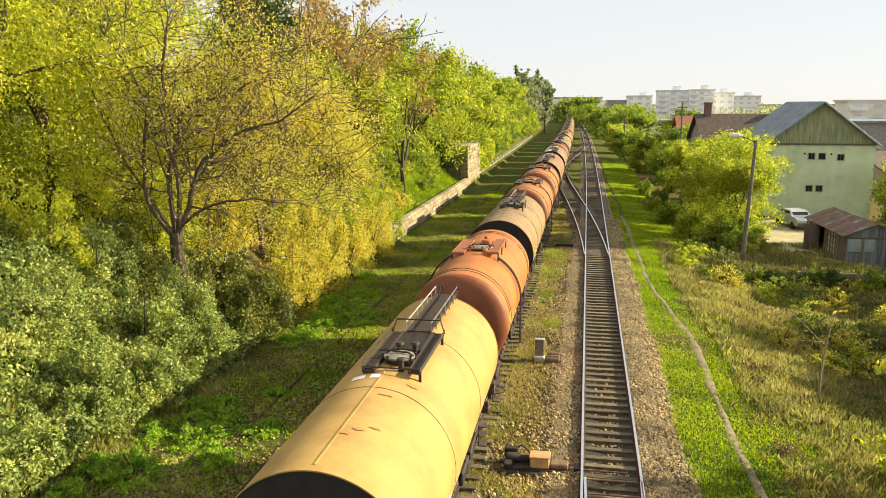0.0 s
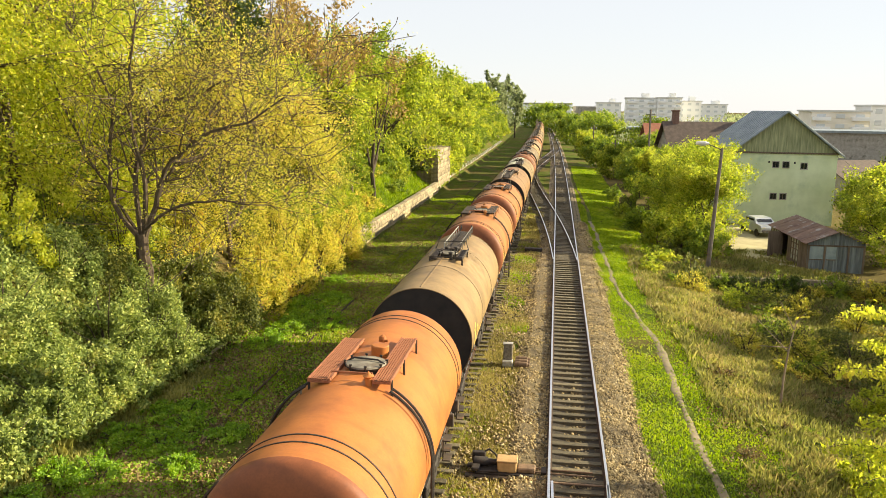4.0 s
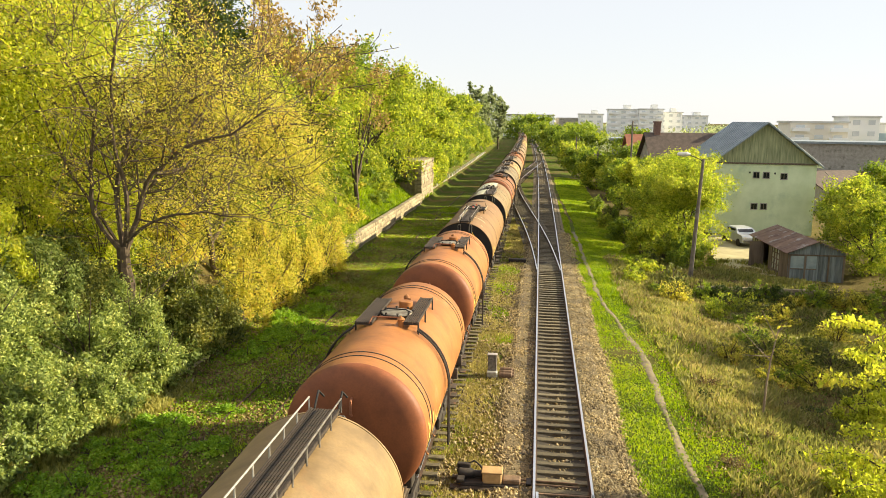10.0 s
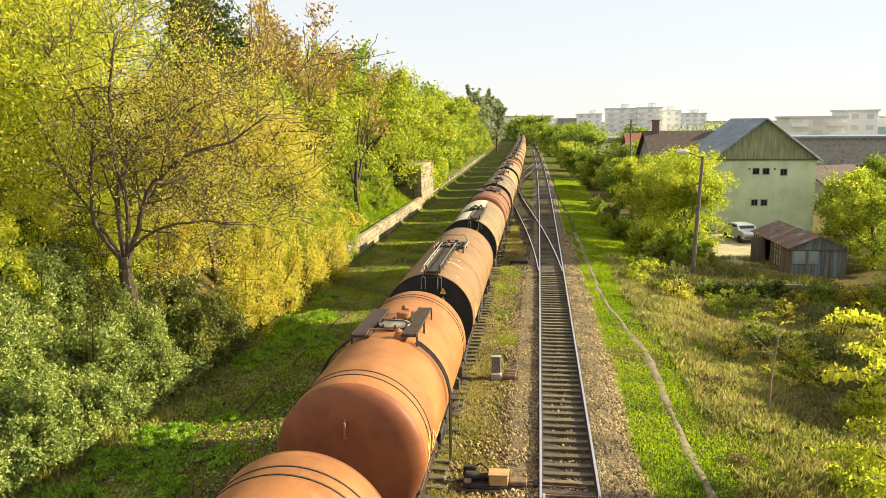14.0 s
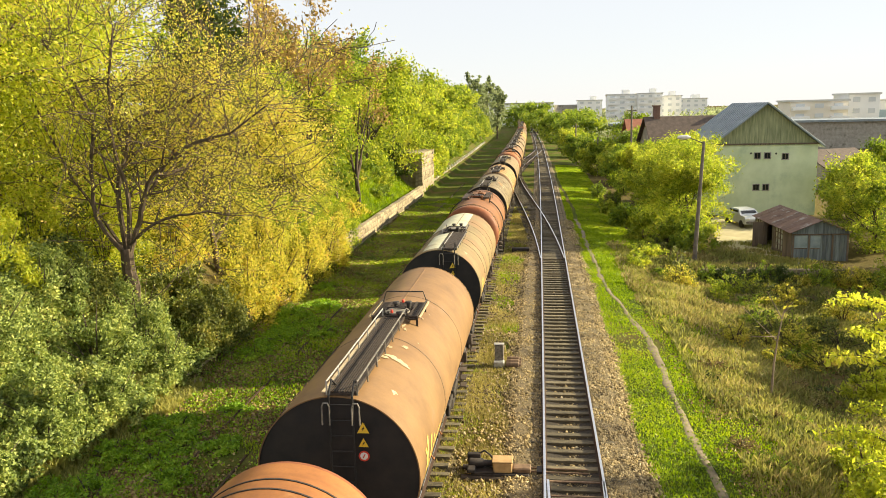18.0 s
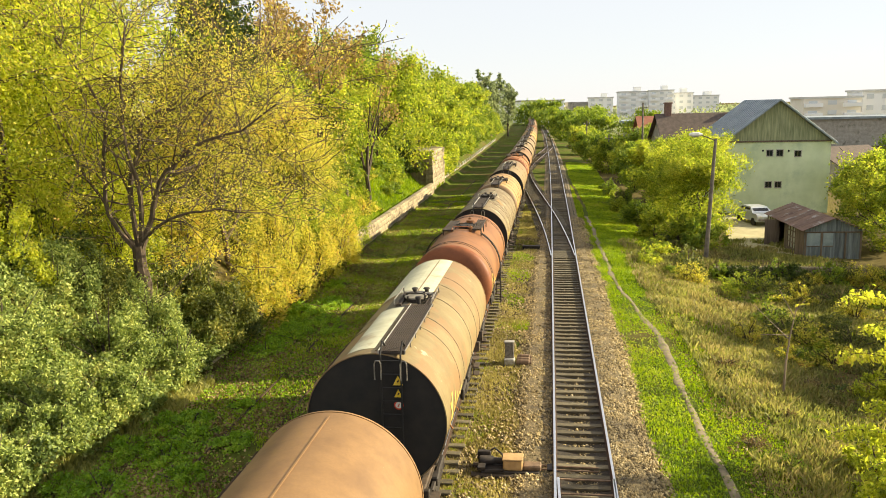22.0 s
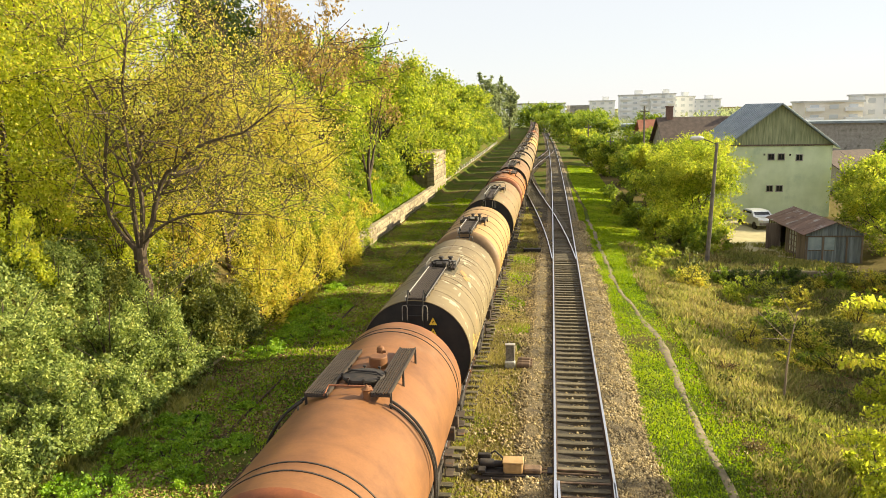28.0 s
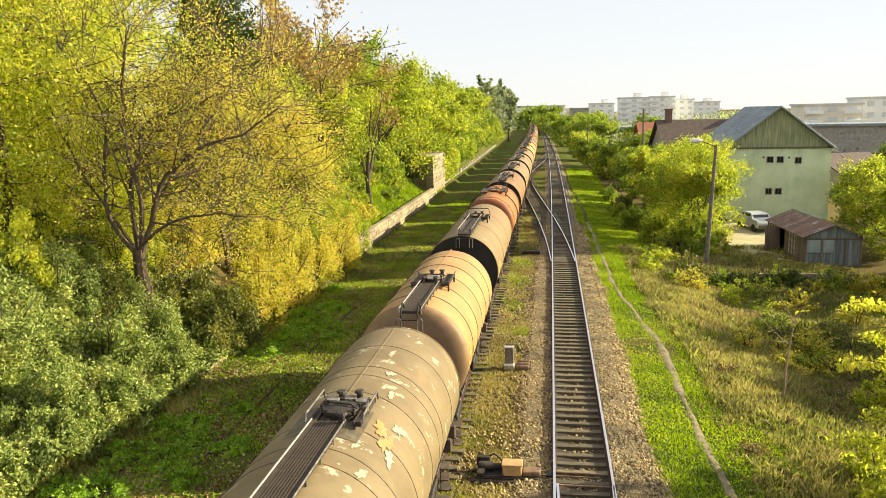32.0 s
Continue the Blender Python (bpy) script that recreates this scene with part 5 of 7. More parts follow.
tree("walnut_tree", -21.5, 25.0, 15.0, 6.0, 52000, 0.16, M["leaf_bright"], "yellow-green walnut tree at the edge of the bank", 4, 0.05, 0.8)
tree("bank_tree", -30.0, 36.0, 15.5, 7.5, 40000, 0.26, M["leaf_bright"], "yellow-green tree behind the walnut", 9, 0.0, 0.8, fill=0.5)
tree("bank_tree", -24.0, 33.0, 14.5, 7.0, 46000, 0.23, M["leaf_bright"], "yellow-green tree behind the walnut", 7, 0.0, 0.8, fill=0.5)
tree("bank_tree", -23.5, 41.0, 13.0, 6.5, 26000, 0.26, M["leaf_lime"], "yellow-green tree behind the walnut", 8, 0.0, 0.8, fill=0.5)
for k, (y0, y1) in enumerate([(13.5, 18.5), (18.5, 23.5), (23.5, 28.5), (28.5, 33.5)]):
    carpet(-20.0, -12.9 if k < 2 else -12.75, y0, y1, 27000 if k < 3 else 13000, 0.12, "leaf_ivy", "dense grey-green creeper over the bank", 70 + k, 1.0, 0.8)
for k, (x, y, rx, ry, h, m) in enumerate([(-14.3, 20.5, 1.4, 1.8, 2.4, "leaf_ivy"), (-14.9, 24.5, 1.6, 2.0, 3.0, "leaf_ivy"), (-14.7, 27.2, 1.4, 1.4, 3.4, "leaf_ivy"), (-16.2, 26.6, 1.4, 1.4, 3.2, "leaf_dusk"), (-16.4, 21.5, 1.8, 2.4, 2.6, "leaf_ivy"), (-17.2, 25.5, 1.8, 2.2, 2.4, "leaf_ivy"), (-13.7, 17.0, 0.9, 1.8, 1.6, "leaf_ivy"), (-13.7, 19.6, 0.9, 1.6, 1.6, "leaf_ivy"), (-13.3, 22.6, 0.9, 1.6, 1.9, "leaf_ivy"), (-13.4, 26.4, 0.9, 1.6, 1.9, "leaf_ivy")]):
    bush(x, y, rx, ry, h, 9000, 0.118, M[m], "dense grey-green bush on the bank", 80 + k)
for k, (x, y, rx, ry, h, m) in enumerate([(-13.3, 31.0, 1.5, 2.0, 3.0, "leaf_dusk"), (-13.3, 34.5, 1.6, 2.2, 3.8, "leaf_walnut"), (-13.3, 38.5, 1.6, 2.4, 4.2, "leaf_walnut"), (-13.3, 43.0, 1.7, 2.6, 4.2, "leaf_walnut"), (-13.3, 48.0, 1.8, 2.6, 4.0, "leaf_walnut"), (-14.0, 53.0, 1.8, 2.8, 3.2, "leaf_lime"), (-16.2, 57.0, 2.0, 2.6, 3.4, "leaf_lime"), (-17.5, 62.0, 2.4, 3.0, 3.6, "leaf_green"), (-18.0, 68, 2.6, 3.2, 3.4, "leaf_green"), (-17.5, 75, 2.4, 3, 3.0, "leaf_green"), (-17.2, 82, 2.4, 3, 3.4, "leaf_green"), (-16.5, 88.5, 2.2, 2.2, 4.2, "leaf_dark"), (-16.0, 97, 2.4, 5, 3.0, "leaf_lime"), (-15.0, 106, 2.2, 4, 4.5, "leaf_lime"), (-15.0, 114, 2.4, 5, 4.8, "leaf_lime")]):
    bush(x, y, rx, ry, h, 8500 if y < 60 else 5000, 0.135 if y < 60 else 0.29, M[m], "yellowing undergrowth at the foot of the bank" if m == "leaf_walnut" else "green undergrowth on the bank", 90 + k, z=float(ground_z(x, y)) + (3.6 if y == 97 else 0))
for k, (x, y, h, r, m, s) in enumerate([(-20.5, 52, 9.5, 5.5, "leaf_lime", 0.216), (-18.8, 61, 9.5, 5, "leaf_lime", 0.216), (-23.5, 63, 10.5, 5.5, "leaf_lime", 0.245), (-19.2, 69, 10, 5, "leaf_lime", 0.23), (-17.3, 78, 11.5, 5.2, "leaf_lime", 0.23), (-21.8, 80, 13.5, 5.5, "leaf_green", 0.259), (-16.3, 90, 12, 5.2, "leaf_lime", 0.245), (-15.8, 102, 12.5, 5.2, "leaf_lime", 0.274), (-20.8, 98, 14, 5.5, "leaf_green", 0.288), (-16.6, 116, 11, 5, "leaf_lime", 0.302), (-17.6, 132, 11.5, 5, "leaf_lime", 0.331), (-18.2, 150, 10.5, 5, "leaf_green", 0.36), (-20.5, 172, 10.5, 6, "leaf_lime", 0.396), (-22.5, 200, 10.5, 7, "leaf_green", 0.432), (-24.5, 232, 9.5, 7, "leaf_lime", 0.504), (-27, 270, 9.5, 8, "leaf_green", 0.576), (-30, 320, 9.5, 9, "leaf_green", 0.648)]):
    tree("bank_tree", x, y, h, r, 21000 if y < 75 else 12000 if y < 110 else 8500, s * (1.2 if y < 75 else 1.4), M[m], "leafy green tree on the railway bank" if m != "leaf_lime" else "yellow-green tree on the railway bank", 20 + k, 0.0, fill=0.55)
for k, (x, y, h, n) in enumerate([(-17.0, 58, 14.6, 2600), (-16.6, 64, 13.6, 2600), (-19.0, 54, 14.4, 2400), (-15.6, 68, 12.6, 2000), (-20.5, 60, 14.8, 2200)]):
    tree("ailanthus_tree", x, y, h, 3.4, n, 0.3, M["leaf_brown"], "tall thin tree with russet seed clusters", 50 + k, 0.62, 0.6, clump=0.09, fill=1.0)
for k in range(16):
    r = random.Random(620 + k)
    y = 118 + k * 9.5
    bush(-15.4 + float(bend(y)) - r.uniform(0, 1.5), y, r.uniform(2.2, 3.2), r.uniform(4.0, 5.5), r.uniform(3.6, 6.0) + max(0.0, (y - 190) * 0.03), 4200, 0.4, M[r.choice(["leaf_lime", "leaf_green"])], "green thicket behind the trackside posts", 620 + k)
tree("spruce_tree", -20.4, 48.5, 17.6 - float(ground_z(-20.4, 48.5)), 2.9, 20000, 0.24, M["leaf_dark"], "tall dark green tree behind the bank trees", 60, 0.45, 0.6, fill=0.5)
for k, (x, y, h) in enumerate([(-16.5, 262, 19), (-19.5, 256, 17.5), (-14, 270, 17)]):
    tree("poplar_tree", x, y, h, 3.0, 13000, 0.55, M["leaf_haze"], "tall poplar in the distance, its green paled as by haze", 64 + k, 0.1, 0.5)

for k, (x, y, rx, ry, h, m) in enumerate([(-15.4, 31.5, 1.6, 1.8, 3.0, "leaf_dusk"), (-17.4, 30.0, 1.8, 2.0, 3.4, "leaf_bright"), (-18.6, 33.5, 2.0, 2.2, 4.2, "leaf_bright"), (-16.8, 34.5, 1.8, 2.2, 3.6, "leaf_walnut"), (-19.2, 28.2, 1.8, 2.0, 3.6, "leaf_bright"), (-15.2, 40.5, 1.6, 2.4, 4.0, "leaf_walnut"), (-17.6, 39.0, 2.0, 2.4, 4.6, "leaf_dusk"), (-15.4, 46.5, 1.6, 2.4, 3.6, "leaf_lime"), (-14.6, 50.5, 1.0, 1.6, 2.2, "leaf_lime"), (-20.5, 24.5, 2.0, 2.0, 4.0, "leaf_bright"), (-18.4, 24.8, 1.6, 1.6, 3.2, "leaf_bright")]):
    bush(x, y, rx, ry, h, 8000, 0.14, M[m], "leafy undergrowth below the walnut trees", 540 + k)

for k, (x, y, rx, ry, h) in enumerate([(-26.5, 29.0, 3.5, 4.0, 6.0), (-31.0, 40.0, 5.0, 5.0, 7.0), (-33.0, 52.0, 6.0, 5.0, 7.0), (-30.0, 33.0, 4.0, 4.0, 6.5)]):
    bush(x, y, rx, ry, h, 9000, 0.26, M["leaf_lime"], "dense yellow-green thicket on top of the bank", 560 + k)

# right side
# trees at (23, 40.5) and (21.5, 34): out of view, added to shade the field
for k, (x, y, h, r, n, m, s) in enumerate([(10.8, 61, 7.9, 3.7, 34000, "leaf_lime", 0.144), (10.1, 66, 6.6, 2.9, 17000, "leaf_lime", 0.158), (11.6, 73, 7.6, 3.2, 17000, "leaf_lime", 0.18), (10.6, 80, 6.4, 2.6, 13600, "leaf_lime", 0.194), (11.8, 86, 6.4, 3.2, 13600, "leaf_green", 0.216), (9.6, 94, 5.6, 2.6, 11050, "leaf_green", 0.23), (10.2, 106, 5.4, 3.0, 10200, "leaf_lime", 0.259), (8.8, 122, 5.0, 3.0, 8500, "leaf_lime", 0.288), (8.4, 140, 5.6, 3.6, 6500, "leaf_green", 0.383), (7.4, 165, 5.6, 3.8, 5850, "leaf_lime", 0.425), (22.4, 56, 6.6, 3.2, 18700, "leaf_lime", 0.158), (25.5, 60, 7.2, 3.6, 15300, "leaf_green", 0.18), (21.6, 47, 4.6, 2.4, 13600, "leaf_lime", 0.122), (23, 40.5, 7.6, 3.2, 13600, "leaf_lime", 0.18), (21.5, 34, 6.6, 2.8, 11900, "leaf_green", 0.18), (24, 50, 6.0, 2.8, 13600, "leaf_green", 0.144), (29, 72, 6, 4, 10200, "leaf_lime", 0.216), (9, 195, 9, 6, 6500, "leaf_green", 0.468), (5, 230, 8, 6, 6500, "leaf_green", 0.51), (-1, 330, 9, 9, 6500, "leaf_green", 0.68), (-9, 420, 12, 12, 7800, "leaf_green", 0.935), (12, 300, 9, 9, 6500, "leaf_green", 0.68), (15, 118, 7, 4.5, 8500, "leaf_green", 0.288), (22, 110, 7.5, 4.5, 8500, "leaf_lime", 0.288), (17.5, 150, 9, 5, 6500, "leaf_green", 0.425)]):
    tree("trackside_tree", x, y, h, r, n, s * 1.2, M[m], "yellow-green broadleaf tree beside the line" if m == "leaf_lime" else "green broadleaf tree beside the line", 130 + k, 0.0, fill=0.55)
for k, (x, y, rx, h) in enumerate([(9.0, 18.8, 1.3, 3.0), (9.2, 22.6, 1.0, 1.5), (12.2, 29.5, 1.2, 1.3), (7.9, 19.0, 0.8, 1.4), (7.4, 17.9, 0.7, 0.9), (8.5, 20.6, 0.8, 1.2)]):
    bush(x, y, rx, rx, h, 5000, 0.13, M["leaf_bright"], "bright lime-green shrub beside the path", 170 + k)
for k in range(40):
    r = random.Random(200 + k)
    x, y = r.uniform(6.8, 19), r.uniform(32, 50)
    if x < 8.5 and y < 40:
        x += 4
    bush(x, y, r.uniform(0.7, 1.6), r.uniform(0.7, 1.6), r.uniform(0.6, 1.7), 1400, 0.12, M[r.choice(["leaf_green", "leaf_dusk", "leaf_walnut", "leaf_lime"])], "wild weedy shrub in the rough ground", 200 + k)
for k in range(12):
    r = random.Random(360 + k)
    bush(10.2 + k * 0.85, r.uniform(48.4, 49.6), r.uniform(0.8, 1.3), 0.8, r.uniform(0.9, 1.7), 1500, 0.14, M[r.choice(["leaf_green", "leaf_dark", "leaf_walnut"])], "weedy shrub against the low yard wall", 360 + k)
for k, (x, y) in enumerate([(9.2, 58.5), (10.6, 57.2), (8.0, 62.5), (7.6, 69)]):
    bush(x, y, 1.8, 1.5, 2.6, 4000, 0.2, M["leaf_lime" if k % 2 == 0 else "leaf_green"], "low leafy growth under the trackside tree", 380 + k)
for k in range(16):
    r = random.Random(400 + k)
    y = 52 + k * 2.3
    bush(-15.2 - r.uniform(0, 2.6), y, r.uniform(1.0, 1.8), r.uniform(1.2, 2.0), r.uniform(0.7, 1.6), 2200, 0.2, M[r.choice(["leaf_lime", "leaf_green", "leaf_walnut"])], "low shrub on the grassy bank above the wall", 400 + k)
for k in range(14):
    r = random.Random(300 + k)
    y = r.uniform(48, 100)
    bush(6.3 + r.uniform(0, 2.2) - 0.01 * (y - 48), y, r.uniform(0.8, 1.5), r.uniform(1.0, 2.2), r.uniform(0.8, 2.2), 1500, 0.2, M[r.choice(["leaf_green", "leaf_dusk", "leaf_lime"])], "leafy shrub at the edge of the trackside trees", 300 + k)
young = tagged(empty("young_tree", pose(9.7, 20.8, float(ground_z(9.7, 20.8)) - 0.05)), "young tree with arching sprays of lime-green leaflets", "tree")
Build().tube([(0, 0, 0), (0.1, 0, 2.0), (0.05, 0.1, 4.0), (0.1, 0.1, 6.0)], [0.09, 0.075, 0.05, 0.02], 7).obj("trunk", M["bark"], young, smooth=True)
LEAF_RNG = spray_rng = np.random.default_rng(178)
for k, (ex, ey, ez, z0) in enumerate([(-2.5, -0.8, 6.1, 4.6), (-2.6, -0.8, 4.6, 3.3), (-1.3, -0.6, 5.4, 4.4), (-1.9, -0.7, 3.2, 2.2), (-2.7, -0.8, 2.6, 1.4), (-1.0, -1.3, 3.9, 3.0), (-1.5, 0.6, 4.9, 3.6), (-0.9, -0.9, 6.6, 5.2), (-2.0, 0.3, 2.2, 1.2), (0.8, -0.9, 4.6, 3.2), (-2.2, -1.5, 1.9, 1.0), (-1.7, -1.4, 5.0, 3.8)]):
    a0, e0 = np.array([0.07, 0.05, z0]), np.array([ex, ey, ez])
    line = [a0 + (e0 - a0) * u + np.array([0, 0, 1.6 * u * (1 - u) * 1.1]) for u in np.linspace(0, 1, 10)]
    b = Build().tube(line, list(np.linspace(0.03, 0.007, 10)), 5).obj("spray", M["bark"], young)
    c = []
    for u in np.linspace(0.3, 1.0, 26):
        p = a0 + (e0 - a0) * u + np.array([0, 0, 1.6 * u * (1 - u) * 1.1])
        for q in range(11):
            c.append(p + spray_rng.normal(0, 1, 3) * np.array([0.16, 0.16, 0.07]) - np.array([0, 0, 0.10 * spray_rng.random()]))
    place("leaflets", leaf_mesh("leaflets", np.array(c), 0.15, M["leaf_bright"], 1.2, 0.42), b)
tree("trackside_tree", 12.4, 21.8, 6.9, 2.6, 9000, 0.13, M["leaf_lime"], "lime-green young tree with arching leafy sprays", 177, 0.05, 0.9, fill=0.85, clump=0.05)
for k in range(30):
    r = random.Random(500 + k)
    x, y = r.uniform(5.8, 10.8), 16.5 + 15 * r.random()
    bush(x, y, r.uniform(0.35, 0.8), r.uniform(0.35, 0.8), r.uniform(0.2, 0.5), 420, 0.09, M[r.choice(["leaf_green", "leaf_dark", "straw", "litter", "straw"])], "small weedy tuft in the rough grass", 500 + k, twigs=4)
sap = tagged(empty("sapling", pose(8.2, 28.5, float(ground_z(8.2, 28.5)))), "thin bare sapling with a few last leaves", "sapling")
Build().tube([(0, 0, 0), (0.03, 0, 1.2), (0.12, 0, 2.2), (0.3, 0.0, 3.3)], [0.05, 0.04, 0.03, 0.015], 6).obj("trunk", M["bark_light"], sap, smooth=True)
for pts in ([(0.1, 0, 2.1), (-0.5, 0.1, 2.7), (-1.1, 0.1, 3.3)], [(0.24, 0, 2.9), (-0.1, 0, 3.5), (-0.3, 0, 3.9)], [(0.12, 0, 2.25), (-0.9, -0.1, 2.3)], [(0.26, 0, 3.1), (0.6, 0.1, 3.5)]):
    Build().tube(pts, [0.022] + [0.012] * (len(pts) - 1), 5).obj("limb", M["bark_light"], sap)
LEAF_RNG = np.random.default_rng(77)
for p in ((0.45, 0, 3.2), (0.5, 0.1, 3.0), (0.35, 0.05, 2.9), (0.55, 0, 3.45), (0.62, 0, 3.6), (-0.3, 0, 2.35), (-0.5, 0.1, 2.62), (0.3, 0, 3.35)):
    place("leaf", leaf_mesh("leaf", np.array([p]) + LEAF_RNG.normal(0, 0.06, (1, 3)), 0.2, WAL), sap)
far_c = np.random.default_rng(31)
LEAF_RNG = far_c
fy = far_c.uniform(210, 430, 30000)
fx = 14 + far_c.random(30000) * fy * 0.62
clump = 0.5 + 0.5 * np.sin(fx * 0.33 + np.sin(fy * 0.1)) * np.sin(fy * 0.21 + fx * 0.1)
fz = ground_z(fx, fy) + far_c.random(30000) ** 0.7 * (2.0 + 4.0 * clump)
tagged(new("far_woods", leaf_mesh("far_woods", np.stack([fx, fy, fz], 1), 1.0, M["leaf_haze"])), "distant hazy green trees between the houses", "trees", kind="stuff")
LEAF_RNG = np.random.default_rng(32)
gy = LEAF_RNG.uniform(430, 900, 26000)
gx = -60 + LEAF_RNG.random(26000) * (gy * 0.75 + 60)
cl2 = 0.5 + 0.5 * np.sin(gx * 0.13 + np.sin(gy * 0.05)) * np.sin(gy * 0.11 + gx * 0.05)
gz = LEAF_RNG.random(26000) ** 0.7 * (4.0 + 5.0 * cl2) - 1
tagged(new("far_woods", leaf_mesh("far_woods", np.stack([gx, gy, gz], 1), 2.4, M["leaf_haze"])), "green woods on the horizon behind the town", "trees", kind="stuff")


def blades(name, n, area, hgt, mat, label, seed, mask=None, width=0.018):
    rng = np.random.default_rng(seed)
    x0, x1, y0, y1 = area
    x = rng.uniform(x0, x1, n)
    y = y0 + (y1 - y0) * rng.random(n) ** 1.5
    if mask is not None:
        k = mask(x, y, rng)
        x, y = x[k], y[k]
    n = len(x)
    z = ground_z(x, y)
    h = hgt * rng.uniform(0.4, 1.3, n) * (1 + 0.4 * np.sin(x * 1.7 + y) * np.sin(y * 1.3))
    a = rng.random(n) * 6.283
    s = width * rng.uniform(0.7, 1.5, n) * (1 + (y - y0) / 30)
    dx, dy = np.cos(a) * s, np.sin(a) * s
    lx, ly = rng.normal(0, 0.35, n) * h, rng.normal(0, 0.35, n) * h
    p0 = np.stack([x - dx, y - dy, z - 0.02], 1)
    p1 = np.stack([x + dx, y + dy, z - 0.02], 1)
    p2 = np.stack([x + dx * 0.7 + lx * 0.4, y + dy * 0.7 + ly * 0.4, z + h * 0.6], 1)
    p3 = np.stack([x + lx, y + ly, z + h], 1)
    v = np.stack([p0, p1, p2, p3], 1).reshape(-1, 3)
    i = np.arange(n)[:, None] * 4
    f = np.concatenate([i + np.array([[0, 1, 2]]), i + np.array([[0, 2, 3]])])
    return tagged(new(name, mesh_np(name, v, f, mat)), label, "grass", kind="stuff")


def noise2(x, y, s, o=0.0):
    return np.sin(x * s + o + 1.7 * np.sin(y * s * 0.6 + o)) * np.sin(y * s * 0.8 - o + 1.3 * np.sin(x * s * 0.7))


off_path = lambda x, y: np.abs(x - path_x(y)) > 0.11 + 0.10 * np.sin(y * 2.1) * np.sin(y * 0.9) + 0.07 * np.exp(-((y - 26.5) / 4.5) ** 2)
blades("grass", 190000, (2.9, 15, 14, 70), 0.065, M["grass"], "bright green grass beside the footpath", 1, lambda x, y, r: off_path(x, y) & (noise2(x, y, 0.6) + 0.4 * noise2(x, y, 1.7, 2.2) > -0.8 + np.maximum(0, x - path_x(y) - 0.9) * 0.42 + 0.5 * (r.random(len(x)) - 0.5)))
blades("dry_grass", 75000, (4.8, 17, 14, 60), 0.24, M["straw"], "tall dry autumn grass in the rough ground", 2, lambda x, y, r: off_path(x, y) & (noise2(x, y, 0.5, 2.0) + 0.5 * noise2(x, y, 1.9, 0.3) > -0.05 + 0.6 * (r.random(len(x)) - 0.5)) & (x > path_x(y) + 1.2 + 0.5 * noise2(x, y, 1.1)))
blades("rough_weeds", 90000, (5.2, 17, 14, 60), 0.24, M["leaf_rough"], "olive rough weeds among the dry grass", 9, lambda x, y, r: off_path(x, y) & (noise2(x, y, 0.7, 3.0) + 0.5 * noise2(x, y, 2.3, 1.0) > -0.2 + 0.5 * (r.random(len(x)) - 0.5)) & (x > path_x(y) + 1.0), 0.022)
blades("grass", 90000, (-12.9, -6.0, 14, 90), 0.10, M["grass"], "green grass and weeds over the disused siding", 3, lambda x, y, r: noise2(x, y, 0.9, 1.0) > -0.05 + 0.7 * (r.random(len(x)) - 0.5))
blades("grass", 60000, (2.4, 7.0, 45, 140), 0.10, M["grass"], "sunlit grass strip beside the far track", 12, lambda x, y, r: np.abs(x - path_x(y)) > 0.2, 0.03)
blades("bank_weeds", 26000, (-15.5, -12.2, 14, 27), 0.3, M["leaf_rough"], "rough weeds at the foot of the bank", 11, None, 0.03)
blades("bank_grass", 40000, (-18.5, -13.3, 48, 100), 0.35, M["grass"], "rough sunlit grass on the bank above the wall", 6)
blades("weeds", 16000, (-2.3, -0.7, 14, 60), 0.10, M["straw"], "sparse dry weeds between the tracks", 4, lambda x, y, r: noise2(x, y, 1.1, 4.0) > 0.0)


def litter(name, n, area, size, mat, label, seed):
    """Fallen leaves, flat on the ground."""
    global LEAF_RNG
    LEAF_RNG = rng = np.random.default_rng(seed)
    x = rng.uniform(area[0], area[1], n)
    y = area[2] + (area[3] - area[2]) * rng.random(n) ** 1.4
    k = noise2(x, y, 0.8, 0.7) > rng.uniform(-1, 0.6, n)
    x, y = x[k], y[k]
    return tagged(new(name, leaf_mesh(name, np.stack([x, y, ground_z(x, y) + 0.02 + 0.05 * rng.random(len(x))], 1), size, M[mat], 0.0, 0.7)), label, "leaves", kind="stuff")


litter("fallen_leaves", 110000, (-13.0, -6.0, 14, 80), 0.11, "litter", "fallen brown leaves over the siding", 41)
litter("fallen_leaves", 30000, (5.0, 18.0, 14, 60), 0.10, "litter", "fallen brown leaves in the rough grass", 42)
litter("low_weeds", 85000, (-12.9, -5.8, 14, 80), 0.10, "leaf_weed", "low green weeds over the siding", 43)
litter("low_weeds", 45000, (2.8, 16.0, 14, 60), 0.085, "leaf_green", "low green weeds beside the path", 44)

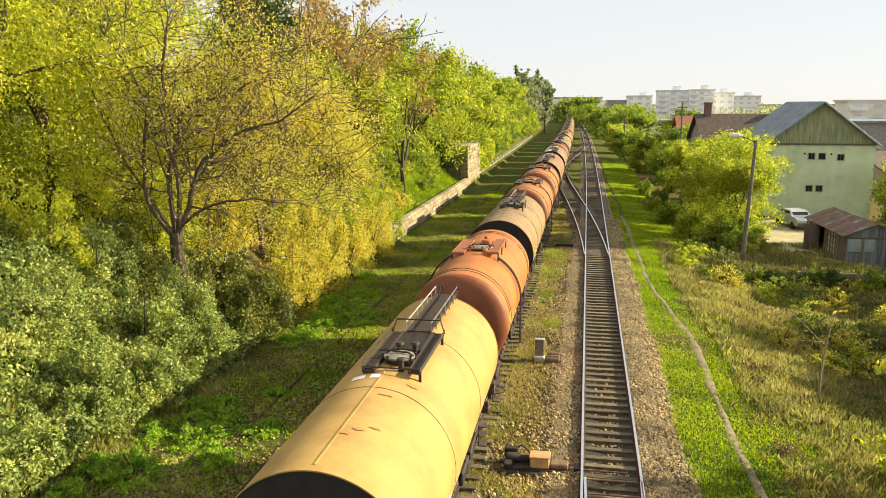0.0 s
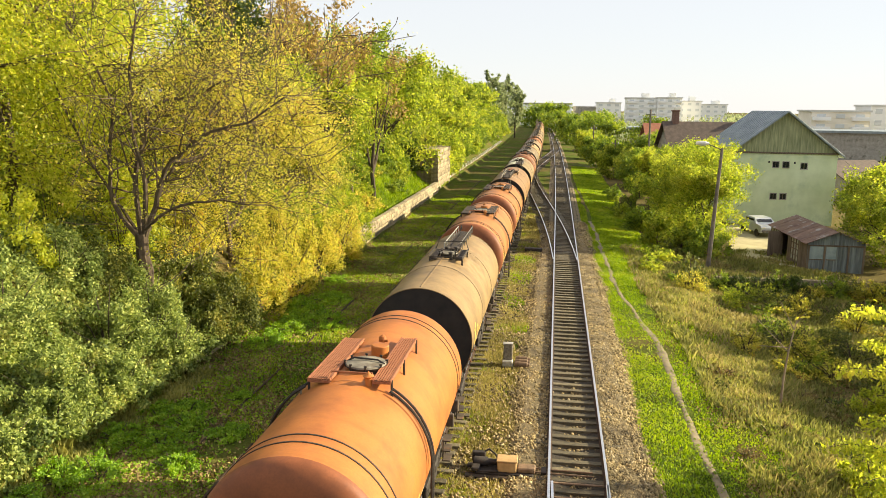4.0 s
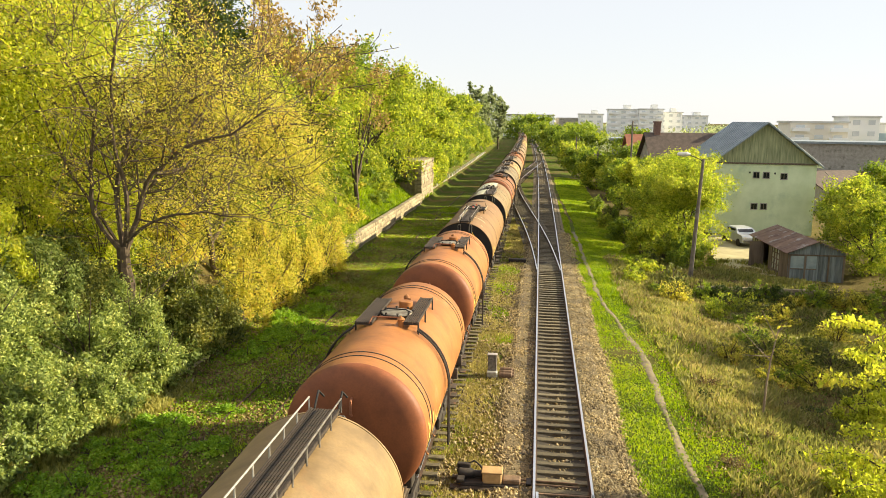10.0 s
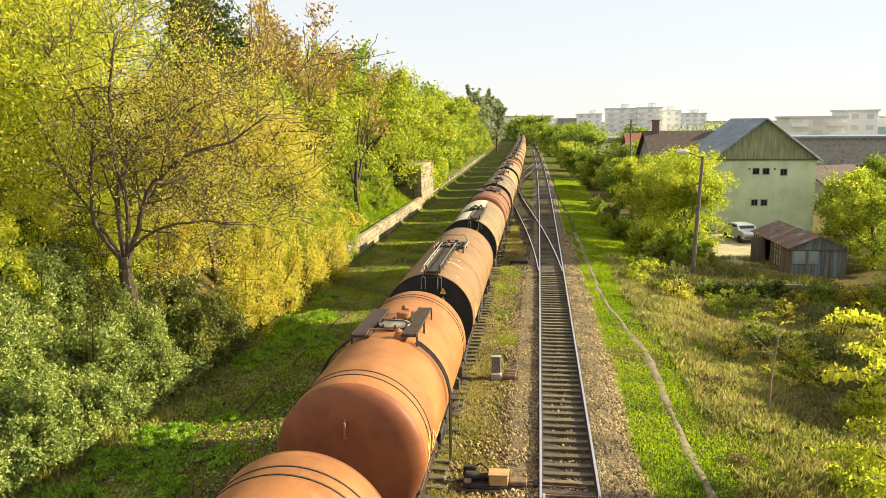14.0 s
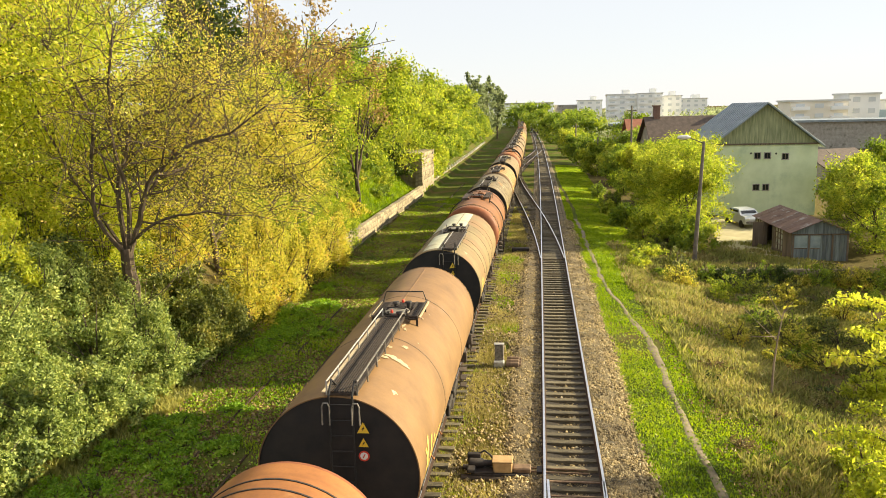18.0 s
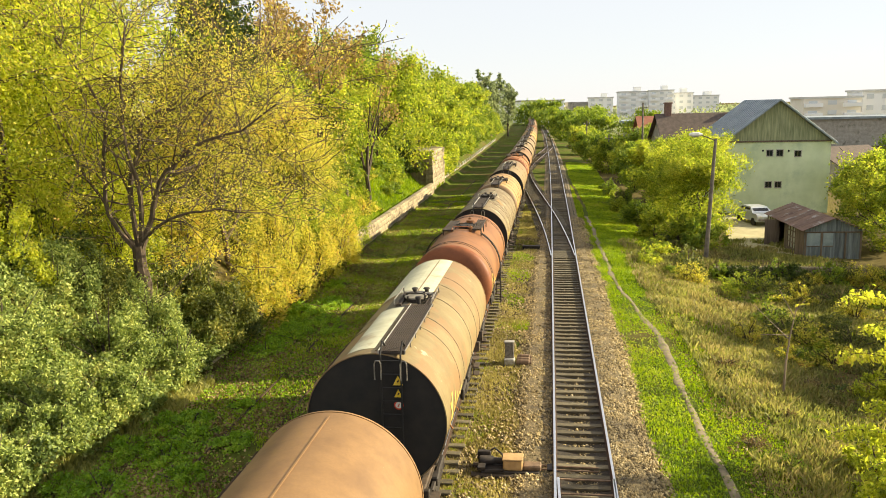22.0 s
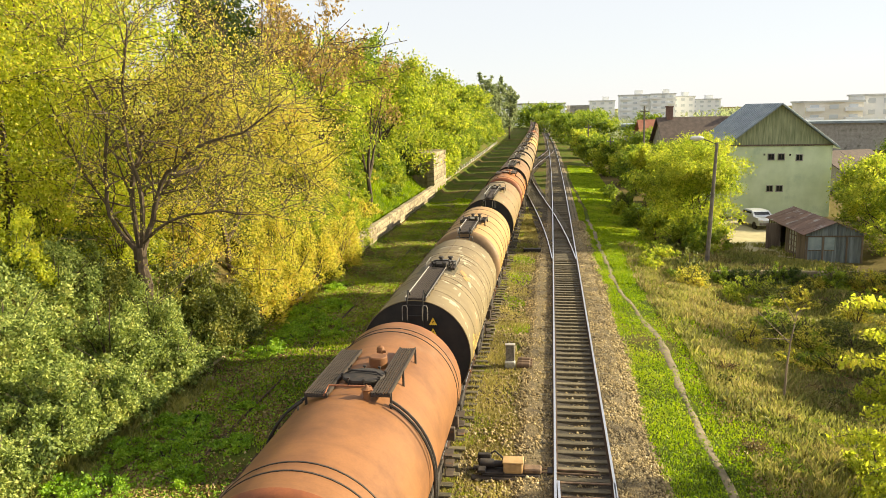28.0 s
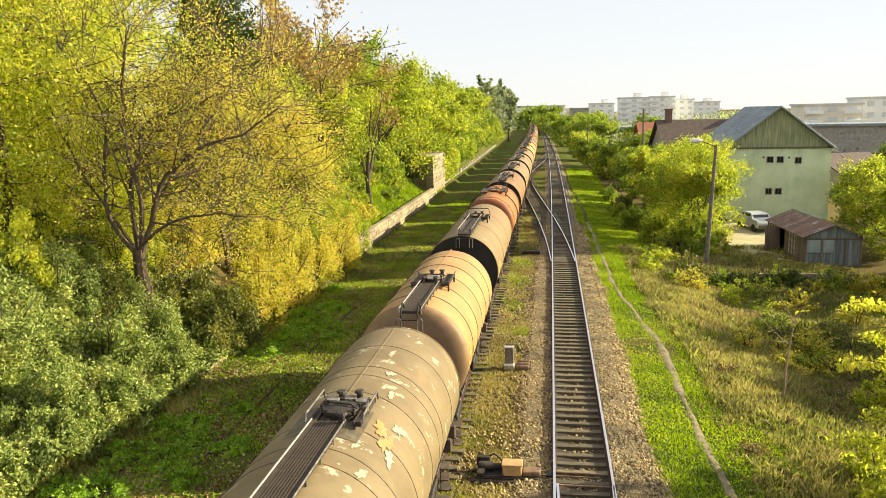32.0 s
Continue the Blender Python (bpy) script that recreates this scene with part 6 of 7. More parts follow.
for k, (x, y, rx, ry, h) in enumerate([(-11.7, 30.8, 1.0, 1.2, 0.7), (-11.2, 33.0, 1.2, 1.4, 0.75), (-11.9, 36.2, 1.0, 1.5, 0.8), (-10.4, 35.2, 0.9, 1.4, 0.5), (-10.6, 38.6, 0.9, 1.5, 0.5), (-9.6, 33.6, 0.7, 1.2, 0.4), (-10.9, 22.0, 0.9, 0.9, 0.5), (-10.2, 24.6, 0.7, 0.8, 0.35), (-9.4, 21.6, 0.7, 0.8, 0.35), (-11.0, 20.6, 1.0, 1.1, 0.7), (-11.6, 18.2, 1.0, 1.2, 0.8), (-10.0, 19.2, 0.8, 0.9, 0.5), (-11.4, 23.2, 0.7, 0.9, 0.45), (-11.6, 34.5, 0.9, 1.6, 0.5), (-11.3, 38.5, 0.9, 1.8, 0.5), (-12.0, 43, 0.7, 1.6, 0.5), (-12.3, 16.0, 0.9, 1.2, 0.9), (-12.4, 20.6, 0.7, 1.2, 0.6), (-12.6, 18.0, 0.8, 1.2, 0.7), (-12.2, 22.6, 0.6, 1.1, 0.5), (-12.6, 14.6, 0.9, 1.0, 0.8)]):
    bush(x, y, rx, ry, h, 2600, 0.10, M["leaf_weed"], "low bright green weeds beside the siding", 440 + k, twigs=5)
blades("weeds", 45000, (-2.8, -0.9, 14, 80), 0.12, M["grass"], "patchy green weeds between the tracks", 7, lambda x, y, r: (noise2(x, y, 0.8, 5.0) + 0.5 * (-1.9 - x) > 0.1), 0.012)
blades("weeds", 90000, (-2.9, -0.9, 14, 80), 0.13, M["gold"], "golden dry weeds on the ballast between the tracks", 8, lambda x, y, r: (noise2(x, y, 0.7, 1.0) + 0.5 * (-1.7 - x) > -0.25 + 0.6 * (r.random(len(x)) - 0.5)), 0.012)


# ---- walls and buildings ----
M["plaster_green"] = rough_mat("greenish_plaster", (0.55, 0.63, 0.38), (0.72, 0.79, 0.53), 0.5, 0.9, bump_s=0.2, stain=(0.45, 0.55, 0.35), stain_at=(0.5, 0.7), stain_scale=0.35)
M["roof_metal"] = rough_mat("blue_grey_sheet_roof", (0.19, 0.23, 0.25), (0.30, 0.34, 0.36), 1.2, 0.6, metal=0.2, stretch=(1, 0.3, 1))
M["boards_green"] = rough_mat("mossy_boards", (0.20, 0.23, 0.12), (0.46, 0.47, 0.27), 1.5, 0.9, stretch=(4, 4, 0.4), vary=0.2)
M["boards_grey"] = rough_mat("weathered_blue_grey_boards", (0.10, 0.12, 0.12), (0.22, 0.25, 0.25), 2.0, 0.9, stretch=(4, 4, 0.4), vary=0.25)
M["roof_rust"] = rough_mat("rusty_sheet_roof", (0.12, 0.065, 0.045), (0.22, 0.13, 0.09), 2.0, 0.8, stain=(0.30, 0.27, 0.24), stain_at=(0.56, 0.66), stain_scale=1.1, vary=0.2)
M["roof_brown"] = rough_mat("brown_tile_roof", (0.07, 0.052, 0.043), (0.125, 0.09, 0.072), 2.0, 0.9)
M["roof_red"] = rough_mat("red_tile_roof", (0.28, 0.10, 0.06), (0.40, 0.17, 0.10), 2.0, 0.9)
M["glass_dark"] = rough_mat("dark_pane", (0.012, 0.014, 0.015), (0.03, 0.032, 0.033), 2.0, 0.12, bump_s=0)
M["concrete"] = rough_mat("weathered_concrete", (0.26, 0.24, 0.20), (0.42, 0.39, 0.33), 1.4, 0.9, bump_s=0.3, stain=(0.16, 0.15, 0.11), stain_scale=0.6)
M["stonework"] = rough_mat("rough_stonework", (0.15, 0.12, 0.075), (0.36, 0.29, 0.18), 1.7, 0.95, bump_s=0.6, vary=0.3)
# far walls and balconies: distance haze is put into the pale colour
M["haze_wall"] = rough_mat("hazed_far_wall", (0.86, 0.86, 0.82), (0.92, 0.91, 0.88), 0.2, 0.9, bump_s=0)
M["boards_brown"] = rough_mat("weathered_brown_boards", (0.11, 0.08, 0.055), (0.22, 0.165, 0.11), 2.0, 0.9, stretch=(4, 4, 0.4), vary=0.25)
M["pane_pale"] = rough_mat("dusty_pane", (0.42, 0.42, 0.34), (0.6, 0.58, 0.46), 2.0, 0.25, bump_s=0)
M["pane_blue"] = rough_mat("grimy_bluish_pane", (0.20, 0.26, 0.27), (0.36, 0.42, 0.42), 1.5, 0.25, bump_s=0)
M["yard"] = rough_mat("sandy_yard", (0.36, 0.31, 0.17), (0.48, 0.42, 0.24), 1.0, 0.95)


def gable_house(name, x, y, rz, w, d, wall_h, ridge_h, wall_mat, roof_mat, label, over=0.5, gable_mat=None):
    """House with its gable to -y; returns the thing."""
    g = float(ground_z(x, y)) - 0.1
    h = tagged(empty(name, pose(x, y, g, 0, 0, rz)), label, "house")
    b = Build()
    t = 0.3
    for yy in (t / 2, d - t / 2):
        Build().box((0, yy, wall_h / 2), (w, t, wall_h)).obj("wall", wall_mat, h)
    for s in (-1, 1):
        Build().box((s * (w / 2 - t / 2), d / 2, wall_h / 2), (t, d - 2 * t, wall_h)).obj("wall", wall_mat, h)
    for yy in (0.02, d - 0.22):
        b = Build()
        v = [(-w / 2, yy, wall_h), (w / 2, yy, wall_h), (0, yy, ridge_h), (-w / 2, yy + 0.2, wall_h), (w / 2, yy + 0.2, wall_h), (0, yy + 0.2, ridge_h)]
        b.add(v, [(0, 1, 2), (5, 4, 3), (0, 3, 4, 1), (1, 4, 5, 2), (2, 5, 3, 0)], (0, yy + 0.1, (wall_h * 2 + ridge_h) / 3))
        b.obj("gable", gable_mat or wall_mat, h)
    slope = (ridge_h - wall_h) / (w / 2)
    for s in (-1, 1):
        b = Build()
        e = w / 2 + over
        pts = [(0, ridge_h + 0.02), (s * e, wall_h - over * slope + 0.02)]
        v = []
        for yy in (-over, d + over):
            for (px, pz) in pts:
                v += [(px, yy, pz), (px, yy, pz + 0.12)]
        b.add(v, [(0, 2, 6, 4), (1, 5, 7, 3), (0, 1, 3, 2), (4, 6, 7, 5), (0, 4, 5, 1), (2, 3, 7, 6)], (s * e / 2, d / 2, (ridge_h + wall_h) / 2 + 0.05))
        b.obj("roof_slope", roof_mat, h)
    return h


def window(h, x, z, w, ht, y=-0.01):
    win = Build().box((x, y, z - ht / 2 - 0.03), (w + 0.14, 0.12, 0.06), 0.01).obj("window", M["concrete"], h)
    for q in (-1, 1):
        Build().box((x + q * (w / 2 + 0.03), y, z + 0.03), (0.06, 0.08, ht + 0.06)).obj("jamb", M["concrete"], win)
    Build().box((x, y, z + ht / 2 + 0.03), (w, 0.08, 0.06)).obj("lintel", M["concrete"], win)
    Build().box((x, y + 0.02, z), (w, 0.03, ht)).obj("pane", M["glass_dark"], win)
    Build().box((x, y - 0.01, z), (0.035, 0.03, ht)).obj("glazing_bar", M["boards_brown"], win)


house = gable_house("house", 20.13, 75.5, -1.8, 9.0, 15, 6.55, 10.1, M["plaster_green"], M["roof_metal"], "two-storey greenish plastered house with a blue-grey sheet roof", 0.5, M["boards_green"])
for x, z in ((-0.64, 5.5), (0.22, 5.5), (1.75, 5.42), (-0.65, 2.66), (0.18, 2.66)):
    window(house, x, z, 0.5, 0.5)

for x, z in ((-1.22, 5.72), (0.96, 5.68)):                   # vent holes
    Build().box((x, -0.012, z), (0.14, 0.05, 0.16)).obj("vent", M["glass_dark"], house)
Build().tube([(-4.4, -0.1, 6.4), (-4.4, -0.1, 0.1)], 0.06, 8).obj("downpipe", M["roof_metal"], house)
Build().box((0, -0.06, 6.55), (9.1, 0.14, 0.14), 0.02).obj("ledge", M["boards_brown"], house)
for yy in (2.0, 5.0, 8.5, 12.0):                                 # side windows
    w_ = Build().box((-4.52, yy, 4.6), (0.08, 1.1, 1.4), 0.02).obj("window", M["white_paint"], house)
    Build().box((-4.57, yy, 4.6), (0.03, 0.9, 1.2)).obj("pane", M["glass_dark"], w_)
for k in range(16):                                         # standing seams of the roof
    for s_ in (-1, 1):
        q_ = Build().tube([(s_ * 0.1, -0.4 + k * 1.0, 10.22), (s_ * 4.95, -0.4 + k * 1.0, 10.22 - 4.85 * 0.789)], 0.025, 4)
        q_.obj("seam", M["roof_metal"], house)


# houses further off
def chimney(h, x, y, z, w=0.7, ht=1.8):
    b = Build()
    b.box((x, y, z + ht / 2), (w, w, ht), 0.03)
    b.box((x, y, z + ht), (w + 0.16, w + 0.16, 0.18), 0.02)
    b.obj("chimney", M["chimney"], h)


M["chimney"] = rough_mat("sooty_brick", (0.13, 0.075, 0.06), (0.22, 0.13, 0.10), 5, 0.9)
chimney(house, 2.4, 9.0, 7.6, 0.6, 1.6)
far1 = gable_house("house", 14.0, 109, -84, 10.0, 12, 4.4, 8.6, M["concrete"], M["roof_brown"], "low house with a dark brown tiled roof and chimneys", 0.5)
chimney(far1, 0.0, 1.2, 7.8, 0.8, 2.3)
chimney(far1, 0.0, 11.0, 7.8, 0.6, 2.0)
far2 = gable_house("house", 13.0, 123, -84, 9.0, 9.0, 4.0, 8.2, M["concrete"], M["roof_red"], "low house with a red tiled roof behind the trees", 0.5)
far3 = gable_house("house", 31.0, 100, -60, 8.0, 8, 2.4, 4.4, M["concrete"], M["roof_brown"], "low house with a brown roof beside the tall house", 0.5)
far4 = gable_house("house", 38.5, 98, -70, 8.5, 14, 2.6, 4.6, M["concrete"], M["roof_red"], "low house with a red roof among the trees", 0.5)
far5_z = float(ground_z(-33.5, 74))
far5 = gable_house("house", -33.5, 74, -84, 8.0, 7.6, 12.9 - far5_z, 15.6 - far5_z, M["white_paint"], M["roof_red"], "white house with a red roof on top of the bank", 0.5)
hall = tagged(empty("warehouse", pose(62, 190, -1, 0, 0, -4)), "long low warehouse with a grey roof", "warehouse")
Build().box((0, 8, 3), (90, 16, 6)).obj("wall", M["concrete"], hall)
Build().box((0, 7.9, 6.2), (92, 17, 0.5)).obj("roof", M["roof_metal"], hall)

# the shed
shed = tagged(empty("shed", pose(16.1, 53.2, -0.72, 0, 0, 1.5)), "ramshackle wooden shed with a rusty sheet roof and an open door", "shed")
SW, SD, EAVE, RIDGE = 3.5, 8.0, 1.98, 2.72
for k in range(13):                                     # boards of the end wall
    x = SW * (k + 0.5) / 13
    top = EAVE + (RIDGE - EAVE) * (1 - abs(x - SW / 2) / (SW / 2)) - 0.03
    Build().box((x, 0, top / 2), (SW / 13 - 0.012, 0.05, top), 0.006).obj("board", M["boards_grey"], shed)
Build().box((SW / 2, -0.05, 1.82), (SW, 0.06, 0.09), 0.01).obj("beam", M["boards_brown"], shed)
for x in (0.06, 1.05, 2.5, SW - 0.06):
    Build().box((x, -0.05, 0.9), (0.1, 0.07, 1.76), 0.01).obj("beam", M["boards_brown"], shed)
for x0, x1 in ((0.16, 0.95), (1.15, 1.75)):
    fo = Build().box(((x0 + x1) / 2, -0.035, 0.92), (x1 - x0, 0.04, 0.06), 0.006).obj("window", M["boards_brown"], shed)
    Build().box(((x0 + x1) / 2, -0.032, 1.35), (x1 - x0, 0.012, 0.82)).obj("pane", M["pane_blue"], fo)
for y0, y1, z0, z1 in ((0.03, 1.7, 0, EAVE), (1.7, 3.3, 0, 0.4), (3.3, 4.0, 0, EAVE), (5.2, 5.6, 0, EAVE), (5.6, SD, 0, 0.95)):   # long side towards the line
    n = max(1, int((y1 - y0) / 0.22))
    for k in range(n):
        Build().box((0, y0 + (y1 - y0) * (k + 0.5) / n, (z0 + z1) / 2), (0.05, (y1 - y0) / n - 0.012, z1 - z0), 0.006).obj("board", M["boards_brown"], shed)
for y0, y1, z0, z1, cols, rws in ((1.7, 3.3, 0.4, EAVE - 0.04, 3, 4), (5.6, SD - 0.05, 0.95, EAVE - 0.04, 4, 2)):
    fo = Build().box((-0.02, (y0 + y1) / 2, z0 - 0.02), (0.09, y1 - y0 + 0.06, 0.05), 0.008).obj("window", M["boards_brown"], shed)
    for k in range(cols + 1):
        Build().box((-0.01, y0 + (y1 - y0) * k / cols, (z0 + z1) / 2), (0.06, 0.07, z1 - z0)).obj("glazing_bar", M["boards_brown"], fo)
    for k in range(1, rws + 1):
        Build().box((-0.012, (y0 + y1) / 2, z0 + (z1 - z0) * k / rws), (0.06, y1 - y0, 0.06)).obj("glazing_bar", M["boards_brown"], fo)
    for i in range(cols):
        for j in range(rws):
            Build().box((0.02, y0 + (y1 - y0) * (i + 0.5) / cols, z0 + (z1 - z0) * (j + 0.5) / rws), (0.01, (y1 - y0) / cols - 0.08, (z1 - z0) / rws - 0.07)).obj("pane", M["pane_pale"], fo)
Build().box((-0.5, 5.2, 0.98), (0.98, 0.05, 1.9), 0.01).obj("door", M["boards_brown"], shed, "open plank door")
Build().box((SW, SD / 2, 0.95), (0.06, SD, 1.9)).obj("side_wall", M["boards_grey"], shed)
Build().box((SW / 2, SD, 1.0), (SW, 0.06, 2.0)).obj("rear_wall", M["boards_brown"], shed)
for s_, x0, x1 in ((0, -0.22, SW / 2), (1, SW / 2, SW + 0.3)):
    for k in range(8):
        y0 = -0.25 + (SD + 0.5) * k / 8
        za, zb = (EAVE - 0.06, RIDGE) if s_ == 0 else (RIDGE, EAVE - 0.1)
        b = Build()
        yl = (SD + 0.5) / 8 + 0.03
        dz = 0.012 * (k % 2)
        v = [(x0, y0, za + dz), (x1, y0, zb + dz), (x1, y0 + yl, zb + dz), (x0, y0 + yl, za + dz)]
        v += [(p[0], p[1], p[2] + 0.025) for p in v]
        b.add(v, [(0, 1, 2, 3), (4, 5, 6, 7), (0, 1, 5, 4), (1, 2, 6, 5), (2, 3, 7, 6), (3, 0, 4, 7)], ((x0 + x1) / 2, y0 + yl / 2, (za + zb) / 2 + 0.012))
        b.obj("roof_sheet", M["roof_rust"], shed)
stoop = tagged(empty("concrete_step", pose(17.0, 52.35, -0.75, 0, 4, 3)), "cracked pale concrete slab before the shed", "slab")
Build().box((0.3, 0, 0.05), (2.6, 1.1, 0.16), 0.03).obj("slab", M["concrete"], stoop)

yard = tagged(strip("yard", M["yard"], lambda y: 14.4 + 0.16 * (y - 56), 2.6, 0.05, 54.5, 75, 1.0, 0.15), "sunlit sandy yard before the house", "yard", kind="structure")
low_wall = tagged(empty("yard_wall"), "low dark concrete wall at the edge of the yard", "wall", kind="structure")
for k in range(6):
    Build().box((10.6 + k * 1.5, 50.2, -1.05), (1.48, 0.22, 1.0), 0.02).obj("wall_panel", M["stonework"], low_wall)


def car(x, y, rz):
    t = tagged(empty("car", pose(x, y, float(ground_z(x, y)) + 0.03, 0, 0, rz)), "pale silver car parked by the house", "car")
    b = Build()
    prof = [(-2.0, 0.35), (-2.05, 0.75), (-1.9, 0.95), (-1.1, 1.0), (-0.5, 1.42), (0.9, 1.44), (1.5, 1.0), (2.0, 0.9), (2.05, 0.4)]
    v = [(s * (0.84 if z < 1.1 else 0.68), yy, z) for s in (-1, 1) for yy, z in prof]
    n = len(prof)
    b.add(v, [tuple(range(n)), tuple(range(n, 2 * n))] + [(i, (i + 1) % n, n + (i + 1) % n, n + i) for i in range(n)], (0, 0, 0.8))
    b.obj("body", M["car_paint"], t)
    for s in (-1, 1):
        for yy in (-1.3, 1.3):
            Build().lathe([(s * 0.70, 0.001), (s * 0.70, 0.31), (s * 0.88, 0.31), (s * 0.88, 0.001)], 16, "x", (0, yy, 0.31)).obj("wheel", M["dark_iron"], t)
    Build().box((0, -0.82, 1.21), (1.25, 0.03, 0.34), 0.0, Matrix.Translation((0, -0.82, 1.21)) @ Matrix.Rotation(radians(-55), 4, "X") @ Matrix.Translation((0, 0.82, -1.21))).obj("windscreen", M["glass_dark"], t)
    for s in (-1, 1):
        Build().box((s * 0.765, 0.2, 1.2), (0.03, 1.5, 0.28), 0.01).obj("side_window", M["glass_dark"], t)
    Build().box((0, -2.06, 0.5), (1.5, 0.1, 0.2), 0.04).obj("bumper", M["steel_dim"], t)
    for s in (-0.6, 0.6):
        Build().box((s, -2.04, 0.78), (0.3, 0.06, 0.14), 0.02).obj("headlight", M["white_paint"], t)
    return t


M["car_paint"] = rough_mat("silver_car_paint", (0.55, 0.57, 0.58), (0.62, 0.64, 0.65), 2, 0.3, metal=0.3, bump_s=0)
car(17.0, 69.3, 12)

# lamp post
M["post_grey"] = rough_mat("dark_weathered_post", (0.10, 0.085, 0.07), (0.20, 0.17, 0.14), 3, 0.9)
lamp = tagged(empty("street_lamp", pose(9.95, 52.7, -0.6, 0, 0, 0)), "leaning concrete lamp post with a white lamp head", "street lamp")
Build().tube([(0, 0, 0), (0.36, 0, 7.75)], [0.15, 0.09], 8).obj("post", M["post_grey"], lamp, smooth=True)
Build().tube([(0.36, 0, 7.6), (0.15, -0.1, 7.72), (-0.55, -0.3, 8.0)], 0.03, 6).obj("arm", M["dark_iron"], lamp)
Build().lathe([(-1.35, 0.001), (-1.3, 0.10), (-1.1, 0.15), (-0.75, 0.15), (-0.52, 0.06), (-0.5, 0.001)], 14, "x", (0.0, -0.36, 8.05)).obj("lamp_head", M["white_paint"], lamp)

# service cable, utility poles and a far lamp
cable = tagged(empty("service_cable"), "thin dark service cable slung from the tall house", "cable")
Build().tube([(25.2, 75.0, 5.2), (27.4, 77, 3.9), (29.6, 79, 3.2)], 0.03, 5).obj("wire", M["dark_iron"], cable)
for x, y, h in ((10.8, 98, 10.2), (6.6, 150, 7.2), (8.6, 122, 5.8)):
    up = tagged(empty("utility_pole", pose(x, y, float(ground_z(x, y)) - 0.1)), "dark wooden utility pole with a crossarm", "utility pole", "utility poles")
    Build().tube([(0, 0, 0), (0, 0, h)], [0.14, 0.10], 8).obj("pole", M["post_grey"], up)
    Build().box((0, 0, h - 0.6), (1.1, 0.1, 0.1), 0.01).obj("crossarm", M["post_grey"], up)
    for q in (-0.45, 0, 0.45):
        Build().lathe([(h - 0.55, 0.001), (h - 0.55, 0.05), (h - 0.40, 0.06), (h - 0.33, 0.001)], 8, "z", (q, 0, 0)).obj("insulator", M["white_paint"], up)

# retaining wall and buttress on the left
wall = tagged(empty("retaining_wall"), "low stone retaining wall along the bank", "wall", kind="structure")
wr = random.Random(4)


def courses(parent, x, y0, y1, z0, heights, depth, lens):
    """Stones of uneven length in courses along y, each a piece of its own."""
    z = z0
    for h in heights:
        y = y0
        while y < y1 - 0.1:
            l = min(wr.uniform(*lens), y1 - y)
            b = Build()
            b.box((0, 0, 0), (depth + wr.uniform(-0.05, 0.05), l - 0.015, h - 0.015), 0.035)
            b.v = [(p[0] + wr.uniform(-0.02, 0.02), p[1] + wr.uniform(-0.015, 0.015), p[2] + wr.uniform(-0.015, 0.015)) for p in b.v]
            o = b.obj("stone", M["stonework"], parent)
            o.location = (x + float(bend(y)), y + l / 2, z + h / 2)
            y += l
        z += h


slab = tagged(empty("concrete_slab", pose(-12.6, 26.3, -0.4, 0, -8, 9)), "broken concrete slab leaning at the foot of the bank", "slab")
Build().box((0, 0, 0), (0.5, 2.5, 0.3), 0.04).obj("slab", M["stonework"], slab)
Build().box((0.22, -1.1, -0.02), (0.3, 0.5, 0.24), 0.05).obj("broken_end", M["stonework"], slab)
courses(wall, -13.3, 24, 50, -0.55, (0.5,), 0.5, (0.6, 1.6))
courses(wall, -13.3, 50, 90, -0.4, (0.42, 0.40, 0.38, 0.30), 0.5, (0.8, 1.9))
butt = tagged(empty("buttress_wall"), "tall stone buttress wall at the foot of the bank", "wall", kind="structure")
courses(butt, -13.65, 90.8, 101.5, -0.4, (0.5, 0.45, 0.5, 0.42, 0.5, 0.45, 0.5, 0.4, 0.45, 0.4, 0.45), 0.8, (0.7, 1.6))
Build().box((-15.9, 96.5, 2.2), (4.0, 11, 4.9), 0.1).obj("core", M["stonework"], butt)
M["old_wall"] = rough_mat("stained_concrete", (0.15, 0.12, 0.08), (0.33, 0.27, 0.18), 2.2, 0.95, bump_s=0.4, stain=(0.09, 0.085, 0.05), stain_scale=1.1)
fence = tagged(empty("kerb_wall"), "low concrete trackside wall with posts", "wall", kind="structure")
for y in np.arange(104, 226, 4.0):
    Build().box((-13.9 + float(bend(y)), y, -0.05), (0.3, 3.96, 0.8), 0.03).obj("panel", M["old_wall"], fence)
    Build().box((-13.86 + float(bend(y)), y - 2, 0.2), (0.24, 0.24, 1.3), 0.03).obj("post", M["white_paint"], fence, "whitewashed concrete post")


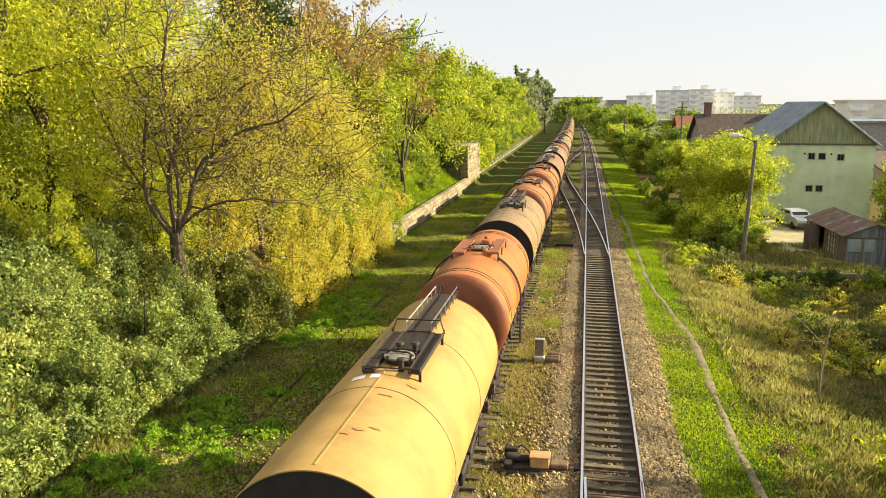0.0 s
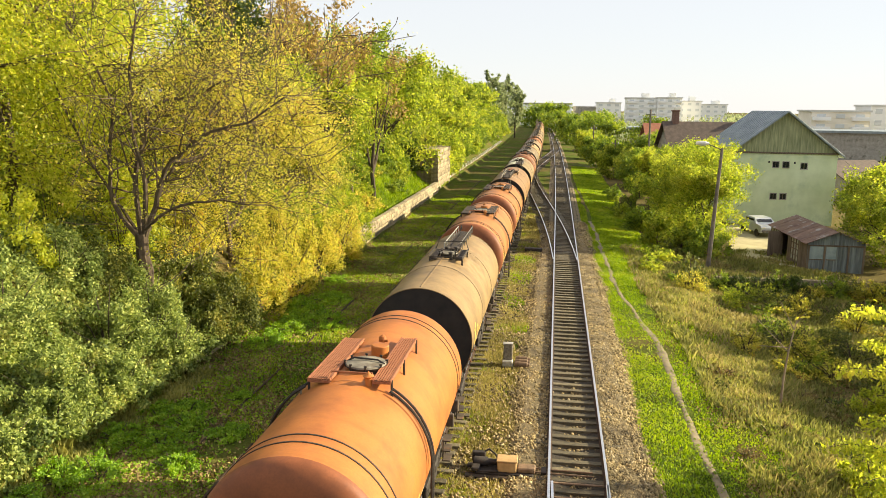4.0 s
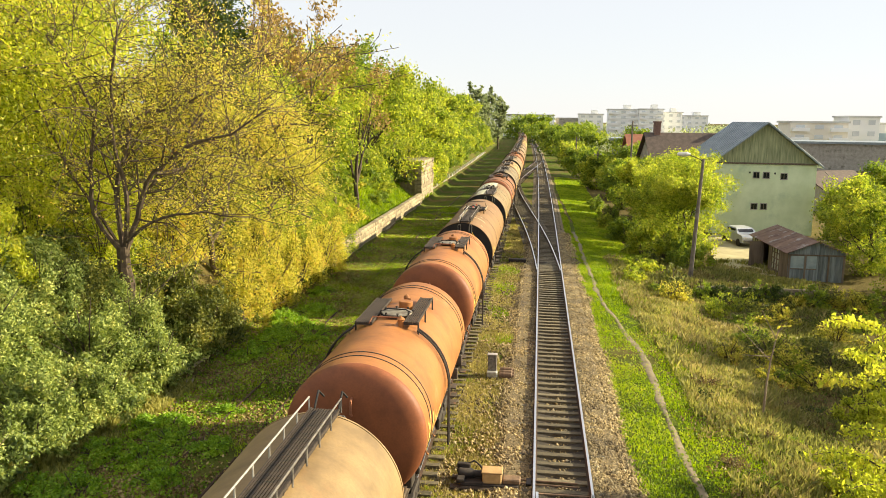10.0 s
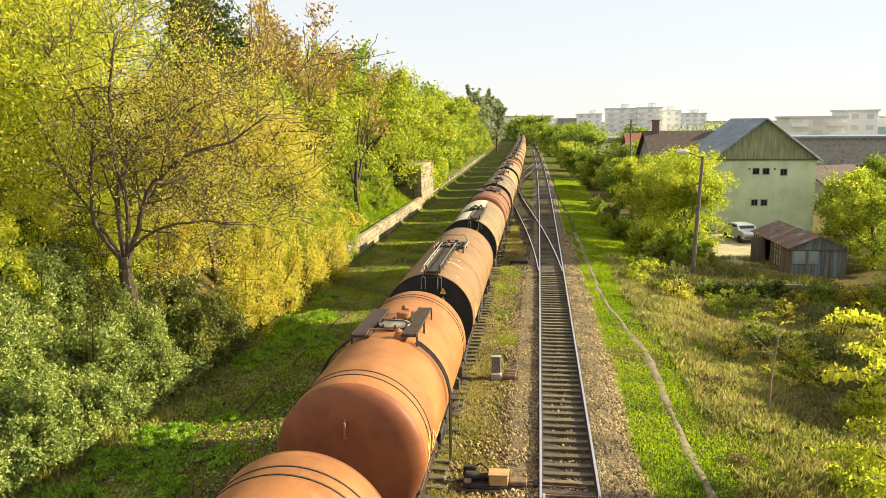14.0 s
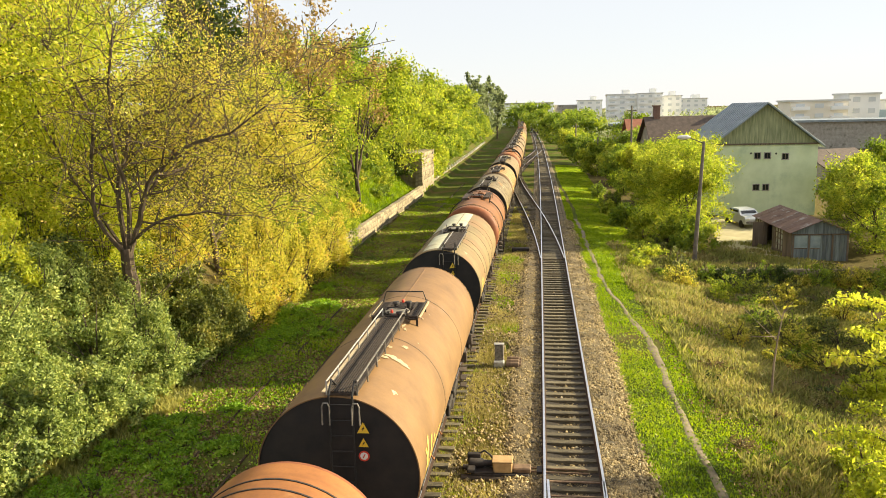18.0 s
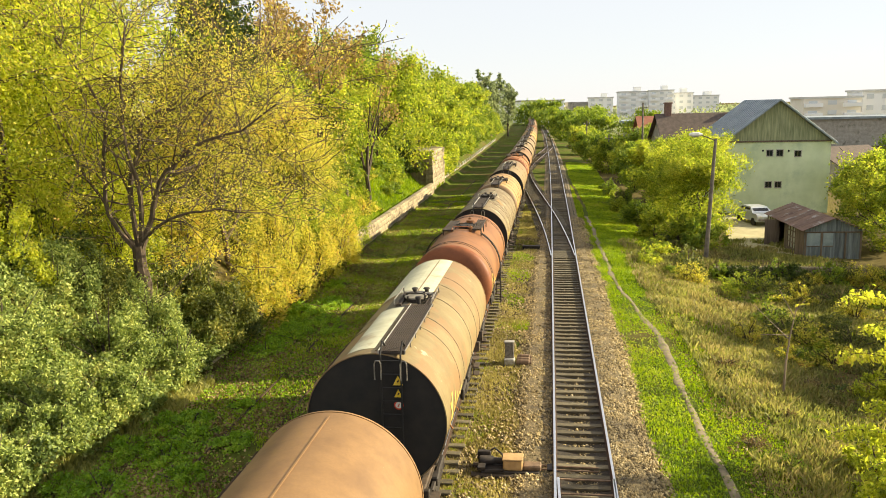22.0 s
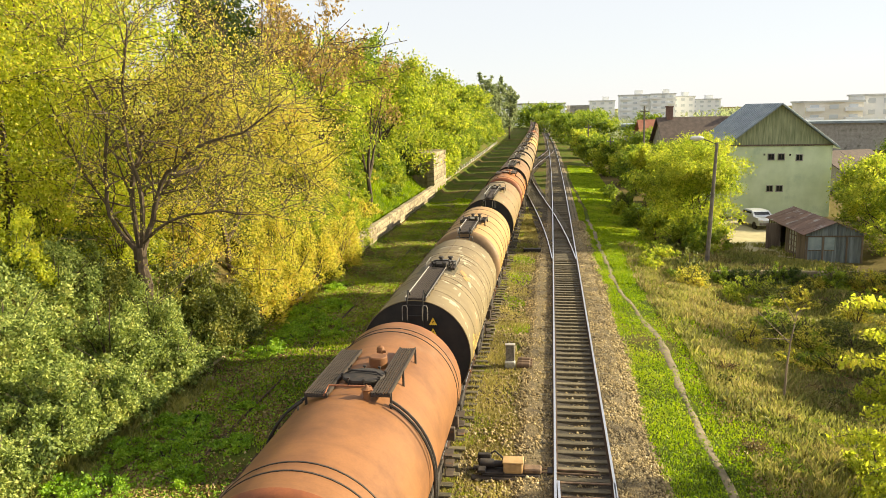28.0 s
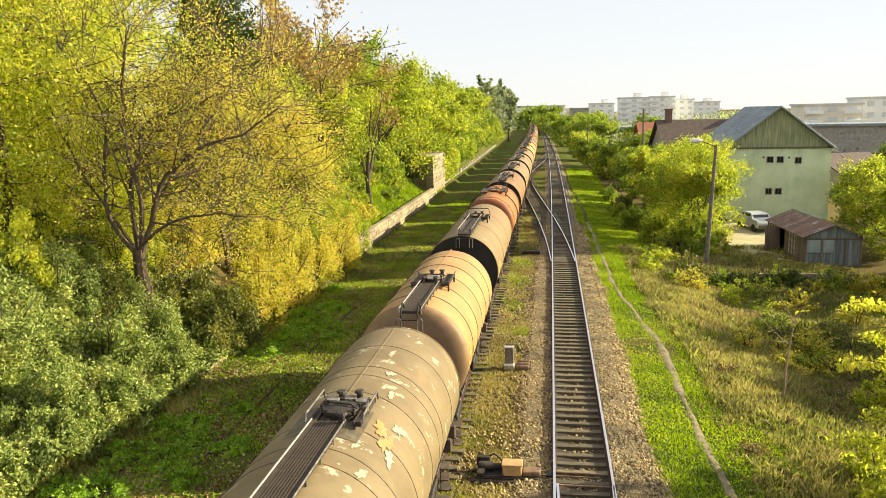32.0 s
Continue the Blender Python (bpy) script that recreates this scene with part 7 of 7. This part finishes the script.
def block(x, y, w, d, h, label, floors=5, wall_mat="haze_wall", balcony=False, rz=0, top=True):
    t = tagged(empty("apartment_building", pose(x, y, -1, 0, 0, rz)), label, "apartment building")
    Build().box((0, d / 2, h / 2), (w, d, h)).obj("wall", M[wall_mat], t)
    Build().box((0, d / 2, h + 0.2), (w + 0.8, d + 0.8, 0.5)).obj("roof", M["roof_haze"], t)
    if top:
        Build().box((w * 0.15, d / 2, h + 1.4), (w * 0.25, d * 0.5, 2.4)).obj("roof_house", M[wall_mat], t)
    n = max(2, int(w / 4))
    for f in range(floors):
        for k in range(n):
            b = Build()
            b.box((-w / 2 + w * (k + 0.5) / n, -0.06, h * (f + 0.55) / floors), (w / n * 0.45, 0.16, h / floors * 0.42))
            b.obj("window", M["haze_glass"], t)
        if balcony:
            for k in range(0, n, 2):
                Build().box((-w / 2 + w * (k + 0.5) / n, -0.7, h * (f + 0.3) / floors), (w / n * 0.9, 1.3, 1.0)).obj("balcony", M["haze_wall"], t)
    return t


# roof edges and panes of the far blocks, paled to stand in for haze
M["roof_haze"] = rough_mat("hazed_roof_edge", (0.55, 0.54, 0.50), (0.66, 0.65, 0.60), 0.3, 0.9, bump_s=0)
M["haze_glass"] = rough_mat("hazed_far_pane", (0.55, 0.57, 0.57), (0.66, 0.68, 0.67), 0.3, 0.3, bump_s=0)
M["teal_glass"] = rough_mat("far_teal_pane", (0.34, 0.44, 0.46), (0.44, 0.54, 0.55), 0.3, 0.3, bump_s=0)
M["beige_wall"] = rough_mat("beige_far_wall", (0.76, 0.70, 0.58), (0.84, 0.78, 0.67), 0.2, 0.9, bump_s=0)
block(29, 480, 14, 12, 14, "pale distant apartment block above the trees", 5)
block(42.5, 430, 15, 12, 16.2, "grey-green distant apartment block above the trees", 6, "haze_wall", True)
block(56, 425, 12, 12, 16.4, "white distant apartment block with balconies", 6, "haze_wall", True)
block(68, 440, 12, 12, 15, "pale distant apartment block with few windows", 5)
block(94, 520, 18, 12, 14, "pale distant apartment block in the haze", 5)
block(75.5, 232, 15, 12, 10.6, "beige distant apartment block with balconies", 4, "beige_wall", True, top=False)
block(88.5, 236, 8, 12, 12.2, "pale distant stair tower of a large building", 4, top=False)
office = block(103, 240, 21, 14, 10.4, "pale distant office building with wide windows", 1, top=False)
for k, (x, wd) in enumerate(((-7.4, 3.2), (-2.2, 5.6), (6.5, 4.0))):
    Build().box((x, -0.12, 5.6), (wd, 0.2, 4.6)).obj("window", M["teal_glass"], office)
for x in (-9.6, -5.2, 3.4, 9.8):
    Build().box((x, -0.5, 5.4), (0.9, 1.0, 10.6), 0.05).obj("pillar", M["haze_wall"], office)
hangar = tagged(empty("warehouse", pose(-13, 480, -1, 0, 0, 8)), "large pale distant hall with a low roof", "warehouse")
Build().box((0, 10, 6.5), (42, 20, 13)).obj("wall", M["haze_wall"], hangar)
Build().box((0, 10, 13.3), (43, 21, 0.7)).obj("roof", M["concrete"], hangar)
Build().box((32, 8, 6), (16, 12, 12)).obj("annexe", M["concrete"], hangar)


# ---- movement ----
def along(t):
    """How far the train has come, at t seconds."""
    s = t - 16
    return -3.2807 * s - 0.00098 * s * s


def motions():
    for w, s in TRAIN:
        rows = []
        for k in range(17):
            t = 2.0 * k
            y = s + along(t)
            x = TRAIN_X + float(bend(y + 5))
            yaw = math.degrees(math.atan2(float(bend(y + 10) - bend(y)), 10))
            rows.append((t, pose(x, y, 0, 0, 0, -yaw)))
        walk(w, rows)
    # wheels roll with the distance covered
    for w, s in TRAIN[:10]:
        for b in w.children:
            if b.name.split(".")[0] == "bogie":
                for q in b.children:
                    if q.name.split(".")[0] == "wheelset":
                        base = q.location.copy()
                        walk(q, [(0.2 * k, pose(*base, math.degrees(along(0.2 * k) - along(0)) / 0.46)) for k in range(161)])


motions()
